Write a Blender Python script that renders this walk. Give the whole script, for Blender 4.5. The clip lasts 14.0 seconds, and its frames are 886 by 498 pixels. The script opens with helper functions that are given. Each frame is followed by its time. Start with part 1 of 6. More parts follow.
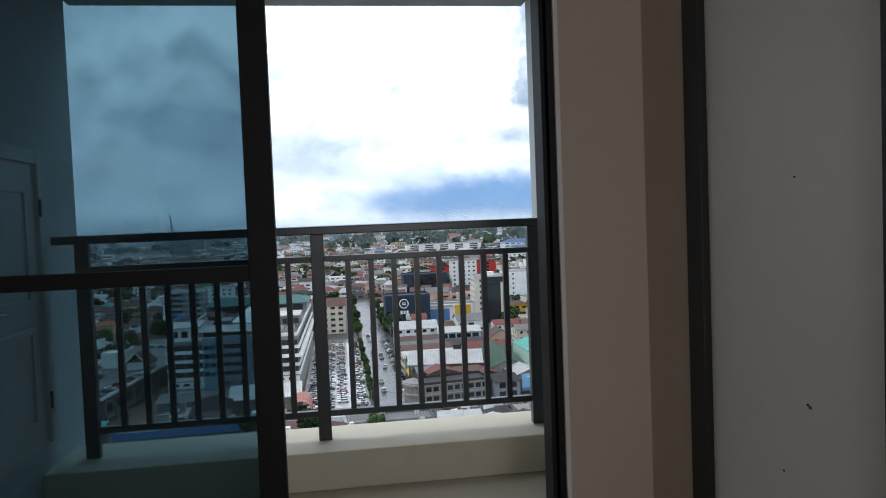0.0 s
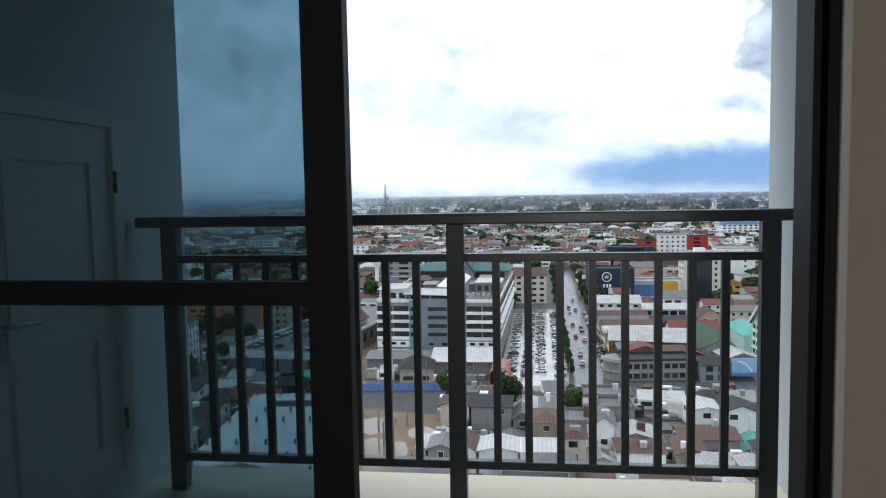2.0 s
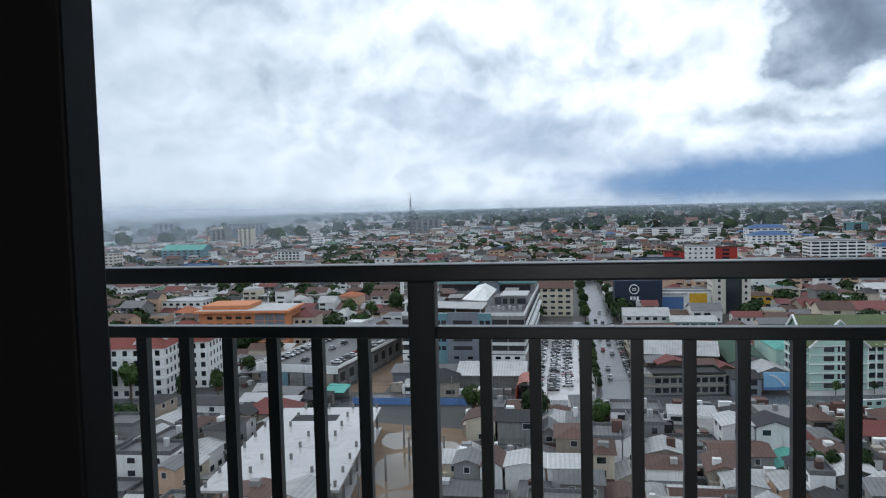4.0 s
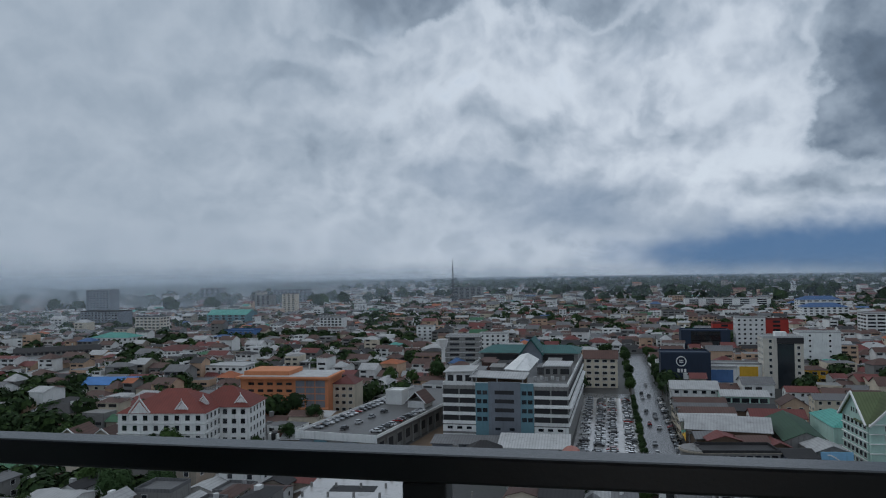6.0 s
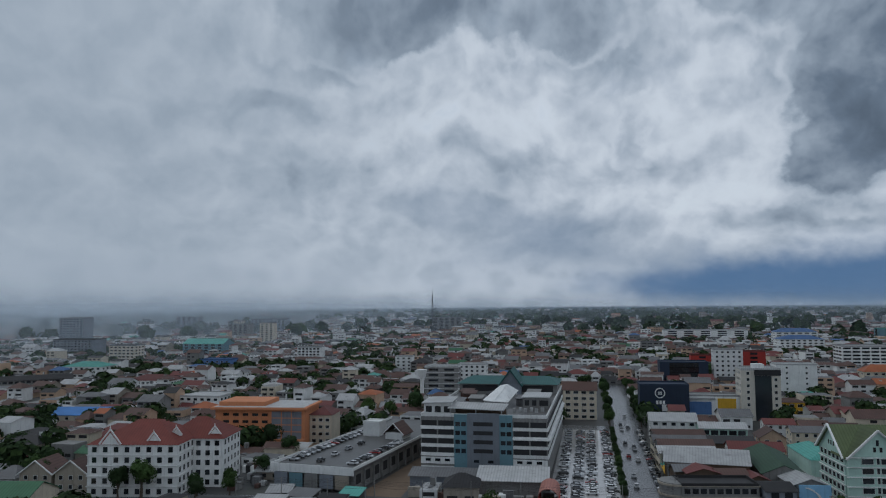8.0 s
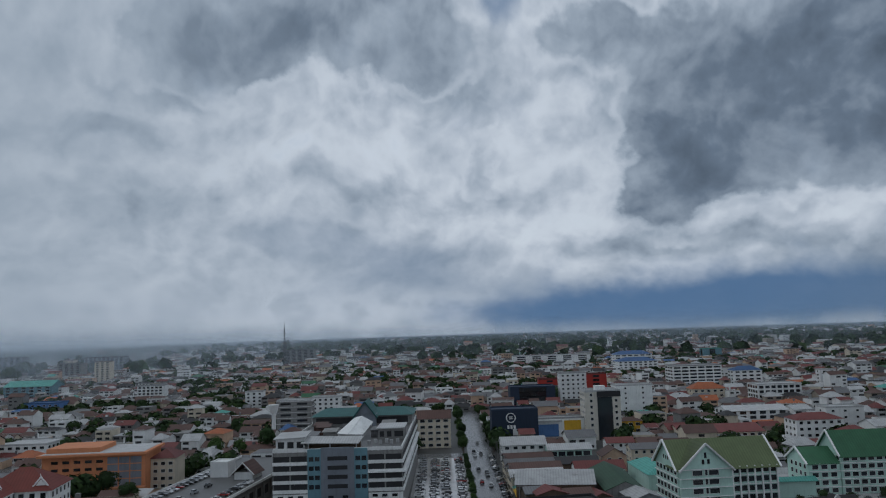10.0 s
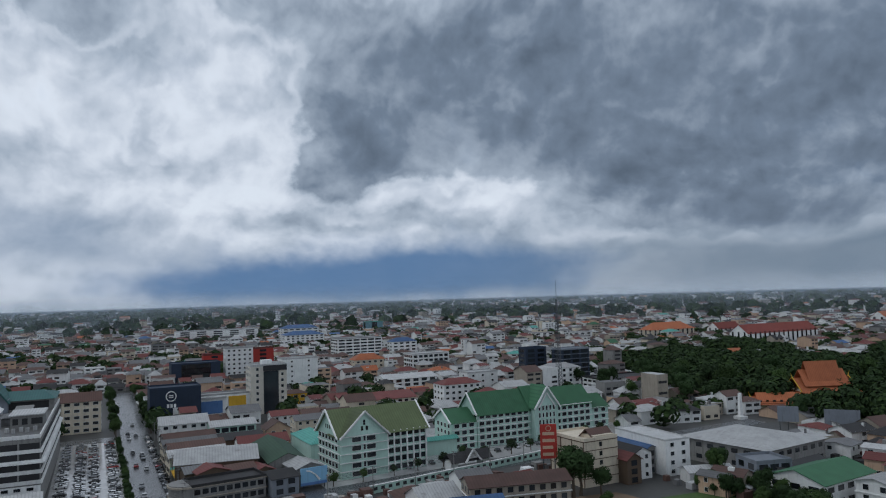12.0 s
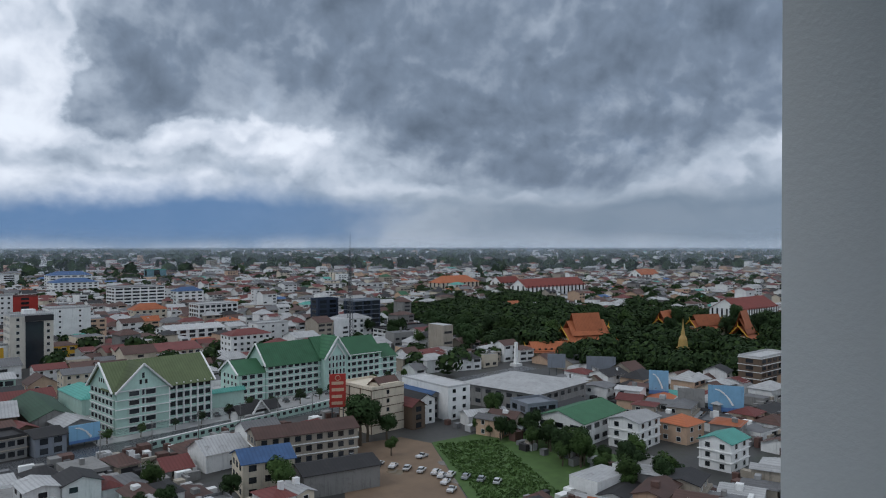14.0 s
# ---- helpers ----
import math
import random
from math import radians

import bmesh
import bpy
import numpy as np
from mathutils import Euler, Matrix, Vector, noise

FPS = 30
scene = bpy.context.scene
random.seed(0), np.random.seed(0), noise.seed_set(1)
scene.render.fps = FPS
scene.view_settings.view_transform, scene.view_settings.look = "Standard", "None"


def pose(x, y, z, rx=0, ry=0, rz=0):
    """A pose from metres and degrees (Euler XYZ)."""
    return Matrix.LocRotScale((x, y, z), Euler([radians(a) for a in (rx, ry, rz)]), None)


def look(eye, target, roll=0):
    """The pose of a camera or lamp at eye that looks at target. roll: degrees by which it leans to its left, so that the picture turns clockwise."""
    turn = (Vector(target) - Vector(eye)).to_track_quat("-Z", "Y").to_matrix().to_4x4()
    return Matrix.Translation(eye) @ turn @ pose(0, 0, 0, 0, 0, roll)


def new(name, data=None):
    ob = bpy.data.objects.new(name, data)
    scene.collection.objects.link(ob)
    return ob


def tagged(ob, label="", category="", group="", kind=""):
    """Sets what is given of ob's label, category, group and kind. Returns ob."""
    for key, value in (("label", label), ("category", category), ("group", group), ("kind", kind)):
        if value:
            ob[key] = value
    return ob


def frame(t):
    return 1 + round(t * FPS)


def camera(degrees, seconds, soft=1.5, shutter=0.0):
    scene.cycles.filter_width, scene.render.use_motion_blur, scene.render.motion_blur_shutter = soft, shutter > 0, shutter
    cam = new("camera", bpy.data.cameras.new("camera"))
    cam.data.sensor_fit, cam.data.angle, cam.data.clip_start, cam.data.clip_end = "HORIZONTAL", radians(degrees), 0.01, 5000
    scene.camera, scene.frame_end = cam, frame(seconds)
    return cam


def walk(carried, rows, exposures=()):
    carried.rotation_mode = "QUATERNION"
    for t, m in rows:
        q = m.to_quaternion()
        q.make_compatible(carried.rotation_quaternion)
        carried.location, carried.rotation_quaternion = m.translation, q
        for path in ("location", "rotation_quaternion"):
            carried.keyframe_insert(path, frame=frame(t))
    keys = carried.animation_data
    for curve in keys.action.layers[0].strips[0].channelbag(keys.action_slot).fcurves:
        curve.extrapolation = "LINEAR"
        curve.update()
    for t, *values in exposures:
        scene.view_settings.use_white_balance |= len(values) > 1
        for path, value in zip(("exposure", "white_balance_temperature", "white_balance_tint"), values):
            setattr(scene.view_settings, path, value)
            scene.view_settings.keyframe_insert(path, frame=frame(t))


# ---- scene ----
CAM_ROWS = [
    # seconds, eye, target, roll
    (0, (0.138, -4.308, 1.376), (1.564, 5.582, 0.931), -2.22),
    (0.5, (0.281, -4.108, 1.407), (0.347, 5.879, 0.878), -1.76),
    (1, (0.284, -3.825, 1.401), (-0.298, 6.127, 0.6), -1.32),
    (1.5, (0.305, -3.477, 1.413), (-0.409, 6.465, 0.604), -1.57),
    (2, (0.387, -3.099, 1.435), (-0.887, 6.787, 0.664), -1.01),
    (2.5, (0.386, -2.742, 1.43), (-0.962, 7.134, 0.663), -1.03),
    (5, (0.442, -1.523, 1.567), (-1.533, 8.277, 1.502), -1.5),
    (5.5, (0.431, -1.304, 1.595), (-1.709, 8.461, 1.865), -1.2),
    (6, (0.338, -1.195, 1.637), (-1.807, 8.565, 1.952), -0.9),
    (6.5, (0.354, -1.037, 1.642), (-1.781, 8.723, 2.032), -0.7),
    (7, (0.4, -0.86, 1.63), (-1.7, 8.905, 2.115), -0.4),
    (9.5, (0.36, -0.45, 1.63), (-0.25, 9.48, 2.65), -1.7),
    (10, (0.35, -0.4, 1.635), (0.42, 9.54, 2.705), -1.9),
    (10.5, (0.33, -0.35, 1.64), (1.015, 9.57, 2.72), -2.1),
    (11, (0.3, -0.3, 1.64), (2.235, 9.46, 2.65), -2.4),
    (11.5, (0.28, -0.25, 1.64), (3.32, 9.235, 2.52), -2.1),
    (12, (0.25, -0.2, 1.64), (4.49, 8.835, 2.235), -1.7),
    (12.5, (0.23, -0.17, 1.635), (4.925, 8.655, 1.82), -1.3),
    (13, (0.15, -0.08, 1.63), (5.445, 8.405, 1.665), -0.5),
    (13.5, (0.09, -0.04, 1.625), (5.855, 8.125, 1.605), -0.0),
    (14, (0.15, -0.08, 1.62), (6.67, 7.505, 1.53), 0.0),
]
cam = camera(61.2, 14.0, soft=1.1)
walk(cam, [(t, look(eye, target, roll)) for t, eye, target, roll in CAM_ROWS],
     exposures=[(0.0, 1.08, 6200, 9), (1.5, 1.12, 6200, 9), (2.7, 1.12, 6200, 9), (4.8, 0.05, 6000, 8), (7.0, -0.35, 5950, 8), (9.5, -0.45, 5950, 8), (11.0, -0.35, 5980, 9), (12.5, 0.0, 6060, 10), (14.0, 0.12, 6120, 11)])

GROUND = -66.0      # street level below the balcony floor


# ---------------------------------------------------------------- world and sun
def node(tree, kind, **values):
    n = tree.nodes.new(kind)
    for key, value in values.items():
        n.inputs[int(key[1:])].default_value = value
    return n


def calc(tree, op, a, b=None, c=None):
    n = tree.nodes.new("ShaderNodeMath")
    n.operation = op
    for i, v in enumerate((a, b, c)):
        if v is None:
            continue
        if isinstance(v, (int, float)):
            n.inputs[i].default_value = v
        else:
            tree.links.new(v, n.inputs[i])
    return n.outputs[0]


def blend(tree, fac, a, b):
    n = tree.nodes.new("ShaderNodeMix")
    n.data_type = "RGBA"
    for sock, v in ((n.inputs[0], fac), (n.inputs[6], a), (n.inputs[7], b)):
        if isinstance(v, (int, float)):
            sock.default_value = v
        elif isinstance(v, tuple):
            sock.default_value = (*v, 1)
        else:
            tree.links.new(v, sock)
    return n.outputs[2]


def smooth(tree, v, lo, hi):
    n = tree.nodes.new("ShaderNodeMapRange")
    n.interpolation_type = "SMOOTHSTEP"
    tree.links.new(v, n.inputs[0])
    n.inputs[1].default_value, n.inputs[2].default_value = lo, hi
    return n.outputs[0]


def fractal(tree, vec, scale, detail=6.0, rough=0.55, distortion=0.0):
    n = node(tree, "ShaderNodeTexNoise", _2=scale, _3=detail, _4=rough, _8=distortion)
    tree.links.new(vec, n.inputs[0])
    return n


SUN_EL, SUN_AZ = radians(52), radians(-75)
world = bpy.data.worlds.new("sky")
world.use_nodes = True
scene.world = world
wt = world.node_tree
wt.nodes.clear()
way = wt.nodes.new("ShaderNodeTexCoord")
sep = wt.nodes.new("ShaderNodeSeparateXYZ")
wt.links.new(way.outputs["Generated"], sep.inputs[0])
dx, dy, dz = sep.outputs
azimuth = calc(wt, "MULTIPLY", calc(wt, "ARCTAN2", dx, dy), 57.2958)        # degrees to the east of straight ahead
elev = calc(wt, "MULTIPLY", calc(wt, "ARCSINE", dz), 57.2958)
# cloud coordinates, crowding towards the horizon
crowd = calc(wt, "MULTIPLY", calc(wt, "LOGARITHM", calc(wt, "ADD", calc(wt, "MAXIMUM", elev, 0.0), 30.0), 2.71828), 45.0)
flat = wt.nodes.new("ShaderNodeCombineXYZ")
wt.links.new(calc(wt, "MULTIPLY", azimuth, 0.1), flat.inputs[0])
wt.links.new(calc(wt, "MULTIPLY", crowd, 0.1), flat.inputs[1])
warp = fractal(wt, flat.outputs[0], 0.9, 8.0, 0.5)
warp2 = fractal(wt, flat.outputs[0], 2.6, 7.0, 0.5)
drift = fractal(wt, flat.outputs[0], 1.2, 8.0, 0.52)


def billow(scale, bend, shift=(0, 0)):
    """Cauliflower lumps: fractal cells, bent by noise."""
    v = wt.nodes.new("ShaderNodeTexVoronoi")
    v.feature, v.voronoi_dimensions, v.normalize = "SMOOTH_F1", "2D", True
    v.inputs["Scale"].default_value, v.inputs["Detail"].default_value, v.inputs["Roughness"].default_value = scale, 3.0, 0.5
    v.inputs["Smoothness"].default_value = 0.5
    add = wt.nodes.new("ShaderNodeVectorMath")
    add.operation = "MULTIPLY_ADD"
    wt.links.new(drift.outputs["Color"], add.inputs[0])
    add.inputs[1].default_value = (bend, bend, 0)
    wt.links.new(flat.outputs[0], add.inputs[2])
    aside = wt.nodes.new("ShaderNodeVectorMath")
    aside.inputs[1].default_value = (*shift, 0)
    wt.links.new(add.outputs[0], aside.inputs[0])
    wt.links.new(aside.outputs[0], v.inputs["Vector"])
    return calc(wt, "SUBTRACT", 0.42, v.outputs["Distance"])


lump, lump2 = billow(1.5, 0.55), billow(3.4, 0.5)
# lit crowns and shaded bellies of the lumps
crown = calc(wt, "ADD", calc(wt, "SUBTRACT", lump, billow(1.5, 0.55, (-0.06, 0.14))), calc(wt, "MULTIPLY", calc(wt, "SUBTRACT", lump2, billow(3.4, 0.5, (-0.03, 0.07))), 0.7))
wsep = wt.nodes.new("ShaderNodeSeparateColor")
wt.links.new(drift.outputs["Color"], wsep.inputs[0])
low = smooth(wt, elev, 0.0, 9.0)
waz = calc(wt, "MULTIPLY_ADD", calc(wt, "SUBTRACT", wsep.outputs[0], 0.5), 12.0, azimuth)
wel = calc(wt, "ADD", elev, calc(wt, "MULTIPLY", calc(wt, "SUBTRACT", wsep.outputs[1], 0.5),
                                 calc(wt, "MULTIPLY_ADD", low, 8.0, 0.8)))


def blobs(rows):
    """A soft field over the sky: rows of azimuth, elevation, half width, half height, amount."""
    total = None
    for az, el, w, h, amount in rows:
        a = calc(wt, "POWER", calc(wt, "ABSOLUTE", calc(wt, "DIVIDE", calc(wt, "SUBTRACT", waz, az), w)), 2.6)
        b = calc(wt, "POWER", calc(wt, "ABSOLUTE", calc(wt, "DIVIDE", calc(wt, "SUBTRACT", wel, el), h)), 2.6)
        g = calc(wt, "MULTIPLY", calc(wt, "EXPONENT", calc(wt, "MULTIPLY", calc(wt, "ADD", a, b), -1.0)), amount)
        total = g if total is None else calc(wt, "ADD", total, g)
    return total


# heavy grey masses with firm edges; softer grey bands; blue rain gaps; bright thin cloud
dark = blobs([(18.5, 10.8, 4.8, 4.4, 0.75), (26, 17.5, 10.5, 7.0, 0.82), (47, 8.3, 14.5, 5.0, 1.05), (40, 18, 12, 7.5, 0.6), (64, 13.5, 15, 6.0, 0.9),
              (-7, 22.6, 15, 4.4, 0.66), (-18, 21, 7, 3.0, 0.35), (4.6, 13.6, 2.6, 3.2, 0.40), (13, 22, 3.4, 3.0, 0.42), (75, 24, 30, 9, 0.6)])
band = blobs([(-25, 15, 5, 1.2, 0.6), (-20.5, 10.3, 5, 2.0, 0.5), (-20, 18.6, 6, 1.6, 0.6), (-5, 11.6, 5, 1.4, 0.5), (-36, 12, 9, 2.5, 0.35), (14, 5.6, 4, 1.4, 0.55), (9, 10, 2.5, 1.6, 0.35), (24, 5.6, 10, 1.3, 0.7), (13, 18, 4, 6, 0.5), (4, 20, 4, 4, 0.4), (48, 4.8, 18, 2.2, 1.1), (54, 3.3, 15, 0.5, 0.8), (3, 12, 5, 5, 0.3)])
haze_blue = blobs([(-3.5, 5.2, 7.0, 3.2, 1.0), (-12, 7.5, 4, 1.6, 0.4), (8, 3.0, 6, 1.2, 0.4)])
blue = blobs([(15, 1.2, 14.5, 1.7, 1.1), (24, 2.2, 10, 2.4, 0.7), (34, 1.6, 6, 1.8, 0.45), (7.2, 24, 2.0, 2.6, 0.6)])
white = blobs([(9.4, 16, 2.8, 7.5, 0.55), (-4, 14.5, 10, 3.2, 0.5), (9, 7.6, 5, 2.8, 0.55), (19, 4.6, 9, 0.7, 0.7), (29, 7.6, 4.5, 1.3, 0.4), (1, 10, 4, 2.5, 0.35), (38, 4.0, 5, 0.4, 0.5), (-16, 13, 6, 3, 0.3)])
mist = smooth(wt, calc(wt, "MULTIPLY", azimuth, -1.0), 2.0, 38.0)
rain = blobs([(52, 1.6, 20, 2.2, 1.0), (70, 2, 14, 3, 0.6)])
fine = calc(wt, "SUBTRACT", warp2.outputs[0], 0.5)
puff = calc(wt, "SUBTRACT", warp.outputs[0], 0.5)
shape = calc(wt, "ADD", dark, calc(wt, "ADD", calc(wt, "MULTIPLY", lump, 0.55), calc(wt, "MULTIPLY", lump2, 0.32)))
mass = smooth(wt, calc(wt, "MULTIPLY_ADD", fine, 0.5, shape), 0.33, 0.60)
clump = smooth(wt, calc(wt, "ADD", calc(wt, "MULTIPLY", lump2, 0.5), calc(wt, "ADD", calc(wt, "MULTIPLY", fine, 1.1), calc(wt, "MULTIPLY", puff, 0.9))), -0.06, 0.26)
deep = smooth(wt, calc(wt, "MULTIPLY_ADD", puff, 0.9, shape), 0.50, 1.25)
rim = calc(wt, "MULTIPLY", calc(wt, "MULTIPLY", mass, calc(wt, "SUBTRACT", 1.0, mass)), 0.5)
relief = calc(wt, "MULTIPLY", crown, smooth(wt, elev, 1.0, 6.0))
# brightness of the thin sheet and of the heavy masses
sheet_tone = calc(wt, "ADD", calc(wt, "MULTIPLY_ADD", puff, 0.55, 0.84), calc(wt, "ADD", calc(wt, "MULTIPLY", fine, 0.35), calc(wt, "MULTIPLY", clump, -0.20)))
sheet_tone = calc(wt, "MULTIPLY_ADD", relief, 0.62, sheet_tone)
sheet_tone = calc(wt, "SUBTRACT", calc(wt, "MULTIPLY_ADD", white, 0.26, sheet_tone), calc(wt, "MULTIPLY", smooth(wt, calc(wt, "MULTIPLY_ADD", lump2, 0.4, band), 0.1, 0.6), 0.17))
mass_tone = calc(wt, "ADD", calc(wt, "MULTIPLY_ADD", deep, -0.26, 0.55), calc(wt, "ADD", calc(wt, "MULTIPLY", relief, 0.5), calc(wt, "MULTIPLY", calc(wt, "ADD", puff, fine), 0.5)))
lift = calc(wt, "MULTIPLY", calc(wt, "SUBTRACT", mass_tone, sheet_tone), mass)
tone = calc(wt, "ADD", calc(wt, "ADD", sheet_tone, lift), rim)
ramp = wt.nodes.new("ShaderNodeValToRGB")
wt.links.new(tone, ramp.inputs[0])
ramp.color_ramp.elements[0].position, ramp.color_ramp.elements[0].color = 0.05, (0.080, 0.105, 0.138, 1)
ramp.color_ramp.elements[1].position, ramp.color_ramp.elements[1].color = 1.0, (0.86, 0.885, 0.915, 1)
for at, colour in ((0.35, (0.185, 0.230, 0.292)), (0.6, (0.42, 0.475, 0.54)), (0.8, (0.64, 0.68, 0.735))):
    e = ramp.color_ramp.elements.new(at)
    e.color = (*colour, 1)
cloud = ramp.outputs[0]
cloud = blend(wt, calc(wt, "MULTIPLY", smooth(wt, calc(wt, "MULTIPLY_ADD", puff, 1.0, haze_blue), 0.1, 1.0), 0.62), cloud, (0.19, 0.265, 0.37))
cloud = blend(wt, calc(wt, "MULTIPLY", smooth(wt, calc(wt, "ADD", calc(wt, "MULTIPLY", calc(wt, "ADD", puff, fine), 0.8), calc(wt, "MULTIPLY_ADD", lump2, -0.4, blue)), 0.0, 1.05), 0.92), cloud, (0.085, 0.180, 0.335))
cloud = blend(wt, calc(wt, "MINIMUM", calc(wt, "MULTIPLY", rain, 0.85), 0.9), cloud, (0.170, 0.222, 0.280))
cloud = blend(wt, calc(wt, "MULTIPLY", mist, 0.72), cloud, (0.42, 0.475, 0.535))
glow = calc(wt, "MULTIPLY", calc(wt, "SUBTRACT", 1.0, smooth(wt, elev, -0.4, 0.5)), 0.20)
cloud = blend(wt, glow, cloud, (0.36, 0.45, 0.55))
# far land below the skyline
land = blend(wt, mist, (0.045, 0.07, 0.092), (0.36, 0.41, 0.46))
cloud = blend(wt, calc(wt, "SUBTRACT", 1.0, smooth(wt, elev, -0.48, -0.36)), cloud, land)
nishita = wt.nodes.new("ShaderNodeTexSky")
nishita.sky_type, nishita.sun_disc, nishita.sun_elevation, nishita.sun_rotation = "NISHITA", False, SUN_EL, SUN_AZ
back_sky = node(wt, "ShaderNodeBackground", _1=0.1)
back_cloud = node(wt, "ShaderNodeBackground", _1=1.0)
wt.links.new(nishita.outputs[0], back_sky.inputs[0])
wt.links.new(cloud, back_cloud.inputs[0])
both = wt.nodes.new("ShaderNodeMixShader")
wt.links.new(calc(wt, "SUBTRACT", 1.0, calc(wt, "MULTIPLY", smooth(wt, tone, 0.86, 1.1), 0.2)), both.inputs[0])
wt.links.new(back_sky.outputs[0], both.inputs[1])
wt.links.new(back_cloud.outputs[0], both.inputs[2])
wout = wt.nodes.new("ShaderNodeOutputWorld")
wt.links.new(both.outputs[0], wout.inputs[0])
world.cycles.sampling_method = "MANUAL"
world.cycles.sample_map_resolution = 512

sun = new("sun", bpy.data.lights.new("sun", "SUN"))
sun.data.energy, sun.data.angle, sun.data.color = 0.6, radians(20), (1.0, 0.96, 0.9)
sun.matrix_world = look((0, 0, 0), (-math.sin(SUN_AZ) * math.cos(SUN_EL), -math.cos(SUN_AZ) * math.cos(SUN_EL), -math.sin(SUN_EL)))


# ---------------------------------------------------------------- materials
def material(name, colour, rough=0.7, scale=0.5, vary=0.18, bump=0.0, metal=0.0, fine=None, stain=0.0, stain_colour=(0.05, 0.05, 0.045),
             per_object=0.0, spec=0.5):
    """A painted, plastered or metal surface: broad tone, fine grain and stains, in metres."""
    m = bpy.data.materials.new(name)
    m.use_nodes = True
    t = m.node_tree
    b = t.nodes["Principled BSDF"]
    where = t.nodes.new("ShaderNodeTexCoord").outputs["Object"]
    broad = fractal(t, where, scale, 5.0, 0.6)
    grain = fractal(t, where, fine or scale * 14, 4.0, 0.65)
    level = calc(t, "ADD", calc(t, "MULTIPLY", calc(t, "SUBTRACT", broad.outputs[0], 0.5), 2.2 * vary),
                 calc(t, "MULTIPLY", calc(t, "SUBTRACT", grain.outputs[0], 0.5), 1.2 * vary))
    if per_object:
        info = t.nodes.new("ShaderNodeObjectInfo")
        level = calc(t, "ADD", level, calc(t, "MULTIPLY", calc(t, "SUBTRACT", info.outputs["Random"], 0.5), per_object))
    hsv = t.nodes.new("ShaderNodeHueSaturation")
    hsv.inputs["Color"].default_value = (*colour, 1)
    t.links.new(calc(t, "ADD", level, 1.0), hsv.inputs["Value"])
    shade = hsv.outputs[0]
    if stain:
        mask = calc(t, "MULTIPLY", smooth(t, fractal(t, where, scale * 2.3, 7.0, 0.7, 0.6).outputs[0], 0.52, 0.72), stain)
        shade = blend(t, mask, shade, stain_colour)
    t.links.new(shade, b.inputs["Base Color"])
    t.links.new(calc(t, "MULTIPLY_ADD", calc(t, "SUBTRACT", grain.outputs[0], 0.5), 0.25, rough), b.inputs["Roughness"])
    b.inputs["Metallic"].default_value = metal
    b.inputs["Specular IOR Level"].default_value = spec
    if bump:
        n = node(t, "ShaderNodeBump", _0=bump, _1=0.02)
        t.links.new(grain.outputs[0], n.inputs["Height"])
        t.links.new(n.outputs[0], b.inputs["Normal"])
    return m


M_WALL = material("interior_paint", (0.54, 0.46, 0.38), 0.8, 0.9, 0.06, 0.15, fine=60)
M_PANEL = material("white_door_paint", (0.72, 0.70, 0.67), 0.5, 0.7, 0.05, 0.05, fine=40, stain=0.05)
M_CEIL = material("ceiling_paint", (0.75, 0.74, 0.72), 0.85, 0.8, 0.04, fine=50)
M_FLOOR = material("floor_tile", (0.42, 0.37, 0.31), 0.3, 0.8, 0.08, fine=30)
M_BALC = material("balcony_plaster", (0.56, 0.60, 0.615), 0.85, 1.2, 0.05, 0.08, fine=90, stain=0.12, stain_colour=(0.40, 0.40, 0.38))
M_CURB = material("curb_paint", (0.80, 0.73, 0.58), 0.7, 1.4, 0.07, 0.15, fine=60, stain=0.1, stain_colour=(0.40, 0.36, 0.3))
M_TILE = material("balcony_tile", (0.55, 0.49, 0.38), 0.45, 1.0, 0.08, fine=40)
M_RAIL = material("rail_paint", (0.034, 0.043, 0.05), 0.33, 3.0, 0.25, 0.05, fine=120, spec=0.8, stain=0.15, stain_colour=(0.06, 0.065, 0.07))
M_ALU = material("dark_aluminium", (0.010, 0.011, 0.014), 0.6, 3.0, 0.2, fine=120, spec=0.3)
M_BLACK = material("black_gasket", (0.012, 0.011, 0.011), 0.6, 3.0, 0.2, fine=90)
M_CHROME = material("brushed_steel", (0.45, 0.45, 0.46), 0.3, 5.0, 0.1, metal=1.0)


def tinted_glass():
    m = bpy.data.materials.new("tinted_glass")
    m.use_nodes = True
    t = m.node_tree
    t.nodes.clear()
    see = node(t, "ShaderNodeBsdfTransparent", _0=(0.36, 0.48, 0.53, 1))
    film = node(t, "ShaderNodeBsdfDiffuse", _0=(0.10, 0.16, 0.18, 1))
    gloss = node(t, "ShaderNodeBsdfGlossy", _0=(0.9, 0.95, 1, 1), _1=0.02)
    where = t.nodes.new("ShaderNodeTexCoord").outputs["Object"]
    dust = smooth(t, fractal(t, where, 2.2, 6.0, 0.65, 0.5).outputs[0], 0.35, 0.8)
    mix1, mix2 = t.nodes.new("ShaderNodeMixShader"), t.nodes.new("ShaderNodeMixShader")
    t.links.new(calc(t, "MULTIPLY_ADD", dust, 0.07, 0.03), mix1.inputs[0])
    t.links.new(see.outputs[0], mix1.inputs[1])
    t.links.new(film.outputs[0], mix1.inputs[2])
    fresnel = node(t, "ShaderNodeFresnel", _0=1.45)
    t.links.new(fresnel.outputs[0], mix2.inputs[0])
    t.links.new(mix1.outputs[0], mix2.inputs[1])
    t.links.new(gloss.outputs[0], mix2.inputs[2])
    out = t.nodes.new("ShaderNodeOutputMaterial")
    t.links.new(mix2.outputs[0], out.inputs[0])
    return m


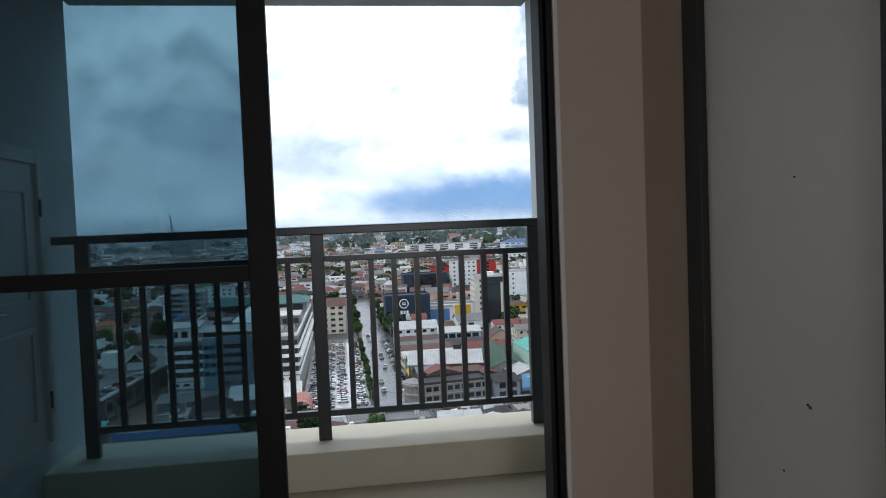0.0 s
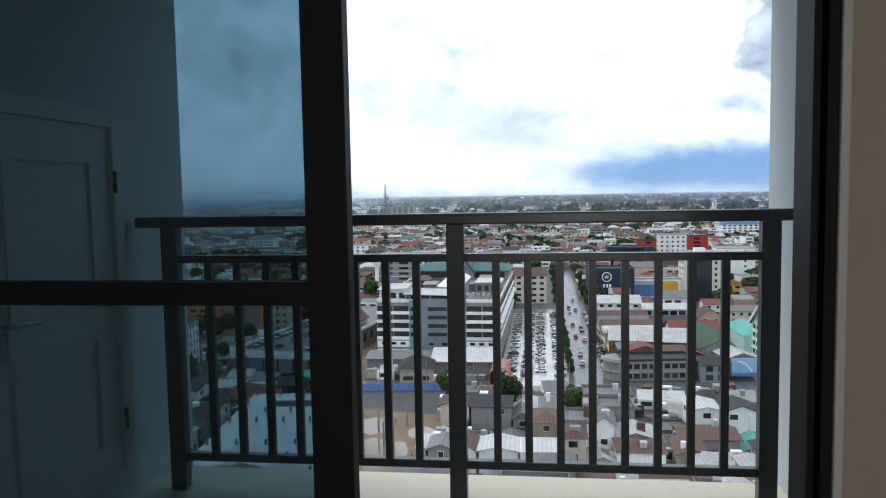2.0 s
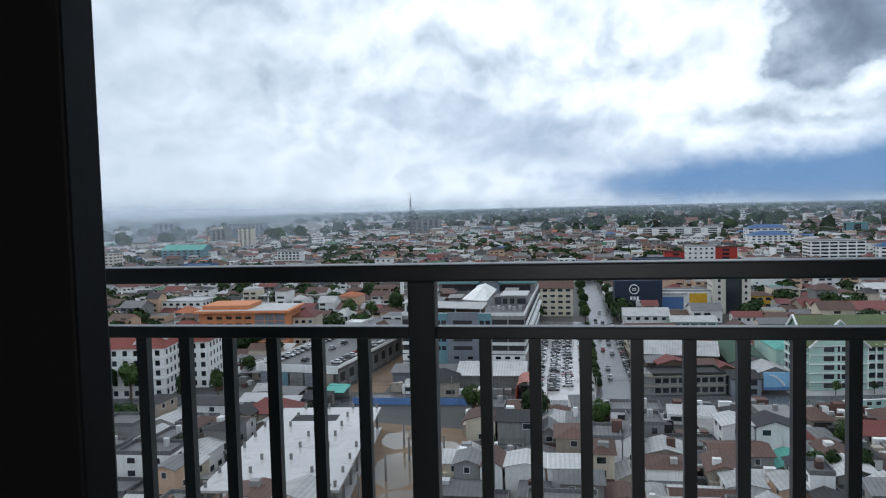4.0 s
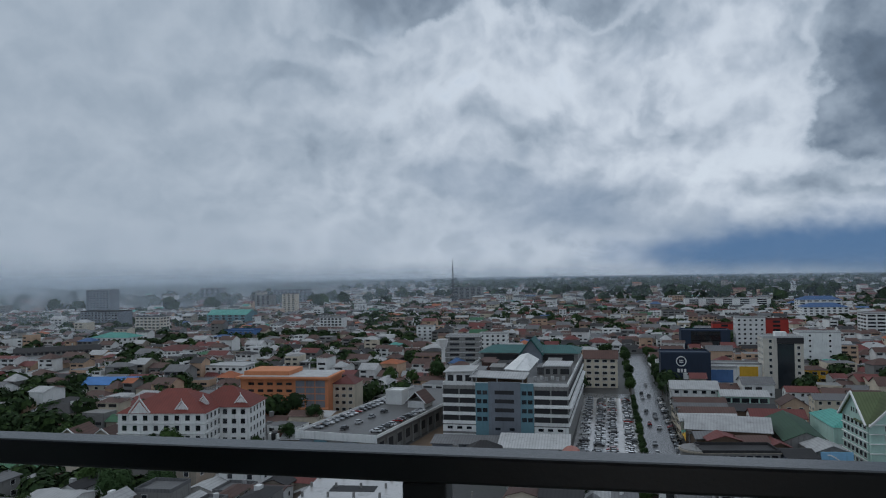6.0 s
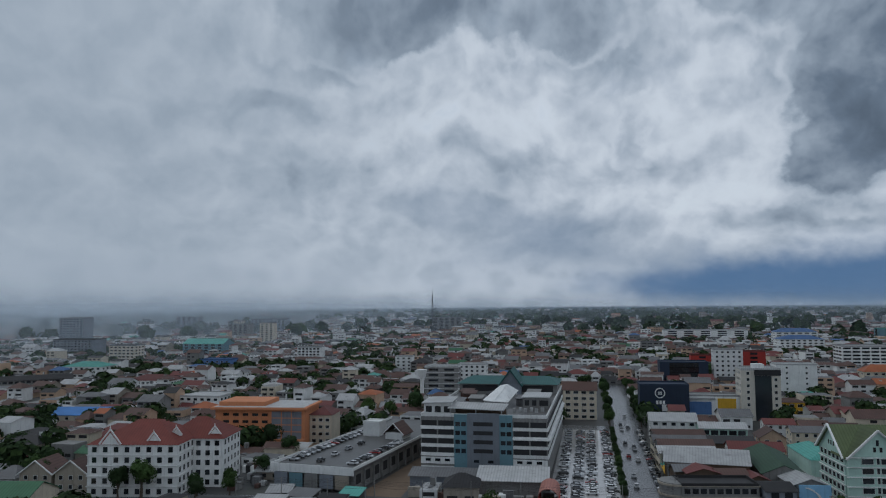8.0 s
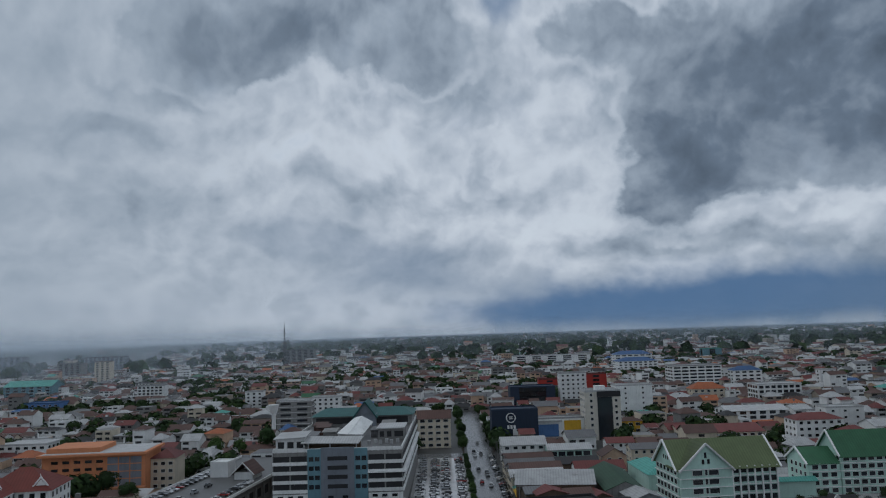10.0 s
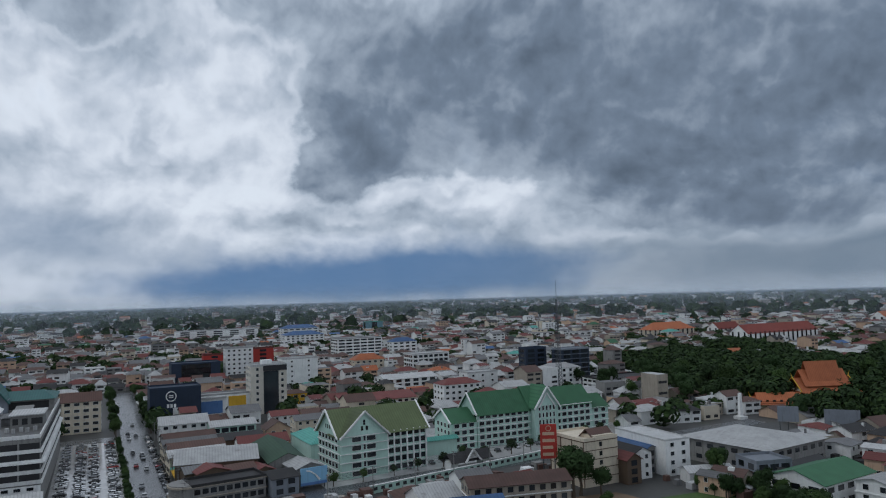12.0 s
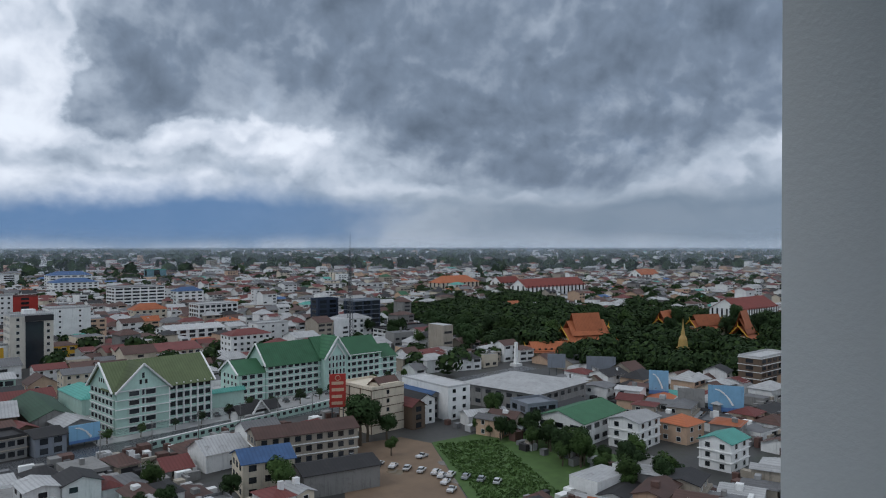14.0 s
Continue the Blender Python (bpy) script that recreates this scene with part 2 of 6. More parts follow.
M_GLASS = tinted_glass()


# ---------------------------------------------------------------- mesh helpers
class Mesh:
    """Collects faces, by material, into one mesh."""

    def __init__(self):
        self.v, self.f, self.m = [], [], []

    def face(self, points, mat=0):
        n = len(self.v)
        self.v += [tuple(p) for p in points]
        self.f.append(tuple(range(n, n + len(points))))
        self.m.append(mat)

    def box(self, x0, x1, y0, y1, z0, z1, mat=0, open_base=False):
        n = len(self.v)
        self.v += [(x0, y0, z0), (x1, y0, z0), (x1, y1, z0), (x0, y1, z0), (x0, y0, z1), (x1, y0, z1), (x1, y1, z1), (x0, y1, z1)]
        fs = [(4, 5, 6, 7), (0, 1, 5, 4), (1, 2, 6, 5), (2, 3, 7, 6), (3, 0, 4, 7)] + ([] if open_base else [(3, 2, 1, 0)])
        self.f += [tuple(n + i for i in f) for f in fs]
        self.m += [mat] * len(fs)
        return self

    def slab(self, points, thick, mat=0):
        """A sheet with thickness below the given outline (counter-clockwise from above)."""
        n, k = len(self.v), len(points)
        self.v += [tuple(p) for p in points] + [(p[0], p[1], p[2] - thick) for p in points]
        self.f.append(tuple(range(n, n + k)))
        self.f.append(tuple(range(n + 2 * k - 1, n + k - 1, -1)))
        self.f += [(n + i, n + k + i, n + k + (i + 1) % k, n + (i + 1) % k) for i in range(k)]
        self.m += [mat] * (k + 2)
        return self

    def tube(self, path, r0, r1, sides=6, mat=0):
        n, k = len(self.v), len(path)
        for i, p in enumerate(path):
            p = Vector(p)
            ahead = (Vector(path[min(i + 1, k - 1)]) - Vector(path[max(i - 1, 0)])).normalized()
            u = ahead.orthogonal().normalized()
            w = ahead.cross(u)
            r = r0 + (r1 - r0) * i / max(1, k - 1)
            self.v += [tuple(p + u * r * math.cos(6.2832 * j / sides) + w * r * math.sin(6.2832 * j / sides)) for j in range(sides)]
        for i in range(k - 1):
            for j in range(sides):
                a, b = n + i * sides + j, n + i * sides + (j + 1) % sides
                self.f.append((a, b, b + sides, a + sides))
                self.m.append(mat)
        self.f += [tuple(n + j for j in range(sides))[::-1], tuple(n + (k - 1) * sides + j for j in range(sides))]
        self.m += [mat] * 2
        return self

    def data(self, name, mats):
        me = bpy.data.meshes.new(name)
        me.from_pydata(self.v, [], self.f)
        for m in mats:
            me.materials.append(m)
        if len(mats) > 1:
            me.polygons.foreach_set("material_index", self.m)
        me.update()
        return me


def part(name, mesh, mats, parent=None, label=""):
    mats = mats if isinstance(mats, (list, tuple)) else [mats]
    ob = new(name, mesh.data(name, mats) if isinstance(mesh, Mesh) else mesh)
    if parent is not None:
        ob.parent = parent
    if label:
        ob["label"] = label
    return ob


def soften(ob, width, segments=2):
    mod = ob.modifiers.new("edges", "BEVEL")
    mod.width, mod.segments, mod.limit_method = width, segments, "ANGLE"
    return ob


def block(name, mat, x0, x1, y0, y1, z0, z1, parent=None, label="", bevel=0.0):
    ob = part(name, Mesh().box(x0, x1, y0, y1, z0, z1), mat, parent, label)
    return soften(ob, bevel) if bevel else ob


def thing(name, x=0, y=0, z=0, turn=0, **tags):
    ob = new(name)
    ob.location, ob.rotation_euler = (x, y, z), (0, 0, radians(turn))
    return tagged(ob, **tags)


def structure(ob, label, category):
    return tagged(ob, label, category, kind="structure")


# ---------------------------------------------------------------- room and balcony shell
L, R = -1.41, 1.437             # faces of the balcony's side walls
DOOR_Y = -1.21                  # middle of the sliding door
structure(block("floor", M_FLOOR, -1.60, 1.60, -6.0, -1.32, -0.2, 0.0), "tiled floor of the dim living room", "floor")
structure(block("balcony_floor", M_TILE, L, R, -1.32, 0.52, -0.35, -0.10), "beige tiled floor of the small balcony", "floor")
structure(block("ceiling", M_CEIL, -1.60, 1.60, -6.0, -1.29, 2.7, 2.9), "white painted ceiling of the dim room", "ceiling")
structure(block("balcony_ceiling", M_BALC, L, R, -1.14, 0.62, 2.75, 2.95), "pale plaster soffit above the balcony", "ceiling")
# Unseen back wall; the hole in it is added to hold the fill lamp.
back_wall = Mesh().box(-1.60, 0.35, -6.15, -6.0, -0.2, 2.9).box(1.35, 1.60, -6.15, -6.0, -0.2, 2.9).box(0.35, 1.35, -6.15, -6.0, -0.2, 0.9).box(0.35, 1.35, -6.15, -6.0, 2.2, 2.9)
structure(part("wall_back", back_wall, M_WALL), "plain beige wall with an added, unseen hole for a fill lamp", "wall")
# added fill lamp to brighten the room; no such window is known
fill_lamp = new("room_fill", bpy.data.lights.new("room_fill", "AREA"))
fill_lamp.data.shape, fill_lamp.data.size, fill_lamp.data.size_y = "RECTANGLE", 0.95, 1.25
fill_lamp.data.energy, fill_lamp.data.color = 9.0, (1.0, 0.94, 0.91)
fill_lamp.matrix_world = look((0.85, -6.1, 1.55), (0.85, 0.0, 1.5))
structure(block("wall_left", M_WALL, -1.75, -1.60, -6.15, -1.27, -0.2, 2.9), "plain beige painted side wall of the room", "wall")
right_wall = Mesh()
right_wall.box(1.456, 1.62, -1.645, -1.27, -0.2, 2.9).box(1.456, 1.62, -6.15, -2.80, -0.2, 2.9).box(1.456, 1.62, -2.80, -1.645, 2.25, 2.9)
structure(part("wall_right", right_wall, M_WALL), "beige painted side wall around a white door", "wall")
front_wall = Mesh().box(1.085, 1.62, -1.27, -1.14, -0.2, 2.9).box(-1.75, -1.50, -1.27, -1.14, -0.2, 2.9).box(-1.50, 1.085, -1.27, -1.14, 2.45, 2.9)
structure(part("wall_front", front_wall, M_WALL), "beige wall around the sliding balcony door", "wall")
structure(block("trim", M_CEIL, 1.063, 1.084, -1.30, -1.271, 0, 2.45, bevel=0.004), "thin white plaster bead beside the door frame", "trim")
structure(block("balcony_wall_left", M_BALC, L - 0.2, L, -1.139, 0.52, -0.25, 2.95), "pale plaster side wall of the balcony", "wall")
structure(block("balcony_wall_right", M_BALC, R, R + 0.2, -1.139, 0.52, -0.25, 2.95), "pale plaster side wall of the balcony", "wall")
structure(block("balcony_curb", M_CURB, L, R, -0.22, 0.30, -0.10, 0.113, bevel=0.008), "cream painted kerb that carries the railing", "kerb")

# white interior door, closed, with a black frame
d = tagged(thing("door_1", kind="structure"), "plain white interior door in a black frame, closed, with small chips", "door")
block("leaf", M_PANEL, 1.478, 1.52, -2.665, -1.765, 0.01, 2.15, d, bevel=0.004)
for y0, y1 in ((-1.764, -1.646), (-2.80, -2.666)):
    block("jamb", M_BLACK, 1.450, 1.60, y0, y1, 0, 2.25, d, bevel=0.004)
block("head", M_BLACK, 1.450, 1.60, -2.665, -1.765, 2.16, 2.25, d)
for y, z, r in ((-2.335, 0.78, 0.006), (-2.325, 0.785, 0.005), (-2.2, 0.55, 0.004), (-2.28, 1.45, 0.004)):
    part("chip", Mesh().box(1.4765, 1.4785, y - r, y + r, z - r * 0.8, z + r * 0.6), M_BLACK, d)

# sliding door: outer frame, fixed tinted sash, open half
slider = tagged(thing("window_1", kind="structure"), "dark aluminium sliding balcony door with one tinted sash, half open", "sliding door")
block("jamb", M_ALU, -1.50, -1.44, -1.29, -1.13, 0, 2.45, slider, bevel=0.003)
for x0, x1, y0, y1 in ((1.01, 1.028, -1.275, -1.15), (1.028, 1.036, -1.25, -1.16), (1.036, 1.062, -1.29, -1.14)):
    block("jamb", M_ALU, x0, x1, y0, y1, 0, 2.45, slider, bevel=0.003)
block("head", M_ALU, -1.44, 1.01, -1.29, -1.13, 2.39, 2.45, slider, bevel=0.003)
block("track", M_ALU, -1.44, 1.01, -1.29, -1.13, 0.0, 0.025, slider, bevel=0.003)
sash = block("sash_stile", M_ALU, -0.206, -0.096, -1.245, -1.185, 0.03, 2.385, slider, bevel=0.004)
block("sash_stile", M_ALU, -1.435, -1.345, -1.245, -1.185, 0.03, 2.385, slider, bevel=0.004)
block("sash_bar", M_ALU, -1.345, -0.206, -1.24, -1.19, 1.144, 1.207, slider, bevel=0.004)
block("sash_bottom", M_ALU, -1.345, -0.206, -1.24, -1.19, 0.03, 0.12, slider, bevel=0.004)
block("sash_top", M_ALU, -1.345, -0.206, -1.24, -1.19, 2.31, 2.385, slider, bevel=0.004)
for z0, z1 in ((0.12, 1.144), (1.207, 2.31)):
    pane = block("pane", M_GLASS, -1.345, -0.206, -1.218, -1.212, z0, z1, slider, "dark blue-green tinted glass")
    pane.visible_shadow = False

# white service door in the balcony's side wall
hatch = tagged(thing("door_2", kind="structure"), "white panelled service door with a lever handle, closed", "door")
hz0, hz1, hy0, hy1 = 0.27, 1.72, -0.93, -0.17
for y0, y1, z0, z1 in ((hy0 - 0.07, hy0, hz0, hz1 + 0.07), (hy1, hy1 + 0.07, hz0, hz1 + 0.07), (hy0, hy1, hz1, hz1 + 0.07)):
    block("frame", M_PANEL, L, L + 0.045, y0, y1, z0, z1, hatch, bevel=0.006)
block("leaf", M_PANEL, L + 0.002, L + 0.022, hy0, hy1, hz0, hz1, hatch)
for z0, z1 in ((hz0 + 0.12, hz0 + 0.62), (hz0 + 0.74, hz1 - 0.12)):
    rim = Mesh()
    for a in ((hy0 + 0.12, hy1 - 0.12, z0, z0 + 0.03), (hy0 + 0.12, hy1 - 0.12, z1 - 0.03, z1), (hy0 + 0.12, hy0 + 0.15, z0 + 0.03, z1 - 0.03), (hy1 - 0.15, hy1 - 0.12, z0 + 0.03, z1 - 0.03)):
        rim.box(L + 0.022, L + 0.034, *a)
    part("panel", rim, M_PANEL, hatch)
block("handle_plate", M_CHROME, L + 0.022, L + 0.03, -0.86, -0.82, 0.88, 1.08, hatch, "dull metal handle plate", bevel=0.004)
lever = part("lever", Mesh().tube([(L + 0.03, -0.84, 1.01), (L + 0.075, -0.84, 1.01), (L + 0.078, -0.80, 1.01), (L + 0.075, -0.72, 1.005)], 0.010, 0.008, 8), M_CHROME, hatch)
for z in (0.45, 1.45):
    part("hinge", Mesh().tube([(L + 0.05, hy1, z), (L + 0.05, hy1, z + 0.09)], 0.009, 0.009, 8), M_BLACK, hatch)

# railing
rail = tagged(thing("railing"), "dark painted steel balcony railing with square balusters, on a cream kerb", "railing")
block("top_rail", M_RAIL, L + 0.03, R - 0.012, -0.005, 0.062, 1.295, 1.342, rail, bevel=0.006)
block("wall_flange", M_RAIL, R - 0.012, R, -0.02, 0.077, 1.275, 1.36, rail, bevel=0.003)
post_x = (-1.265, 0.0, 1.265)
for x in post_x:
    block("post", M_RAIL, x, x + 0.074, 0.0, 0.055, 0.113, 1.295, rail, bevel=0.004)
BAY = 1.265 - 0.074
for x in post_x[:2]:
    block("middle_rail", M_RAIL, x + 0.074, x + 1.265, 0.008, 0.048, 1.138, 1.172, rail, bevel=0.004)
    block("bottom_rail", M_RAIL, x + 0.074, x + 1.265, 0.008, 0.048, 0.247, 0.283, rail, bevel=0.004)
bal = Mesh().box(-0.016, 0.016, -0.014, 0.014, 0.283, 1.138).data("baluster", [M_RAIL])
for x in post_x[:2]:
    for i in range(8):
        b = part("baluster", bal, M_RAIL, rail)
        b.location = (x + 0.074 + BAY * (i + 1) / 9, 0.028, 0)


# ---------------------------------------------------------------- the city: materials
def ground_material():
    m = material("wet_ground", (0.046, 0.045, 0.042), 0.6, 0.02, 0.3, fine=0.6, stain=0.6, stain_colour=(0.035, 0.05, 0.022))
    return m


M_GROUND = ground_material()
M_ROAD = material("wet_asphalt", (0.075, 0.078, 0.082), 0.28, 0.12, 0.25, fine=2.0, stain=0.35, stain_colour=(0.03, 0.032, 0.035))
M_LOT = material("wet_concrete", (0.42, 0.41, 0.40), 0.14, 0.1, 0.22, fine=1.6, stain=0.4, stain_colour=(0.09, 0.09, 0.09))
M_DIRT = material("brown_dirt", (0.17, 0.115, 0.072), 0.85, 0.12, 0.3, fine=1.5, stain=0.35, stain_colour=(0.085, 0.062, 0.045))
M_GRASS = material("rank_grass", (0.055, 0.105, 0.022), 0.9, 0.3, 0.45, fine=3.0)
M_MARK = material("road_paint", (0.55, 0.55, 0.52), 0.6, 1.0, 0.2)
M_PANE = material("window_glass", (0.018, 0.022, 0.027), 0.12, 0.4, 0.4, spec=0.7, per_object=0.9)
M_FRAME = material("window_frame", (0.66, 0.66, 0.64), 0.6, 1.0, 0.15)
# Near-black for sheets that paint the shade of openings; also black bands and windows.
M_DARK = material("opening_shade_black", (0.022, 0.022, 0.024), 0.8, 0.6, 0.4)


def over_colour(m, amount, colour, mask_maker):
    """Lays a second colour over a material's base colour, by a mask."""
    t = m.node_tree
    b = t.nodes["Principled BSDF"]
    base = b.inputs["Base Color"].links[0].from_socket
    t.links.new(blend(t, calc(t, "MULTIPLY", mask_maker(t), amount), base, colour), b.inputs["Base Color"])
    return m


def streaks(t):
    """Rain streaks that run down a wall."""
    put = t.nodes.new("ShaderNodeMapping")
    put.inputs["Scale"].default_value = (1.1, 1.1, 0.10)
    t.links.new(t.nodes.new("ShaderNodeTexCoord").outputs["Object"], put.inputs[0])
    return smooth(t, fractal(t, put.outputs[0], 1.0, 5.0, 0.65).outputs[0], 0.50, 0.75)


def seams(t):
    """Lines between the sheets of a metal roof."""
    w = t.nodes.new("ShaderNodeTexWave")
    w.bands_direction = "X"
    w.inputs["Scale"].default_value, w.inputs["Distortion"].default_value = 0.30, 0.4
    t.links.new(t.nodes.new("ShaderNodeTexCoord").outputs["Object"], w.inputs[0])
    return smooth(t, w.outputs[1], 0.55, 0.95)


def plaster(name, c, s=0.28):
    m = material(name, c, 0.85, 0.16, 0.22, fine=1.8, stain=s, stain_colour=tuple(v * 0.4 for v in c), per_object=0.22)
    return over_colour(m, 0.25 + 0.6 * s, tuple(v * 0.35 for v in c), streaks)


def sheet(name, c, s=0.4, rough=0.5):
    m = material(name, c, rough + 0.15, 0.22, 0.34, spec=0.22, fine=2.2, stain=s, stain_colour=(0.07, 0.055, 0.045), per_object=0.5)
    return over_colour(m, 0.30, tuple(v * 0.45 for v in c), seams)


W_WHITE, W_CREAM, W_GREY = plaster("white_plaster", (0.72, 0.72, 0.70), 0.2), plaster("cream_plaster", (0.58, 0.51, 0.40), 0.3), plaster("grey_plaster", (0.22, 0.215, 0.205), 0.55)
W_PEACH, W_MINT, W_BEIGE = plaster("peach_plaster", (0.52, 0.36, 0.25)), plaster("mint_plaster", (0.41, 0.57, 0.50), 0.15), plaster("beige_plaster", (0.33, 0.29, 0.235), 0.5)
W_TEAL, W_ORANGE, W_YELLOW = plaster("teal_cladding", (0.13, 0.24, 0.28), 0.15), plaster("orange_paint", (0.56, 0.22, 0.10), 0.15), plaster("yellow_paint", (0.62, 0.36, 0.03), 0.1)
W_NAVY, W_BLUE, W_BROWN = plaster("navy_cladding", (0.018, 0.03, 0.055), 0.1), plaster("blue_paint", (0.10, 0.20, 0.42), 0.2), plaster("brown_cladding", (0.11, 0.075, 0.05), 0.3)
W_SLATE = plaster("slate_grey_cladding", (0.20, 0.22, 0.25), 0.2)
W_IVORY = plaster("ivory_plaster", (0.62, 0.58, 0.50), 0.2)
W_RED = plaster("red_paint", (0.36, 0.035, 0.025), 0.15)
R_RED, R_RUST, R_TERRA = sheet("dark_red_roof", (0.15, 0.047, 0.042)), sheet("rusty_roof", (0.10, 0.058, 0.048), 0.55), sheet("terracotta_roof", (0.36, 0.115, 0.05), 0.25)
R_GREY, R_PALE, R_DARK = sheet("grey_metal_roof", (0.15, 0.15, 0.152), 0.5), sheet("pale_metal_roof", (0.40, 0.40, 0.395), 0.4), sheet("charcoal_roof", (0.035, 0.034, 0.035), 0.3)
R_GREEN, R_TEAL, R_BLUE = sheet("green_roof", (0.045, 0.125, 0.065), 0.15), sheet("teal_roof", (0.10, 0.32, 0.27), 0.2), sheet("blue_roof", (0.06, 0.12, 0.25), 0.2)
R_BRIGHT = sheet("bright_blue_roof", (0.07, 0.19, 0.44), 0.15)
R_DKGREEN = sheet("dark_green_roof", (0.028, 0.062, 0.036), 0.3)
R_DKTEAL = sheet("dark_teal_roof", (0.045, 0.12, 0.115), 0.2)
M_DECK = material("dark_wet_deck", (0.085, 0.083, 0.08), 0.45, 0.15, 0.3, fine=1.6, stain=0.5, stain_colour=(0.05, 0.05, 0.05))
R_OLIVE = sheet("olive_green_roof", (0.10, 0.125, 0.06), 0.2)
R_MAROON = sheet("maroon_tile_roof", (0.17, 0.04, 0.03), 0.2)

# ---------------------------------------------------------------- ground, road, lots
half = 5200
structure(part("ground", Mesh().slab([(-half, -300, GROUND), (half, -300, GROUND), (half, half, GROUND), (-half, half, GROUND)], 1.0), M_GROUND),
          "wet dark ground of the low city, out to the horizon", "ground")


def patch(name, mat, points, up, label, category):
    return structure(part(name, Mesh().slab([(x, y, GROUND + up) for x, y in points], up + 0.2), mat), label, category)


patch("road", M_ROAD, [(12.5, 246.5), (26, 246.5), (27, 620), (14, 620)], 0.03, "wet grey street between parked cars", "road")
patch("road_cross", M_ROAD, [(-260, 232), (12.4, 246), (12.4, 259), (-260, 246)], 0.03, "wet cross street below the blocks", "road")
patch("road_east", M_ROAD, [(26.6, 247), (300, 270), (300, 282), (26.6, 259)], 0.03, "wet street past the walled compound", "road")
patch("road_back", M_ROAD, [(-300, 408), (12.4, 408), (12.4, 420), (-300, 420)], 0.03, "wet cross street behind the car park", "road")
patch("pavement", M_LOT, [(-14.5, 252), (10.5, 252), (11.5, 406), (-13.5, 406)], 0.05, "wet concrete car park with rows of cars", "car park")
patch("pavement_compound", M_LOT, [(75, 262), (240, 285), (240, 345), (75, 335)], 0.04, "grey paved yard of the mint green offices", "yard")
patch("ground_dirt", M_DIRT, [(100, 152), (132, 143), (161, 193), (158, 206), (136, 209)], 0.06, "brown dirt parking lot with puddles", "ground")
patch("ground_site", M_DIRT, [(-82, 150), (-30, 140), (-26, 216), (-84, 226)], 0.06, "brown muddy building site", "ground")
patch("ground_court", M_DIRT, [(-81, 258), (-65, 258), (-65, 372), (-67, 372)], 0.05, "bare brown yard beside the parking deck", "ground")
patch("grass_lot", M_GRASS, [(132.5, 143), (150, 118), (190, 108), (202, 176), (183, 192), (161.5, 193.5)], 0.10, "rank green grass beside the dirt lot", "grass")
patch("park", M_GRASS, [(322, 330), (312, 222), (350, 160), (520, 150), (620, 270), (560, 400), (520, 460), (510, 600), (345, 420)], 0.08, "dark green park ground under big trees", "grass")

M_PUDDLE = material("muddy_water", (0.16, 0.125, 0.085), 0.06, 0.2, 0.12, spec=0.7)
for px, py, pr, ps in ((-42, 182, 9, 1), (-38, 158, 7, 2), (-47, 206, 6, 3), (-33, 200, 4, 4), (142, 158, 3.5, 5), (150, 172, 2.6, 6), (133, 176, 2.2, 7)):
    edge = [(px + pr * (1 + 0.35 * noise.noise((math.cos(a) * 1.5, math.sin(a) * 1.5, ps))) * math.cos(a), py + 1.3 * pr * (1 + 0.35 * noise.noise((math.cos(a) * 1.5, math.sin(a) * 1.5, ps + 20))) * math.sin(a)) for a in [i * 0.3142 for i in range(20)]]
    patch("water_puddle", M_PUDDLE, edge, 0.075, "shallow muddy rain puddle on bare ground", "water")

# ---------------------------------------------------------------- buildings
WINDOW_MESH = {}


def loft(rings, mat=0):
    m = Mesh()
    k = len(rings[0])
    for ring in rings:
        m.v += ring
    for i in range(len(rings) - 1):
        for j in range(k):
            m.f.append((i * k + j, i * k + (j + 1) % k, (i + 1) * k + (j + 1) % k, (i + 1) * k + j))
            m.m.append(mat)
    m.f += [tuple(range(k))[::-1], tuple((len(rings) - 1) * k + j for j in range(k))]
    m.m += [mat] * 2
    return m


def window_mesh(w, h, kind="frame"):
    key = (round(w, 2), round(h, 2), kind)
    if key not in WINDOW_MESH:
        m = Mesh()
        # dark kind: flat dark sheet, also painting the shade of galleries and open floors
        f, out, back = (0.10, -0.12, -0.02) if kind == "frame" else (0.03, -0.05, -0.045)
        rings = [[(sx * (w / 2 + g), y, (h + g if up else -g)) for sx, up in ((-1, 0), (1, 0), (1, 1), (-1, 1))] for g, y in ((f, 0.02), (f, out), (0, out), (0, back))]
        m.v = [p for ring in rings for p in ring]
        for i in range(3):
            for j in range(4):
                m.f.append((i * 4 + j, i * 4 + (j + 1) % 4, i * 4 + 4 + (j + 1) % 4, i * 4 + 4 + j))
                m.m.append(0 if kind == "frame" else 1)
        m.f.append((12, 13, 14, 15))
        m.m.append(1)
        WINDOW_MESH[key] = m.data("window", [M_FRAME, M_PANE])
    return WINDOW_MESH[key]


def windows(parent, face, span, off, floors, bay, size, z0, fh, kind="frame", name="window", skip=0.0, rng=random):
    """Rows of windows on one face. face: 'f' front, 'b' back, 'l', 'r'. span: from, to along the face; off: distance of the face."""
    w, h = size
    n = max(1, int((span[1] - span[0]) / bay))
    step = (span[1] - span[0]) / n
    me = window_mesh(w, h, kind)
    for k in range(floors):
        for i in range(n):
            if skip and rng.random() < skip:
                continue
            a, z = span[0] + step * (i + 0.5), z0 + fh * k
            ob = new(name, me)
            ob.parent = parent
            if face == "f":
                ob.location = (a, off, z)
            elif face == "b":
                ob.location, ob.rotation_euler = (a, off, z), (0, 0, math.pi)
            elif face == "l":
                ob.location, ob.rotation_euler = (off, a, z), (0, 0, -math.pi / 2)
            else:
                ob.location, ob.rotation_euler = (off, a, z), (0, 0, math.pi / 2)


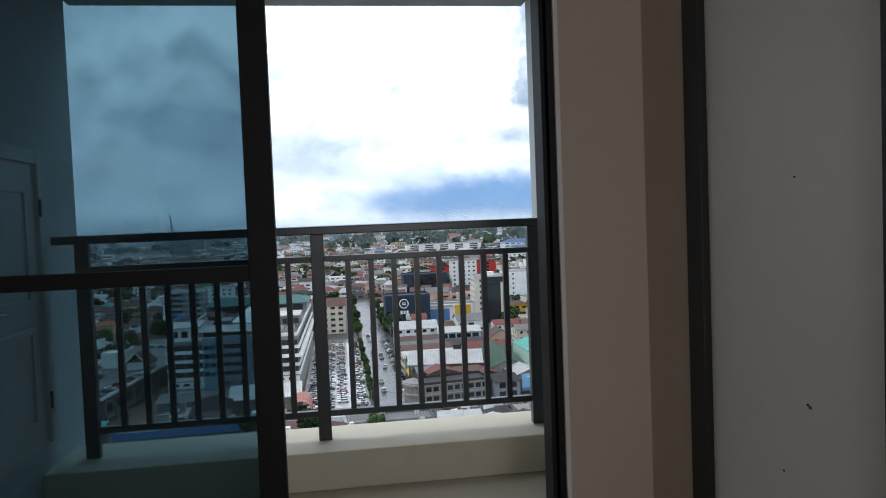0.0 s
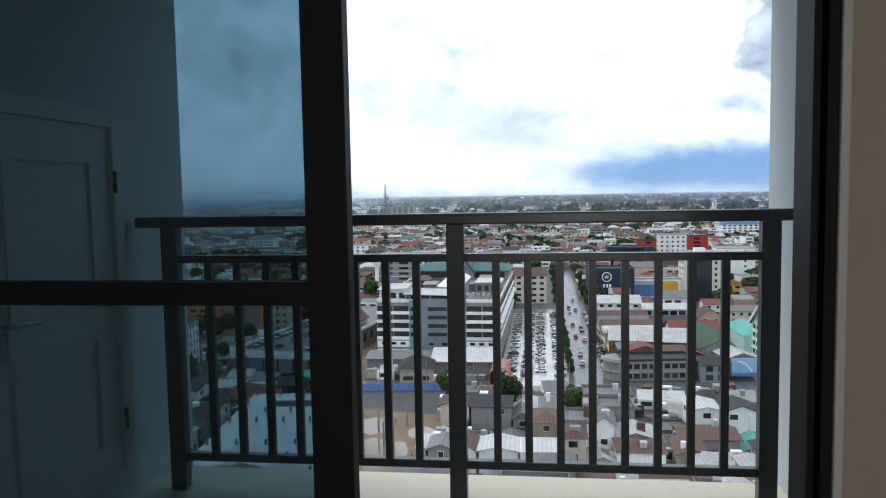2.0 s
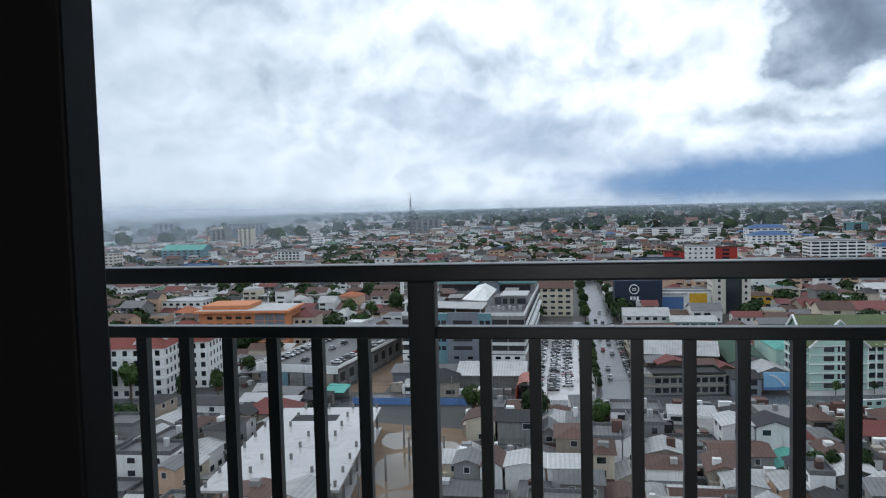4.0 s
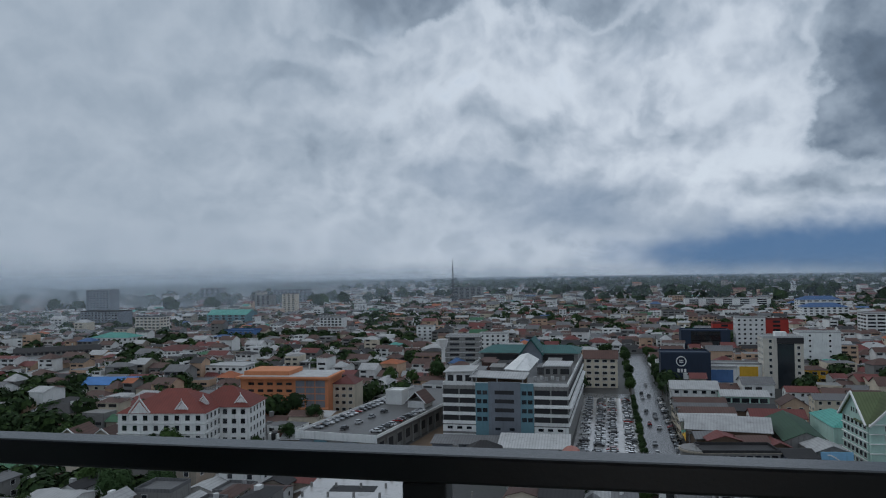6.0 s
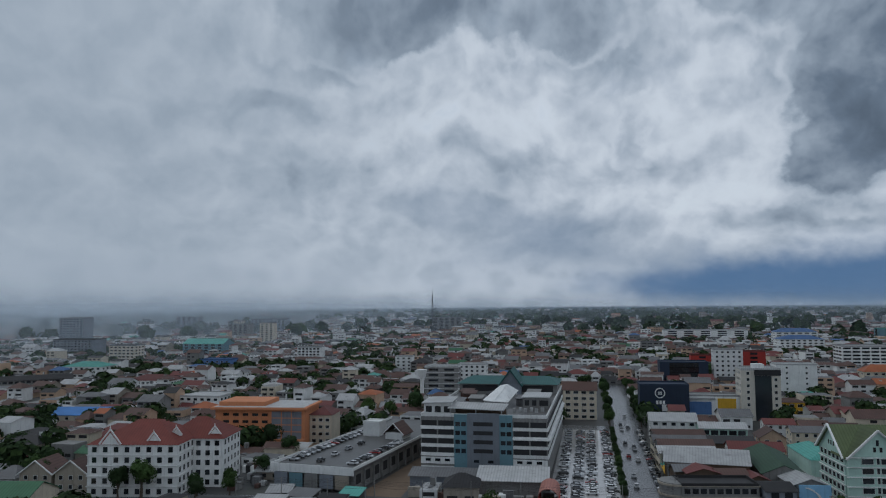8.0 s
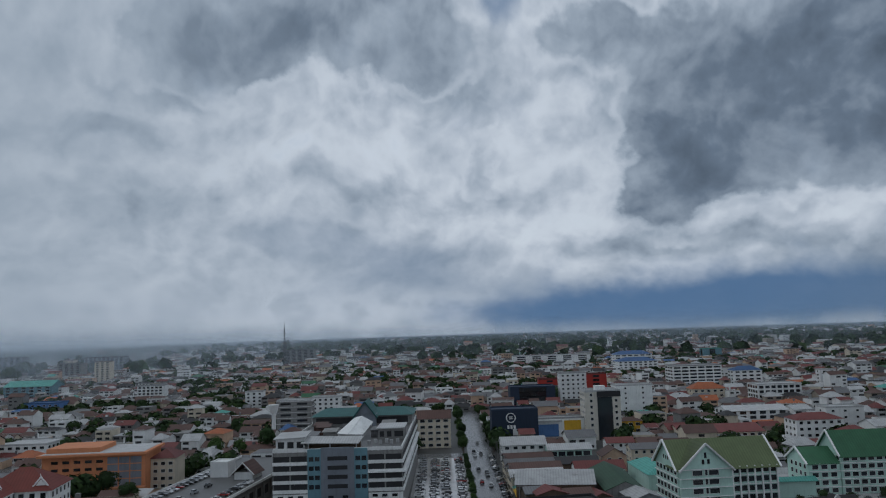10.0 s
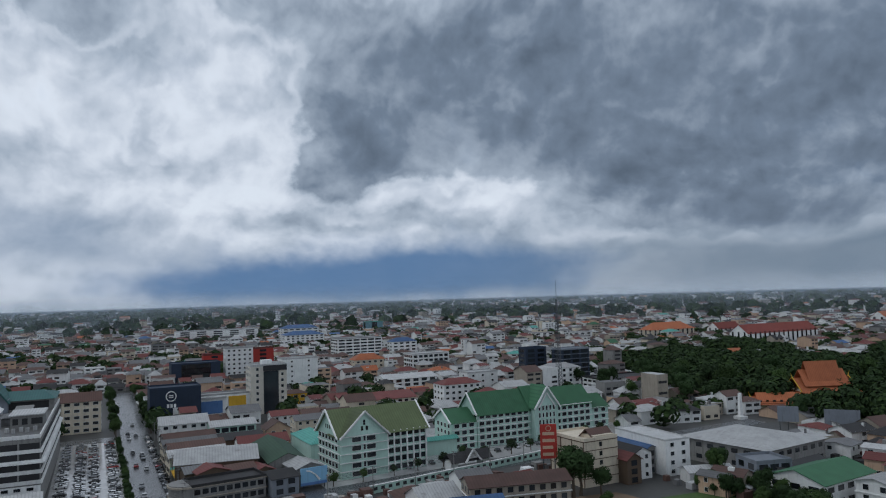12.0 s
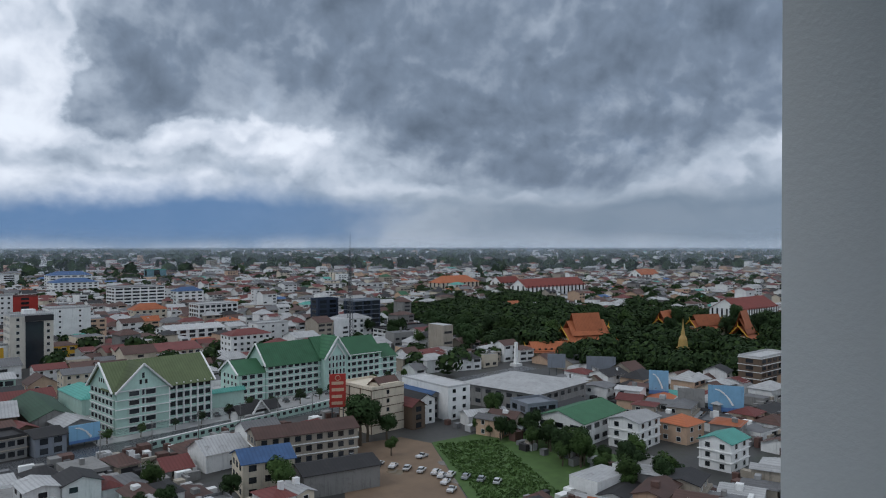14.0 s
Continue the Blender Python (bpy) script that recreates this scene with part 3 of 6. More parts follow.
def gable_roof(w, d, z, rise, along="x", over=0.6, thick=0.18):
    """Two sloping sheets with thickness and closed ends."""
    m = Mesh()
    if along == "x":
        a, b = w / 2 + over, d / 2 + over
        e = -rise * over / (d / 2)
        m.slab([(-a, -b, z + e), (a, -b, z + e), (a, 0, z + rise), (-a, 0, z + rise)], thick)
        m.slab([(-a, 0, z + rise), (a, 0, z + rise), (a, b, z + e), (-a, b, z + e)], thick)
    else:
        a, b = w / 2 + over, d / 2 + over
        e = -rise * over / (w / 2)
        m.slab([(-a, -b, z + e), (0, -b, z + rise), (0, b, z + rise), (-a, b, z + e)], thick)
        m.slab([(0, -b, z + rise), (a, -b, z + e), (a, b, z + e), (0, b, z + rise)], thick)
    return m


def gable_ends(m, w, d, z, rise, along="x", mat=0):
    """The triangles of wall below a gable roof, 0.1 under the sheets."""
    r = rise - 0.19
    if along == "x":
        for x, flip in ((-w / 2, 1), (w / 2, 0)):
            p = [(x, -d / 2, z), (x, d / 2, z), (x, 0, z + r)]
            m.face(p[::-1] if flip else p, mat)
    else:
        for y, flip in ((-d / 2, 0), (d / 2, 1)):
            p = [(-w / 2, y, z), (w / 2, y, z), (0, y, z + r)]
            m.face(p[::-1] if flip else p, mat)


def hip_roof(w, d, z, rise, over=0.6, inset=None):
    a, b = w / 2 + over, d / 2 + over
    i = min(a, b) * 0.95 if inset is None else inset
    m = Mesh()
    lo = z - 0.12
    if a >= b:
        p, q = (-a + i, 0, z + rise), (a - i, 0, z + rise)
        c = [(-a, -b, lo), (a, -b, lo), (a, b, lo), (-a, b, lo)]
        m.face([c[0], c[1], q, p]), m.face([c[1], c[2], q]), m.face([c[2], c[3], p, q]), m.face([c[3], c[0], p])
    else:
        p, q = (0, -b + i, z + rise), (0, b - i, z + rise)
        c = [(-a, -b, lo), (a, -b, lo), (a, b, lo), (-a, b, lo)]
        m.face([c[0], c[1], p]), m.face([c[1], c[2], q, p]), m.face([c[2], c[3], q]), m.face([c[3], c[0], p, q])
    m.face(c[::-1])
    return m


def flat_roof(w, d, z, parapet=0.9, t=0.25):
    m = Mesh()
    a, b = w / 2, d / 2
    m.box(-a, a, -b, b, z - 0.15, z + 0.05)
    m.box(-a, a, -b, -b + t, z + 0.05, z + parapet).box(-a, a, b - t, b, z + 0.05, z + parapet)
    m.box(-a, -a + t, -b + t, b - t, z + 0.05, z + parapet).box(a - t, a, -b + t, b - t, z + 0.05, z + parapet)
    return m


def building(name, x, y, w, d, floors, fh, wall, roof, label, category, turn=0, roof_mat=None, rise=3.0, along="x", bay=3.2,
             win=(1.5, 1.5), kind="frame", faces="flr", group="", ledge=None, base=0.0, over=0.6, roof_label="", skip=0.0, parapet=0.9):
    """A block of storeys with roof, ledges and separate windows; x, y is its middle on the ground."""
    b = thing(name, x, y, GROUND, turn, label=label, category=category, group=group)
    h = floors * fh + base
    body = Mesh().box(-w / 2, w / 2, -d / 2, d / 2, -0.3, h)
    if roof == "gable":
        gable_ends(body, w, d, h, rise, along)
    part("wall", body, wall, b)
    if roof == "gable":
        part("roof", gable_roof(w, d, h, rise, along, over), roof_mat, b, roof_label)
    elif roof == "hip":
        part("roof", hip_roof(w, d, h, rise, over), roof_mat, b, roof_label)
    else:
        part("roof", flat_roof(w + 0.1, d + 0.1, h, parapet), roof_mat or wall, b, roof_label)
    if ledge is not None:
        for k in range(1, floors + 1):
            z = base + k * fh
            if k == floors and roof != "flat":
                break
            part("ledge", Mesh().box(-w / 2 - 0.35, w / 2 + 0.35, -d / 2 - 0.35, d / 2 + 0.35, z - 0.28, z - 0.02), ledge, b)
    sill = base + (fh - win[1]) * 0.5
    if "f" in faces:
        windows(b, "f", (-w / 2 + 0.5, w / 2 - 0.5), -d / 2, floors, bay, win, sill, fh, kind, skip=skip)
    if "l" in faces:
        windows(b, "l", (-d / 2 + 0.5, d / 2 - 0.5), -w / 2, floors, bay, win, sill, fh, kind, skip=skip)
    if "r" in faces:
        windows(b, "r", (-d / 2 + 0.5, d / 2 - 0.5), w / 2, floors, bay, win, sill, fh, kind, skip=skip)
    return b


# ---------------------------------------------------------------- landmark buildings
def verge(parent, points, mat, size=0.7, name="bargeboard"):
    """White boards along a gable's edge, drawn through the points."""
    m = Mesh()
    for a, b in zip(points, points[1:]):
        m.tube([a, b], size * 0.6, size * 0.6, 4)
    return part(name, m, mat, parent)


def cross_gable(parent, x, w, y_front, y_back, z, rise, wall, roof, trim, stand=0.0):
    """A gabled bay that faces the front: wall triangle, two sheets and white verge boards."""
    tri = Mesh()
    a, b = (x - w / 2, y_front, z), (x + w / 2, y_front, z)
    c = (x, y_front, z + rise)
    tri.face([a, b, c])
    part("gable_wall", tri, wall, parent)
    m = Mesh()
    o = 0.8
    m.slab([(x - w / 2 - o, y_front - o, z - o * rise / w * 2), (x, y_front - o, z + rise + 0.2), (x, y_back, z + rise + 0.2), (x - w / 2 - o, y_back, z - o * rise / w * 2)], 0.2)
    m.slab([(x, y_front - o, z + rise + 0.2), (x + w / 2 + o, y_front - o, z - o * rise / w * 2), (x + w / 2 + o, y_back, z - o * rise / w * 2), (x, y_back, z + rise + 0.2)], 0.2)
    part("gable_roof", m, roof, parent)
    verge(parent, [(x - w / 2 - o, y_front - o - 0.1, z - o * rise / w * 2 - 0.2), (x, y_front - o - 0.1, z + rise + 0.1), (x + w / 2 + o, y_front - o - 0.1, z - o * rise / w * 2 - 0.2)], trim)


# mint green office with steep olive roof
g1 = building("office_building", 100.5, 284.5, 37, 21, 5, 3.15, W_MINT, "gable", "mint green office with steep olive roof and white gables", "building", turn=5, roof_mat=R_OLIVE,
              rise=8.6, bay=3.1, win=(2.3, 1.7), ledge=W_WHITE, faces="lr", over=1.0)
wing = Mesh().box(-18.2, 0.8, -12.2, -10.4, -0.3, 15.75)
part("front_wing", wing, W_MINT, g1)
cross_gable(g1, -8.7, 19, -12.25, 0, 15.75, 8.6, W_MINT, R_OLIVE, W_WHITE)
for zz in (3.0, 6.15, 9.3, 12.45, 15.6):
    part("ledge", Mesh().box(-18.8, 1.4, -12.7, -12.2, zz - 0.25, zz), W_WHITE, g1)
windows(g1, "f", (-15, -3), -12.2, 5, 6, (3.6, 1.7), 0.75, 3.15)
windows(g1, "f", (-9.5, -8), -12.2, 5, 3, (0.9, 1.9), 0.75, 3.15)
windows(g1, "f", (1.6, 18.3), -10.5, 5, 2.78, (2.1, 1.75), 0.7, 3.15, "dark")
for xx in (1.6, 4.4, 7.2, 10.0, 12.8, 15.6, 18.3):
    part("column", Mesh().box(xx - 0.22, xx + 0.22, -11.0, -10.4, 0, 15.7), W_WHITE, g1)
windows(g1, "f", (-10.7, -6.7), -12.3, 1, 1.4, (0.8, 1.5), 17.3, 3, "dark")
windows(g1, "f", (-9.5, -8), -12.3, 1, 3, (0.8, 1.9), 19.3, 3, "dark")
for xx in (-19.6, 19.6):
    verge(g1, [(xx, -11.6, 15.0), (xx, 0, 24.5), (xx, 11.6, 15.0)], W_WHITE)
windows(g1, "l", (-3, 3), -18.55, 1, 1.6, (0.7, 1.4), 17.5, 3, "dark")

# long mint green office range
g2 = building("office_building", 166, 303, 27, 17, 5, 2.95, W_MINT, "gable", "long mint green office range with bright green roofs", "building", turn=1, roof_mat=R_GREEN, rise=8.2,
              bay=3.0, win=(2.3, 1.6), ledge=W_WHITE, faces="fl", over=0.9)
for x0, x1, h, ri in ((-26, -13.6, 12.0, 4.8), (13.6, 26.4, 15.2, 8.6), (26.5, 48, 14.7, 7.4), (48.1, 58, 11.9, 5.2)):
    w = x1 - x0
    blk = new("wing")
    blk.parent, blk.location = g2, ((x0 + x1) / 2, 0.6 if h < 13 else 0.0, 0)
    body = Mesh().box(-w / 2, w / 2, -8.5, 8.5, -0.3, h)
    gable_ends(body, w, 17, h, ri)
    part("wing_wall", body, W_MINT, blk)
    part("wing_roof", gable_roof(w, 17, h, ri, "x", 0.7), R_GREEN, blk)
    n = 4 if h < 13 else 5
    for k in range(n):
        part("ledge", Mesh().box(-w / 2, w / 2, -9.0, -8.5, (k + 1) * 2.93 - 0.25, (k + 1) * 2.93), W_WHITE, blk)
    if x0 != 13.6:
        windows(blk, "f", (-w / 2 + 0.8, w / 2 - 0.8), -8.5, n, 3.0, (2.3, 1.6), 0.7, 2.93)
windows(g2, "l", (-7, 7), -26, 4, 3.2, (1.6, 1.6), 0.7, 2.93)
part("entrance_bay", Mesh().box(13.8, 26.2, -12.5, -8.5, -0.3, 16), W_MINT, g2)
cross_gable(g2, 20, 12.4, -12.55, 0, 16, 8.4, W_MINT, R_GREEN, W_WHITE)
verge(g2, [(15.5, -12.9, 15.2), (20, -12.9, 21.6), (24.5, -12.9, 15.2)], W_WHITE, 0.6)
windows(g2, "f", (15.2, 24.8), -12.5, 5, 1.9, (0.9, 2.0), 1.4, 3.1)
for xx in (-14.4,):
    verge(g2, [(xx, -9.4, 14.2), (xx, 0, 23.2), (xx, 9.4, 14.2)], W_WHITE)
verge(g2, [(-26.8, -8.6, 11.6), (-26.8, 0.6, 17.0), (-26.8, 9.6, 11.6)], W_WHITE)
link = thing("covered_walkway", 130, 293, GROUND, label="pale green covered walkway between the two offices", category="walkway")
part("roof", gable_roof(22, 4, 6.5, 1.0), R_TEAL, link)
part("wall", Mesh().box(-11, 11, -1.6, 1.6, 0, 6.3), W_MINT, link)

# compound wall with gate pavilion
cw = thing("compound_wall", 86, 247, GROUND, turn=12, label="pale green boundary wall with square openings along the street", category="wall")
part("wall", Mesh().box(0, 86, -0.2, 0.2, -0.3, 2.6), W_MINT, cw)
part("coping", Mesh().box(-0.2, 86.2, -0.35, 0.35, 2.6, 2.85), W_WHITE, cw)
# the wall is solid; dark sheets paint the shade of its openings
for i in range(28):
    part("opening_shade", Mesh().box(1.4 + i * 3.05, 2.9 + i * 3.05, -0.26, -0.2, 1.0, 2.1), M_DARK, cw)
gate = thing("gate_pavilion", 131, 262, GROUND, turn=10, label="white gate pavilion with stacked dark roofs and gable boards", category="gate")
part("wall", Mesh().box(-9, -6, -2, 2, 0, 4).box(6, 9, -2, 2, 0, 4).box(-9, 9, -2, 2, 3.6, 4.6), W_WHITE, gate)
part("roof", gable_roof(18, 6, 4.6, 2.4, "x", 0.8), R_DARK, gate)
cross_gable(gate, 0, 6, -3.2, 0, 4.6, 3.4, W_WHITE, R_DARK, W_WHITE)

# grey and teal parking tower
pt = thing("parking_tower", -39.0, 341, GROUND, turn=-1.1, label="grey multi-storey parking tower with teal strips and open decks", category="building")
PW, PD, PH = 49, 104.5, 24.6
FRONT = -PD / 2
part("wall", Mesh().box(-PW / 2, PW / 2, FRONT, PD / 2, -0.3, PH - 1.2), W_GREY, pt)
part("parapet", flat_roof(PW, PD, PH - 1.2, 1.2, 0.4), W_WHITE, pt)
part("roof_deck", Mesh().box(-PW / 2 + 0.5, PW / 2 - 0.5, FRONT + 0.5, PD / 2 - 0.5, PH - 1.14, PH - 1.08), M_DECK, pt)
part("centre_strip", Mesh().box(-6.1, 6.4, FRONT - 1.0, FRONT, 0, PH + 0.3), W_SLATE, pt)
for x0, x1 in ((-11.2, -6.1), (6.4, 11.4)):
    part("teal_strip", Mesh().box(x0, x1, FRONT - 0.7, FRONT, 0, PH - 0.2), W_TEAL, pt)
# Deck walls are closed; dark sheets on them paint the shade of open decks.
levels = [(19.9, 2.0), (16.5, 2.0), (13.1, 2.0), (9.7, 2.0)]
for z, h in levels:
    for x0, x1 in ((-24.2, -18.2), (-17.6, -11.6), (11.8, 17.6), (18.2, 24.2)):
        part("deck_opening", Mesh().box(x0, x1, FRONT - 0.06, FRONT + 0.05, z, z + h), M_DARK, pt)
    part("opening_shade", Mesh().box(-3.6, 3.9, FRONT - 1.06, FRONT - 0.95, z + 0.3, z + h - 0.2), M_DARK, pt)
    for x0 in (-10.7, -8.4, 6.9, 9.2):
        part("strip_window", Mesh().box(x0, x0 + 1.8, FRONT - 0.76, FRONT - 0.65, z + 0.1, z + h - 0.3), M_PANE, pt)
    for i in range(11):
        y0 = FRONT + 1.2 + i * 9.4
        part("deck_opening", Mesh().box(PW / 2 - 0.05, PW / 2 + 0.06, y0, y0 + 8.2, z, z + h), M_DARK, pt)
    for x0, x1 in ((-PW / 2, -11.3), (11.5, PW / 2)):
        part("spandrel", Mesh().box(x0, x1, FRONT - 0.5, FRONT, z - 1.3, z - 0.1), W_WHITE, pt)
    part("spandrel", Mesh().box(PW / 2, PW / 2 + 0.5, FRONT - 0.5, PD / 2, z - 1.3, z - 0.1), W_WHITE, pt)
part("ledge", Mesh().box(11.5, PW / 2 + 1.4, FRONT - 1.4, PD / 2, 15.3, 15.9), W_WHITE, pt)
for z in (6.4, 3.0):
    for x0, x1 in ((-PW / 2, -11.3), (11.5, PW / 2)):
        part("panel", Mesh().box(x0, x1, FRONT - 0.35, FRONT, z - 1.0, z + 1.5), W_WHITE, pt)
    for x0 in (-22.6, -18.8, -15.0, -3.5, 2.0, 13.0, 16.6, 20.4):
        part("small_window", Mesh().box(x0, x0 + 2.0, FRONT - (1.06 if -6 < x0 < 6 else 0.42), FRONT - 0.3, z, z + 1.0), M_PANE, pt)
roof_z = PH - 1.1
part("stair_head", Mesh().box(-24, -13, -49, -38, roof_z, roof_z + 4.6), W_WHITE, pt)
part("stair_roof", Mesh().slab([(-24.8, -50, roof_z + 4.7), (-12.4, -50, roof_z + 5.2), (-12.4, -37, roof_z + 6.0), (-24.8, -37, roof_z + 5.5)], 0.35), R_PALE, pt)
# dark sheets paint the shade inside the stair head
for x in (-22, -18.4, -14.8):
    part("opening_shade", Mesh().box(x - 1.2, x + 1.2, -49.06, -48.9, roof_z + 1.0, roof_z + 3.4), M_DARK, pt)
can = Mesh().slab([(-14, -51.5, roof_z + 3.2), (8, -51.5, roof_z + 2.6), (9, -43, roof_z + 4.0), (-13, -43, roof_z + 4.6)], 0.3)
for x, y in ((-13, -50.5), (-3, -50.5), (7, -50.5), (8, -44), (-12, -44)):
    can.box(x - 0.2, x + 0.2, y - 0.2, y + 0.2, roof_z, roof_z + 2.6)
part("canopy", can, R_PALE, pt)
part("bar_counter", Mesh().box(-12, 8, -46, -42, roof_z, roof_z + 2.6), W_BROWN, pt)
tent = Mesh().slab([(-4, -27, roof_z + 3.2), (1, -30, roof_z + 3.2), (4.5, -12, roof_z + 8.4), (1, -10, roof_z + 7.4)], 0.25).slab([(1, -30, roof_z + 3.2), (6.5, -26, roof_z + 2.4), (9, -9, roof_z + 5.4), (4.5, -12, roof_z + 8.4)], 0.25)
for x, y, h in ((-3.4, -26.6, 3.0), (6, -25.6, 2.2), (8.4, -10, 5.0), (1.6, -11, 7.0)):
    tent.tube([(x, y, roof_z), (x, y, roof_z + h)], 0.18, 0.14, 5)
part("sail_roof", tent, W_WHITE, pt)
part("plant_room", Mesh().box(13, 23.4, -28, -12, roof_z, roof_z + 4.6), W_GREY, pt)
part("plant_roof", Mesh().box(12.4, 24.0, -28.6, -11.4, roof_z + 4.6, roof_z + 5.0), R_PALE, pt)
# plant room: shade within painted as dark sheets on the front
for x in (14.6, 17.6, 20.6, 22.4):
    part("opening_shade", Mesh().box(x - 0.9, x + 0.9, -28.06, -27.9, roof_z + 1.4, roof_z + 3.6), M_DARK, pt)
for i, (u, v) in enumerate(((-18, -26), (-11, -20), (-16, -8), (-6, -2), (9, -18), (12, 0), (-20, 8))):
    part("shelter", Mesh().box(u, u + 5.4, v, v + 7, roof_z, roof_z + 2.0 + 0.5 * (i % 3)).slab([(u - 0.5, v - 0.6, roof_z + 2.5 + 0.5 * (i % 3)), (u + 5.9, v - 0.6, roof_z + 2.5 + 0.5 * (i % 3)), (u + 5.9, v + 7.6, roof_z + 3.2 + 0.5 * (i % 3)), (u - 0.5, v + 7.6, roof_z + 3.2 + 0.5 * (i % 3))], 0.15),
         [R_GREY, W_GREY, R_RUST, R_DARK][i % 4], pt)
for i in range(6):
    part("roof_vent", Mesh().tube([(10.5 + i * 2.2, -38 + (i % 2) * 3, roof_z), (10.5 + i * 2.2, -38 + (i % 2) * 3, roof_z + 1.6)], 0.7, 0.7, 8), R_PALE, pt)
part("hall", Mesh().box(-23.5, 24, 24, 51, roof_z, roof_z + 4.6), W_GREY, pt)
# one long dark sheet paints the hall's shaded front
part("hall_shade", Mesh().box(-22, 22, 23.9, 24.1, roof_z + 0.8, roof_z + 3.8), M_DARK, pt)
hall_roof = hip_roof(48, 28, roof_z + 4.6, 2.6, 0.8, 6)
hall_roof.v = [(x, y + 37.5, z) for x, y, z in hall_roof.v]
part("hall_roof", hall_roof, R_DKTEAL, pt)
part("spire_wall", Mesh().box(-3, 7, 20, 27, roof_z, roof_z + 5.4), W_SLATE, pt)
cross_gable(pt, 2, 10, 20, 38, roof_z + 5.0, 6.4, W_SLATE, R_DKTEAL, R_DKTEAL)
aw = thing("market_awning", -27, 272, GROUND, turn=2, label="low hall with a pale ribbed metal awning roof", category="building")
part("wall", Mesh().box(-12, 12, -5.5, 7, -0.3, 5.2), W_GREY, aw)
part("roof", Mesh().slab([(-13, -7, 5.2), (13, -7, 5.2), (13, 8, 7.4), (-13, 8, 7.4)], 0.25), R_PALE, aw)
aw2 = thing("market_awning", -53, 276, GROUND, turn=2, label="dark low shed with a grey metal roof", category="building")
part("wall", Mesh().box(-12, 12, -4, 4, -0.3, 4.6), W_SLATE, aw2)
part("roof", Mesh().slab([(-12.6, -5, 4.6), (12.6, -5, 4.6), (12.6, 4.6, 6.0), (-12.6, 4.6, 6.0)], 0.25), R_GREY, aw2)
gate_arch = thing("market_gate", -13.5, 258, GROUND, label="pink barrel roof over a market lane entrance", category="canopy")
turns = [math.pi * i / 10 for i in range(11)]
arch = loft([[(-3.4 * math.cos(a), y, 4 + 3.0 * math.sin(a)) for a in turns] + [(3.2 * math.cos(a), y, 4 + 2.8 * math.sin(a)) for a in turns] for y in (-9, 6)])
part("roof", arch, sheet("pink_roof", (0.45, 0.20, 0.16), 0.2), gate_arch)
part("wall", Mesh().box(-3.4, -3.1, -9, 6, 0, 4).box(3.1, 3.4, -9, 6, 0, 4), W_RED, gate_arch)

# navy sign block with a ring emblem, yellow panel block, white tower
nb = building("office_block", 42, 452, 27, 18, 4, 4.9, W_NAVY, "flat", "navy clad bank block with a white ring emblem", "building", roof_mat=W_NAVY, faces="")
part("emblem", Mesh().tube([(-2.4 + 2.6 * math.cos(0.3142 * i), -9.15, 15.4 + 2.6 * math.sin(0.3142 * i)) for i in range(21)], 0.32, 0.32, 5), W_WHITE, nb, "white ring emblem")
part("emblem_core", Mesh().box(-3.5, -1.3, -9.2, -9.05, 14.6, 15.2).box(-3.5, -1.3, -9.2, -9.05, 15.6, 16.2), W_WHITE, nb)
for x in (-4.6, -2.8, -1.0):
    part("lettering", Mesh().box(x, x + 1.2, -9.2, -9.05, 9.2, 11.2), W_WHITE, nb, "white lettering bars")
part("white_box", Mesh().box(-1.5, 1.5, -10.5, -9.05, 5.5, 9.0), W_WHITE, nb)
yb = building("shop_building", 71, 461, 30, 12, 3, 4.2, W_WHITE, "flat", "white showroom with a big yellow wall panel", "building", faces="", roof_mat=R_PALE)
part("yellow_panel", Mesh().box(1.4, 11.4, -6.2, -6.0, 1.0, 11.4), W_YELLOW, yb, "plain yellow advertising panel")
part("blue_panel", Mesh().box(-14, -2, -6.2, -6.0, 2.2, 9.4), W_BLUE, yb, "blue shop front panel")
part("canopy", Mesh().box(-15, 0, -7.5, -6.1, 11.0, 11.8), R_PALE, yb)
wt1 = building("tower_block", 95, 458, 21, 17, 8, 3.5, W_IVORY, "flat", "pale office tower with a black glass middle strip", "building", roof_mat=R_PALE, faces="", parapet=1.2)
windows(wt1, "f", (-10, -3.6), -8.5, 8, 3.4, (1.5, 1.6), 1.0, 3.5)
windows(wt1, "f", (5.8, 10), -8.5, 8, 2.4, (1.5, 1.6), 1.0, 3.5)
windows(wt1, "l", (-8, 8), -10.5, 8, 3.6, (1.5, 1.6), 1.0, 3.5)
part("glass_strip", Mesh().box(-3.2, 5.6, -8.8, -8.5, 0, 25.0), M_PANE, wt1, "black glass strip")
part("black_band", Mesh().box(-3.4, 10.6, -8.95, -8.5, 25.1, 28.3), M_DARK, wt1)
part("roof_room", Mesh().box(-3, 3, -3, 3, 28, 31), W_WHITE, wt1)

# white hotel with red roofs and white gable ornaments
rg = building("hotel", -161.3, 257.5, 32.6, 27, 5, 3.65, W_WHITE, "hip", "white hotel with dark red roof and white gable ornaments", "building", turn=8, roof_mat=R_MAROON, rise=7.0, bay=3.6, win=(1.7, 1.9), ledge=W_WHITE, faces="fr")
wing = new("wing")
wing.parent, wing.location = rg, (18.6, 10, 0)
part("wing_wall", Mesh().box(-14, 9, -9, 11, -0.3, 17.9), W_WHITE, wing)
wr = hip_roof(23, 20, 17.9, 6.6, 0.9)
wr.v = [(x - 2.5, y + 1, z) for x, y, z in wr.v]
part("wing_roof", wr, R_MAROON, wing)
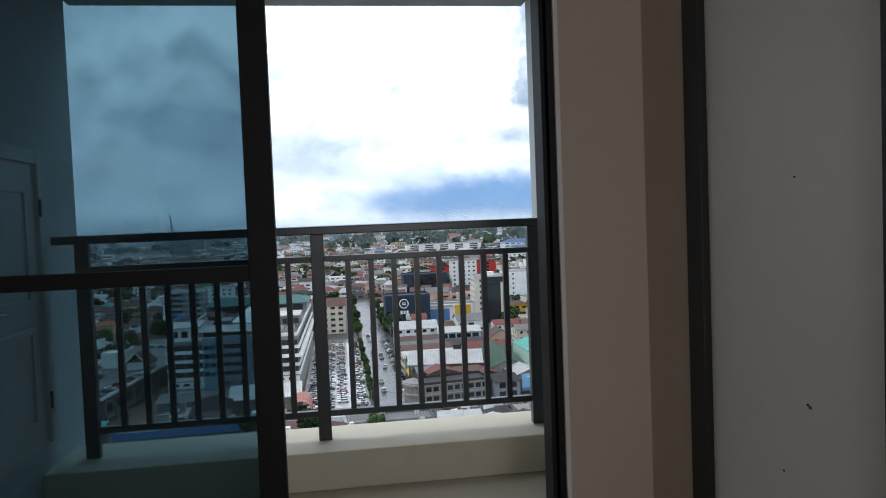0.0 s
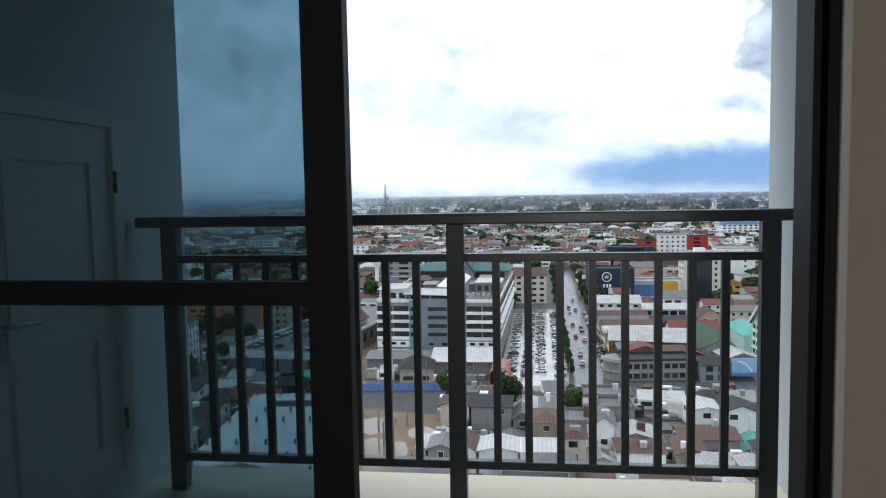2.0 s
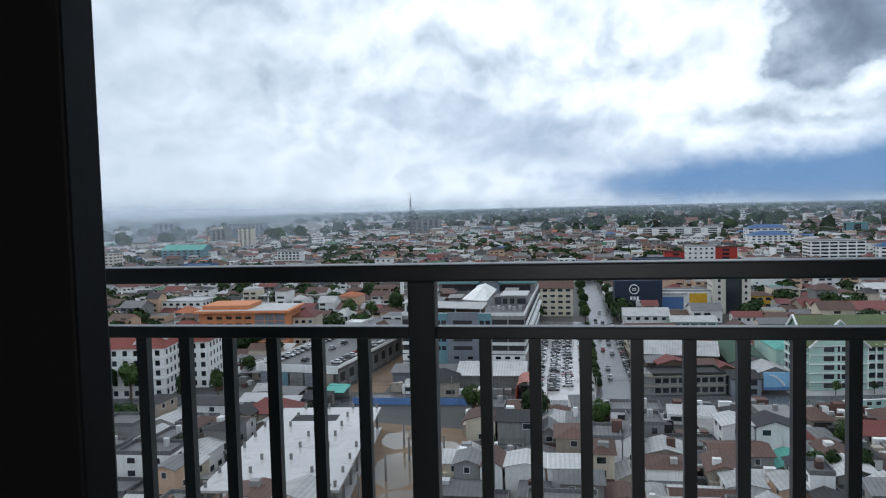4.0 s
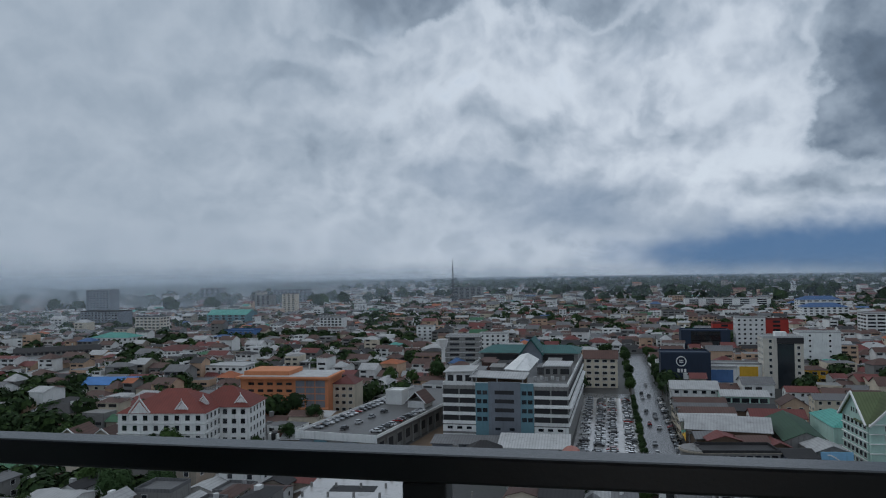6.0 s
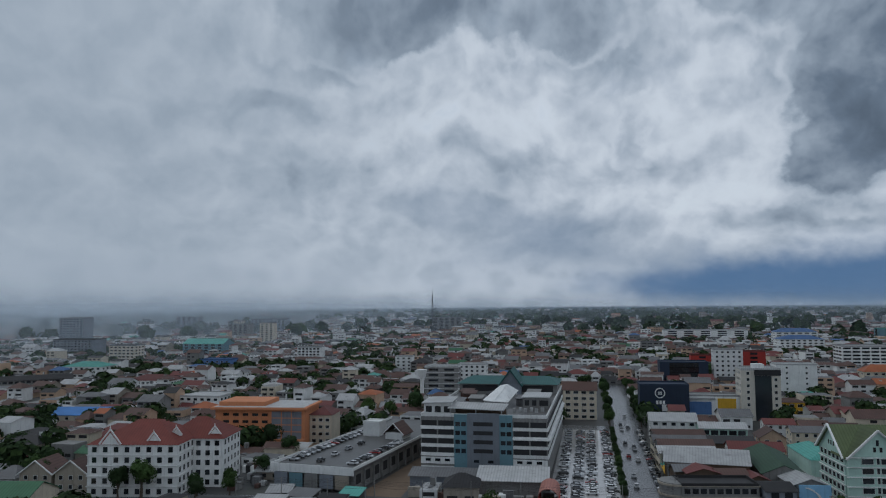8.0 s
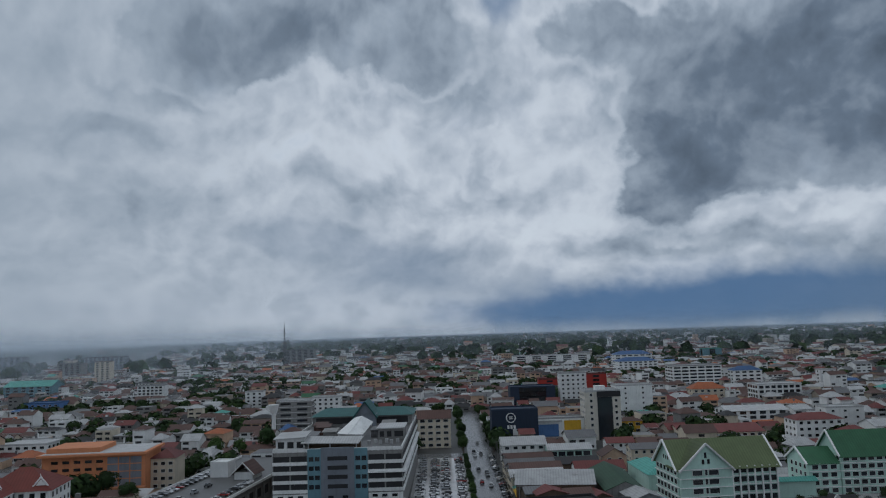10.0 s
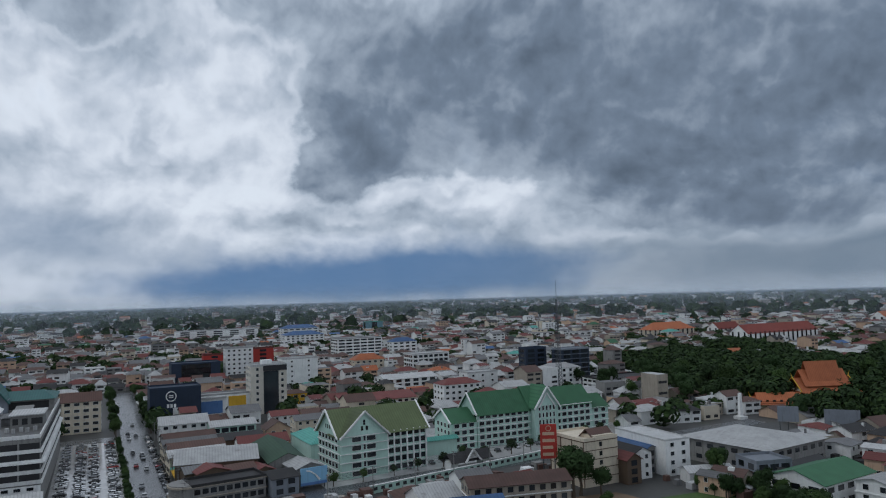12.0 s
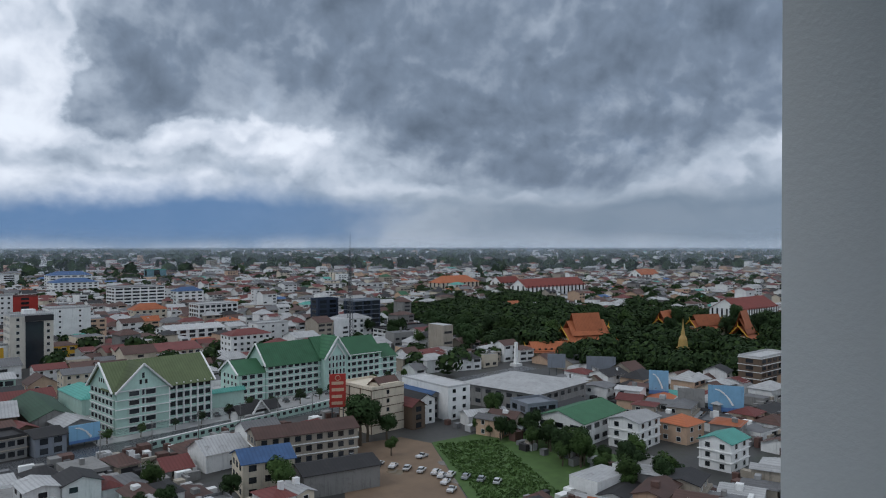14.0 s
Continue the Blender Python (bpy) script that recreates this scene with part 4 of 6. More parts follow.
windows(wing, "f", (-2.0, 8.5), -9, 5, 3.4, (1.7, 1.9), 0.9, 3.55)
windows(wing, "r", (-8.5, 10.5), 9, 5, 3.6, (1.5, 1.9), 0.9, 3.55)
for x, y, z, s in ((-8, -13.9, 18.4, 4.0), (7, -12.0, 19.2, 2.4), (12.5, -5.5, 20.2, 2.2), (24, 2.4, 19.0, 2.4)):
    orn = Mesh().slab([(x - s, y, z), (x + s, y, z), (x + s * 0.72, y + 0.3, z), (x - s * 0.72, y + 0.3, z)], 0.3)
    orn.tube([(x - s, y, z), (x, y, z + s * 1.3)], 0.32, 0.28, 4).tube([(x + s, y, z), (x, y, z + s * 1.3)], 0.32, 0.28, 4).tube([(x, y, z + s * 1.3), (x, y - 0.2, z + s * 1.75)], 0.22, 0.06, 4)
    orn.face([(x - s * 0.8, y + 0.1, z), (x + s * 0.8, y + 0.1, z), (x, y + 0.1, z + s)])
    part("gable_ornament", orn, W_WHITE, rg, "white carved gable ornament")

# orange block
ob1 = building("office_block", -155, 350, 44, 24, 5, 3.4, W_ORANGE, "flat", "bright orange block with grey glass front and overhanging flat roof", "building", turn=4, faces="", roof_mat=W_ORANGE)
part("roof_plate", Mesh().box(-23.5, 23.5, -14.5, 13, 17.6, 18.6), W_ORANGE, ob1)
part("roof_top", Mesh().box(-22, 22, -13.5, 12, 18.6, 18.8), R_PALE, ob1)
part("roof_box", Mesh().box(-21, 2, -10, 10, 18.8, 20.8), W_ORANGE, ob1)
part("glass_front", Mesh().box(6, 20.6, -12.2, -12.0, 3.6, 16.6), W_SLATE, ob1, "grey glazed front")
for z in (7.0, 10.2, 13.4):
    part("transom", Mesh().box(6, 20.6, -12.35, -12.2, z, z + 0.35), W_ORANGE, ob1)
windows(ob1, "f", (-19, 5), -12, 5, 4.8, (2.8, 1.2), 1.2, 3.3, "dark")
for xx in (10.8, 15.7):
    part("mullion", Mesh().box(xx - 0.2, xx + 0.2, -12.4, -12.2, 3.6, 16.6), W_ORANGE, ob1)
part("porch", Mesh().box(-21, 23, -16, -12, 3.2, 3.9), W_ORANGE, ob1)
part("side_wing", Mesh().box(22.1, 33, -4, 12, -0.3, 14), W_CREAM, ob1)
swr = hip_roof(11, 16, 14, 3.5, 0.6)
swr.v = [(x + 27.5, y + 4, z) for x, y, z in swr.v]
part("side_roof", swr, R_RED, ob1)
windows(ob1, "f", (22.6, 32.6), -4, 4, 3.2, (1.8, 1.4), 1.0, 3.3)

# roof-deck car park
def on_deck(u, v):
    """The ground point that lies u to the right of and v beyond the deck's middle."""
    a = radians(-8)
    return -91.4 + u * math.cos(a) - v * math.sin(a), 320 + u * math.sin(a) + v * math.cos(a)


dk = thing("parking_deck", -91.4, 320, GROUND, turn=-8, label="wet concrete parking deck with white parapets and ramp", category="car park")
part("deck", Mesh().box(-17, 17, -58, 58, 7.0, 8.0), M_DECK, dk)
par = Mesh().box(-17, 17, -58.3, -58, 6.2, 9.1).box(16.7, 17.0, -58, 58, 8, 9.1).box(-17, -16.7, -58, 58, 8, 9.1)
part("parapet", par, W_WHITE, dk)
part("under_wall", Mesh().box(-16, 16, -56, 57, -0.3, 7.0), W_GREY, dk)
# bays between the columns: their shade is painted as dark sheets
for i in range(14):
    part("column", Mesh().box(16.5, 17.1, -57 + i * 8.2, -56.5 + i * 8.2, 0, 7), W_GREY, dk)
    part("bay_shade", Mesh().box(15.95, 16.06, -55.6 + i * 8.2, -50 + i * 8.2, 2.2, 5.6), M_DARK, dk)
for i in range(5):
    part("sign_panel", Mesh().box(-15 + i * 6.2, -9.6 + i * 6.2, -58.6, -58.3, 1.2, 6.0), [W_SLATE, W_TEAL, W_GREY, W_SLATE, W_BEIGE][i], dk)
hut = thing("deck_pavilion", *on_deck(7, 8), GROUND + 8.0, turn=-8, label="small pavilion with a dark gabled roof on the deck", category="pavilion")
part("wall", Mesh().box(-4, 4, -5, 5, 0, 3), W_WHITE, hut)
part("roof", gable_roof(8, 10, 3, 4, "y", 1.0), R_RUST, hut)
verge(hut, [(-5, -6.1, 2.2), (0, -6.1, 7.1), (5, -6.1, 2.2)], W_WHITE, 0.4)
hut2 = thing("stair_tower", *on_deck(-6, 12), GROUND + 8.0, turn=-8, label="white stair tower on the parking deck", category="building")
part("wall", Mesh().box(-4, 4, -4, 4, 0, 6), W_WHITE, hut2)
part("roof", flat_roof(8.2, 8.2, 6, 0.6), W_WHITE, hut2)

stall_mats = [R_PALE, R_GREY, R_PALE, R_DARK, R_PALE, R_TEAL]
for i, (u, v, w, t) in enumerate(((-104, 236, 11, 4), (-96, 246, 10, -8), (-92, 233, 9, 6), (-84, 240, 10, -6), (-106, 250, 9, 10), (-80, 250, 8, -4))):
    stall = thing("market_stall", u, v, GROUND, turn=t, label="street stall under a sloping metal awning", category="stall", group="stalls below the parking deck")
    part("awning", Mesh().slab([(-w / 2, -4, 3.0), (w / 2, -4, 3.0), (w / 2, 4, 4.2), (-w / 2, 4, 4.2)], 0.12), stall_mats[i], stall)
    part("back_wall", Mesh().box(-w / 2 + 0.2, w / 2 - 0.2, 2.0, 3.6, 0, 3.6), W_GREY, stall)
    for k in (-0.45, 0.0, 0.45):
        part("post", Mesh().box(w * k - 0.08, w * k + 0.08, -3.8, -3.64, 0, 3.0), M_RAIL, stall)
building("hall", -288, 400, 40, 15, 1, 4.5, W_CREAM, "gable", "low cream hall with a long bright blue roof", "building", turn=8, roof_mat=R_BRIGHT, rise=3.6, bay=5, win=(2, 1.4), faces="f")
building("hall", -190, 214, 34, 20, 2, 3.6, W_CREAM, "gable", "hall with a broad green metal roof", "building", turn=8, roof_mat=R_GREEN, rise=4.2, bay=5, win=(2, 1.4), faces="f")
for k in range(2):
    villa = building("villa", -200 + 13 * k, 252 + 2 * k, 12, 14, 2, 3.4, W_BEIGE, "gable", "beige villa with steep brown roof and white gable boards", "building", turn=8, roof_mat=R_RUST, rise=4.4, along="y", bay=3, win=(1.4, 1.5), faces="fl")
    verge(villa, [(-6.8, -7.7, 6.1), (0, -7.7, 11.3), (6.8, -7.7, 6.1)], W_WHITE, 0.45)
building("school_building", -434, 524, 62, 14, 3, 3.4, W_GREY, "gable", "long dim school range with a dark roof", "building", turn=40, roof_mat=R_DARK, rise=3, bay=4, win=(2.8, 1.6), kind="dark", faces="f", ledge=W_BEIGE)

# cream block with red sign, white block, market hall, green shed
cb = building("shop_building", 159, 225, 15, 19, 5, 3.15, W_CREAM, "flat", "cream corner block with brown bands and hipped top", "building", turn=3, faces="f", bay=8, win=(1.2, 1.4), kind="dark", roof_mat=W_CREAM)
for k in range(5):
    part("band", Mesh().box(-7.65, 7.65, -9.65, 9.65, 3.1 * k + 2.9, 3.1 * k + 3.15), W_BROWN, cb)
for y in (-9.6, -3.2, 3.2, 9.4):
    part("pilaster", Mesh().box(-7.7, -7.5, y - 0.15, y + 0.15, 0, 15.7), W_BROWN, cb)
rr = gable_roof(9, 8, 15.8, 3.2, "x", 0.5)
rr.v = [(x + 2, y - 5, z) for x, y, z in rr.v]
part("roof_house", rr, R_RUST, cb)
part("roof_house_wall", Mesh().box(-2.4, 6.4, -8.9, -1.1, 15.7, 17.0), W_CREAM, cb)
sb = thing("sign_board", 147, 229, GROUND, turn=-26, label="tall red sign board with pale lettering bars", category="sign")
part("board", Mesh().box(-2.9, 2.9, -0.3, 0.3, 8.2, 20.2), W_RED, sb)
part("post", Mesh().box(-2.2, -1.8, -0.2, 0.2, 0, 8.2).box(1.8, 2.2, -0.2, 0.2, 0, 8.2), M_RAIL, sb)
for z in (9.2, 11.6, 14.0, 16.4):
    part("lettering", Mesh().box(-2.2, 2.2 - 0.4 * (z % 2), -0.36, -0.3, z, z + 1.1), W_PEACH, sb)
part("emblem", Mesh().tube([(0.9 * math.cos(0.524 * i), -0.38, 18.8 + 0.9 * math.sin(0.524 * i)) for i in range(13)], 0.16, 0.16, 4), W_PEACH, sb)
building("apartment_building", 192, 228, 11, 30, 4, 3.15, W_WHITE, "flat", "white block with a long blind side wall and pale roof", "building", turn=-2, faces="f", bay=4.5, win=(1.6, 1.4), roof_mat=R_PALE, parapet=0.5)
building("shop_building", 177, 226, 8, 22, 3, 3.1, W_WHITE, "gable", "white shophouse with a dark grey roof", "building", faces="fl", bay=3, win=(1.3, 1.4), roof_mat=R_DARK, rise=2, along="y")
building("shop_building", 170, 222, 6, 22, 3, 2.9, W_BROWN, "gable", "old shophouse with open galleries and a red roof", "building", faces="f", bay=3, win=(2.4, 1.8), kind="dark", roof_mat=R_RED, rise=2, along="y")
building("shop_building", 184.5, 229, 6.5, 20, 3, 3.0, W_GREY, "gable", "raw concrete house with a blue metal roof", "building", faces="f", bay=4, win=(2, 1.8), kind="dark", roof_mat=R_BLUE, rise=1.6, along="y")
building("shed", 194, 202, 16, 8, 1, 4.2, W_WHITE, "gable", "low white shed with a grey roof", "building", faces="f", bay=3, win=(1.0, 1.5), roof_mat=R_PALE, rise=1.4, turn=-18)
building("market_hall", 232, 217, 36, 38, 2, 4.4, W_GREY, "hip", "large market hall with a broad pale grey metal roof", "building", faces="fl", bay=5, win=(2.6, 1.6), kind="dark", roof_mat=R_PALE, rise=3.6, turn=8, over=1.2)
building("ruined_house", 205, 187, 13, 12, 3, 3.0, W_SLATE, "flat", "unfinished grey concrete house with open floors", "building", faces="fl", bay=4, win=(3, 1.9), kind="dark", turn=-14)
building("shed", 217, 184, 26, 8, 2, 3.2, W_GREY, "gable", "long low range with a charcoal roof", "building", faces="", roof_mat=R_DARK, rise=1.6, turn=8)
building("warehouse", 208, 167.5, 28, 19, 2, 4.0, W_WHITE, "gable", "white warehouse with a green metal roof and loading doors", "building", faces="fl", bay=5, win=(3.2, 1.6), kind="dark", roof_mat=R_GREEN, rise=3.0, along="x", turn=8)
building("town_house", 212, 148, 14.5, 11, 3, 3.1, W_WHITE, "gable", "white three-storey town house with balconies and pale roof", "building", faces="fl", bay=4.2, win=(1.7, 1.6), roof_mat=R_PALE, rise=1.4, ledge=W_WHITE, turn=6)
building("town_house", 229, 141, 11, 11, 2, 3.2, W_PEACH, "hip", "peach house with a bright orange hipped roof", "building", faces="fl", bay=4.2, win=(1.6, 1.4), roof_mat=R_TERRA, rise=2.6)
building("town_house", 212, 116, 12, 10, 3, 2.9, W_WHITE, "gable", "white town house with a teal and red roof", "building", faces="fl", bay=4, win=(1.5, 1.5), roof_mat=R_TEAL, rise=1.8, turn=4, ledge=W_WHITE)
building("shop_building", 119, 205, 32, 11, 3, 3.2, W_BEIGE, "gable", "long shophouse range with galleries and a brown roof", "building", turn=-12, faces="fl", bay=3.2, win=(1.7, 1.6), kind="dark", roof_mat=R_RUST, rise=2.2, ledge=W_WHITE)
building("shop_building", 96, 187, 14, 12, 3, 3.2, W_CREAM, "gable", "cream house with a bright blue and red roof", "building", turn=-12, faces="fl", bay=3.6, win=(2.0, 1.6), kind="dark", roof_mat=R_BLUE, rise=2.4)
building("shop_building", 112, 176, 22, 12, 2, 3.2, W_GREY, "gable", "grey shed with a charcoal metal roof", "building", turn=-10, faces="", roof_mat=R_DARK, rise=1.6)

# curved shop block and hall roofs beside the street
block_1 = building("shop_building", 41, 268, 25, 12, 2, 3.4, W_GREY, "flat", "weathered two-storey shophouse block with a rounded corner gallery", "building", turn=8, faces="f", bay=2.6, win=(1.9, 1.6), kind="dark", ledge=W_BEIGE, roof_mat=R_DARK)
part("rounded_corner", loft([[(-12.5 + 5.8 * math.cos(a), 5.8 * math.sin(a), z) for a in [math.pi / 2 + math.pi * i / 12 for i in range(13)]] for z in (-0.3, 7.4)]), W_GREY, block_1)
for z in (3.0, 6.5):
    part("corner_ledge", loft([[(-12.5 + 6.3 * math.cos(a), 6.3 * math.sin(a), h) for a in [math.pi / 2 + math.pi * i / 12 for i in range(13)]] for h in (z, z + 0.6)]), W_BEIGE, block_1)
for i, (u, v, w, dd, h, mat, word) in enumerate(((38, 280, 11, 9, 8.0, R_RED, "dark red"), (48, 281, 10, 10, 7.2, R_RUST, "rusty brown"), (55.5, 279, 8, 9, 6.4, R_RED, "dark red"), (33, 284, 8, 8, 7.6, R_GREY, "grey"))):
    building("shed", u, v, w, dd, 2, h / 2, W_BROWN, "gable", f"crowded back shed with a {word} metal roof", "building", turn=8, faces="", roof_mat=mat, rise=1.6, along="x" if i % 2 else "y")
building("shop_building", 59.5, 268, 9.5, 14, 2, 3.1, W_SLATE, "gable", "dim open shop with a charcoal roof", "building", turn=8, faces="f", bay=3, win=(2.4, 1.8), kind="dark", roof_mat=R_DARK, rise=1.4)
building("shop_building", 70.5, 275, 11, 13, 2, 3.4, W_GREY, "gable", "small shop with a pale gabled roof", "building", turn=6, faces="f", bay=3.4, win=(2.0, 1.6), kind="dark", roof_mat=R_PALE, rise=2.0, along="y")
building("warehouse", 43, 299, 29, 26, 2, 4.6, W_BROWN, "gable", "market hall with a pale grey ridged metal roof", "building", turn=-8, faces="", roof_mat=R_PALE, rise=3.0)
building("warehouse", 67, 303, 14, 42, 2, 3.6, W_GREY, "gable", "big shed with a dark green metal roof", "building", turn=-2, faces="", roof_mat=R_DKGREEN, rise=3, along="y")
for k, (v, mat, word) in enumerate(((320, R_PALE, "pale"), (332, R_RUST, "rusty"), (345, R_GREY, "grey"), (357, R_RUST, "rusty"))):
    building("shop_building", 38 + k % 2, v, 22, 11.5, 2, 3.5 + 0.3 * (k % 2), [W_CREAM, W_GREY][k % 2], "gable", f"street shop with a {word} metal roof", "building", turn=4, faces="fl", bay=3.4, win=(2.2, 1.5), kind="dark", roof_mat=mat, rise=2.0)
building("warehouse", 89, 327, 13, 30, 2, 3.2, W_MINT, "hip", "shed with bright teal metal roofs", "building", turn=2, faces="", roof_mat=R_TEAL, rise=3)
building("shop_building", 40, 388, 22, 15, 3, 3.2, W_WHITE, "gable", "white shop building with a pale gabled roof", "building", faces="fl", bay=4, win=(2, 1.4), roof_mat=R_PALE, rise=3)
building("shop_building", 61, 375, 21, 12, 2, 4.2, W_MINT, "gable", "pale green hall with a glazed upper front", "building", faces="f", bay=4, win=(3.2, 2), kind="dark", roof_mat=R_PALE, rise=2)
building("shed", 60, 352, 20, 14, 2, 3.0, W_BROWN, "gable", "dim brown shed with a charcoal roof", "building", faces="", roof_mat=R_DARK, rise=2.0)
building("house", 79, 360, 11, 12, 2, 3.6, W_PEACH, "gable", "peach house with a brown gabled roof", "building", faces="fl", bay=4, win=(1.6, 1.4), roof_mat=R_RUST, rise=3.4, along="y")
building("shop_building", 67, 334, 21, 12, 2, 3.2, W_WHITE, "gable", "white shop range with a dark red roof", "building", faces="fl", bay=4, win=(1.8, 1.4), roof_mat=R_RED, rise=2.6)
for k, (u, v, w, wall, mat, word) in enumerate(((92, 402, 14, W_WHITE, R_RED, "white"), (107, 398, 13, W_PEACH, R_RUST, "peach"), (100, 380, 16, W_CREAM, R_GREY, "cream"), (118, 392, 14, W_WHITE, R_RUST, "white"))):
    building("house", u, v, w, 11, 2, 3.3, wall, "gable", f"{word} row house with a low metal roof", "house", faces="fl", bay=3.4, win=(1.4, 1.4), roof_mat=mat, rise=2.0)
street_awning = thing("street_awning", 29.5, 300, GROUND, label="green and yellow awning along the shop fronts", category="awning")
part("roof", Mesh().slab([(-2, -34, 3.2), (2, -34, 4.0), (2, 34, 4.0), (-2, 34, 3.2)], 0.12), R_TEAL, street_awning)
part("yellow_roof", Mesh().slab([(-2.2, -6, 3.3), (2.1, -6, 4.1), (2.1, 8, 4.1), (-2.2, 8, 3.3)], 0.12), W_YELLOW, street_awning)
part("post", Mesh().box(-1.9, -1.8, -33, -32.9, 0, 3.2).box(-1.9, -1.8, 32.9, 33, 0, 3.2).box(-1.9, -1.8, 0, 0.1, 0, 3.2), M_RAIL, street_awning)


# billboards
def billboard(x, y, w, h, z, turn, mats, label):
    b = thing("billboard", x, y, GROUND, turn, label=label, category="billboard", group="billboards over the low roofs")
    part("panel", Mesh().box(-w / 2, w / 2, -0.2, 0.2, z, z + h), mats[0], b)
    if len(mats) > 1:
        part("printed_band", Mesh().box(-w / 2, w / 2, -0.24, -0.2, z, z + h * 0.16), mats[1], b)
        part("printed_swoosh", Mesh().tube([(w * (-0.3 + 0.5 * k), -0.22, z + h * (0.85 - 0.6 * k ** 2)) for k in (0, 0.25, 0.5, 0.75, 1)], 0.25, 0.5, 4), W_WHITE, b)
    for k in (-0.4, 0, 0.4):
        part("post", Mesh().box(w * k - 0.15, w * k + 0.15, 0.2, 0.5, 0, z + h), M_RAIL, b)


M_SKYBLUE = plaster("pale_blue_print", (0.22, 0.42, 0.60), 0.1)
billboard(275, 180, 8, 10, 3.5, -58, (M_SKYBLUE, W_BLUE), "tall pale blue billboard on a steel frame")
billboard(270, 147, 13, 10, 2.5, -58, (M_SKYBLUE, W_BLUE), "wide pale blue billboard on a steel frame")
billboard(262, 157, 10, 9, 2, -58, (W_GREY,), "bare grey billboard frame over roofs")
billboard(296, 226, 14, 8, 4, -52, (W_SLATE,), "blank grey billboard panel")
billboard(291, 250, 9, 7, 4, -45, (W_SLATE,), "blank grey billboard panel")
billboard(71.5, 265, 10, 6, 1.5, 6, (M_SKYBLUE, W_BLUE), "blue and white billboard beside the green shed")

# construction site
cs = thing("building_shell", -66, 184, GROUND, turn=6, label="grey concrete shell under construction with bare columns", category="building site")
part("slab", Mesh().box(-17, 14, -36, 30, 6.2, 6.8), M_LOT, cs)
part("slab", Mesh().box(-17, 14, -36, 30, 0.2, 0.5), M_LOT, cs)
# no hole in the slab; a dark sheet paints the pit's shade
part("pit_shade", Mesh().box(-10, 3, 16, 22, 6.82, 6.86), M_DARK, cs)
col = Mesh().box(-0.3, 0.3, -0.3, 0.3, 0, 8.2).data("column", [W_GREY])
for i in range(5):
    for j in range(8):
        c = part("column", col, W_GREY, cs)
        c.location = (-16 + i * 7.2, -34 + j * 9, 0)
stub = Mesh().box(-0.25, 0.25, -0.25, 0.25, 0, 5.0).box(-0.2, 0.2, -0.2, 0.2, 5.0, 6.6)
stub_me = stub.data("column", [W_GREY])
for x, y in ((-45, 200), (-41, 188), (-36, 176), (-44, 174), (-32, 190), (-38, 206), (-47, 160), (-30, 168)):
    c = tagged(new("bare_column", stub_me), "bare concrete column with rebar in the mud", "column", "columns of the building site")
    c.location = (x, y, GROUND)
hd = thing("site_hoarding", -52, 243, GROUND, turn=3, label="long blue site hoarding along the street", category="fence")
for i in range(10):
    part("panel", Mesh().box(-20 + i * 4.0, -16.1 + i * 4.0, -0.05, 0.05, 0, 2.4), W_BLUE, hd)


# masts
def lattice(name, x, y, h, w, label, mat, bar=0.16):
    b = thing(name, x, y, GROUND, label=label, category="mast")
    m = Mesh()
    n = int(h / (w * 1.4))
    for k in range(n):
        z0, z1 = h * k / n, h * (k + 1) / n
        a0, a1 = w * (1 - 0.75 * k / n), w * (1 - 0.75 * (k + 1) / n)
        for sx, sy in ((-1, -1), (1, -1), (1, 1), (-1, 1)):
            m.tube([(sx * a0, sy * a0, z0), (sx * a1, sy * a1, z1)], bar, bar, 4)
            tx, ty = -sy, sx
            m.tube([(sx * a0, sy * a0, z0), (tx * a1, ty * a1, z1)], bar * 0.65, bar * 0.65, 4)
    part("lattice", m, mat, b)
    part("aerial", Mesh().tube([(0, 0, h), (0, 0, h + h * 0.2)], bar * 1.6, bar * 0.6, 5), mat, b)
    return b


lattice("lattice_mast", 284, 427, 62, 1.6, "tall grey steel lattice mast above the offices", M_RAIL)
tm = lattice("broadcast_mast", -347, 1679, 82, 2.4, "tall broadcast mast with a platform on the skyline", M_BLACK, 0.5)
part("platform", Mesh().box(-2.5, 9, -2.5, 2.5, 52, 55), W_SLATE, tm)
part("dish", Mesh().tube([(8, -3, 55), (10, -5, 57)], 2.6, 0.8, 8), W_SLATE, tm)

# temple quarter
def temple(x, y, w, d, turn, label, tiers=2, h=6, rise=7):
    b = thing("temple_hall", x, y, GROUND, turn, label=label, category="temple")
    part("wall", Mesh().box(-w / 2, w / 2, -d / 2, d / 2, -0.3, h), W_CREAM, b)
    for k in range(tiers):
        ww, dd = w * (1 - 0.22 * k), d * (1 - 0.25 * k)
        part("roof", gable_roof(ww, dd, h + k * rise * 0.42, rise * (0.75 + 0.25 * k / max(1, tiers - 1)), "x", 1.2), R_TERRA, b)
    part("skirt_roof", hip_roof(w + 4, d + 4, h - 1.2, 1.8, 1.0), R_TERRA, b)
    for s in (-1, 1):
        xx = s * (w / 2 + 1.2)
        verge(b, [(xx, -d / 2 - 1.2, h - 0.6), (xx, 0, h + rise * 0.8), (xx, d / 2 + 1.2, h - 0.6)], W_YELLOW, 0.5)
        part("finial", Mesh().tube([(xx, 0, h + rise * 0.8), (xx + s * 0.8, 0, h + rise * 0.8 + 2.4)], 0.3, 0.08, 5), W_YELLOW, b)
    windows(b, "f", (-w / 2 + 1, w / 2 - 1), -d / 2, 1, 3.5, (1.4, 3), 1.5, 5, "dark")
    return b


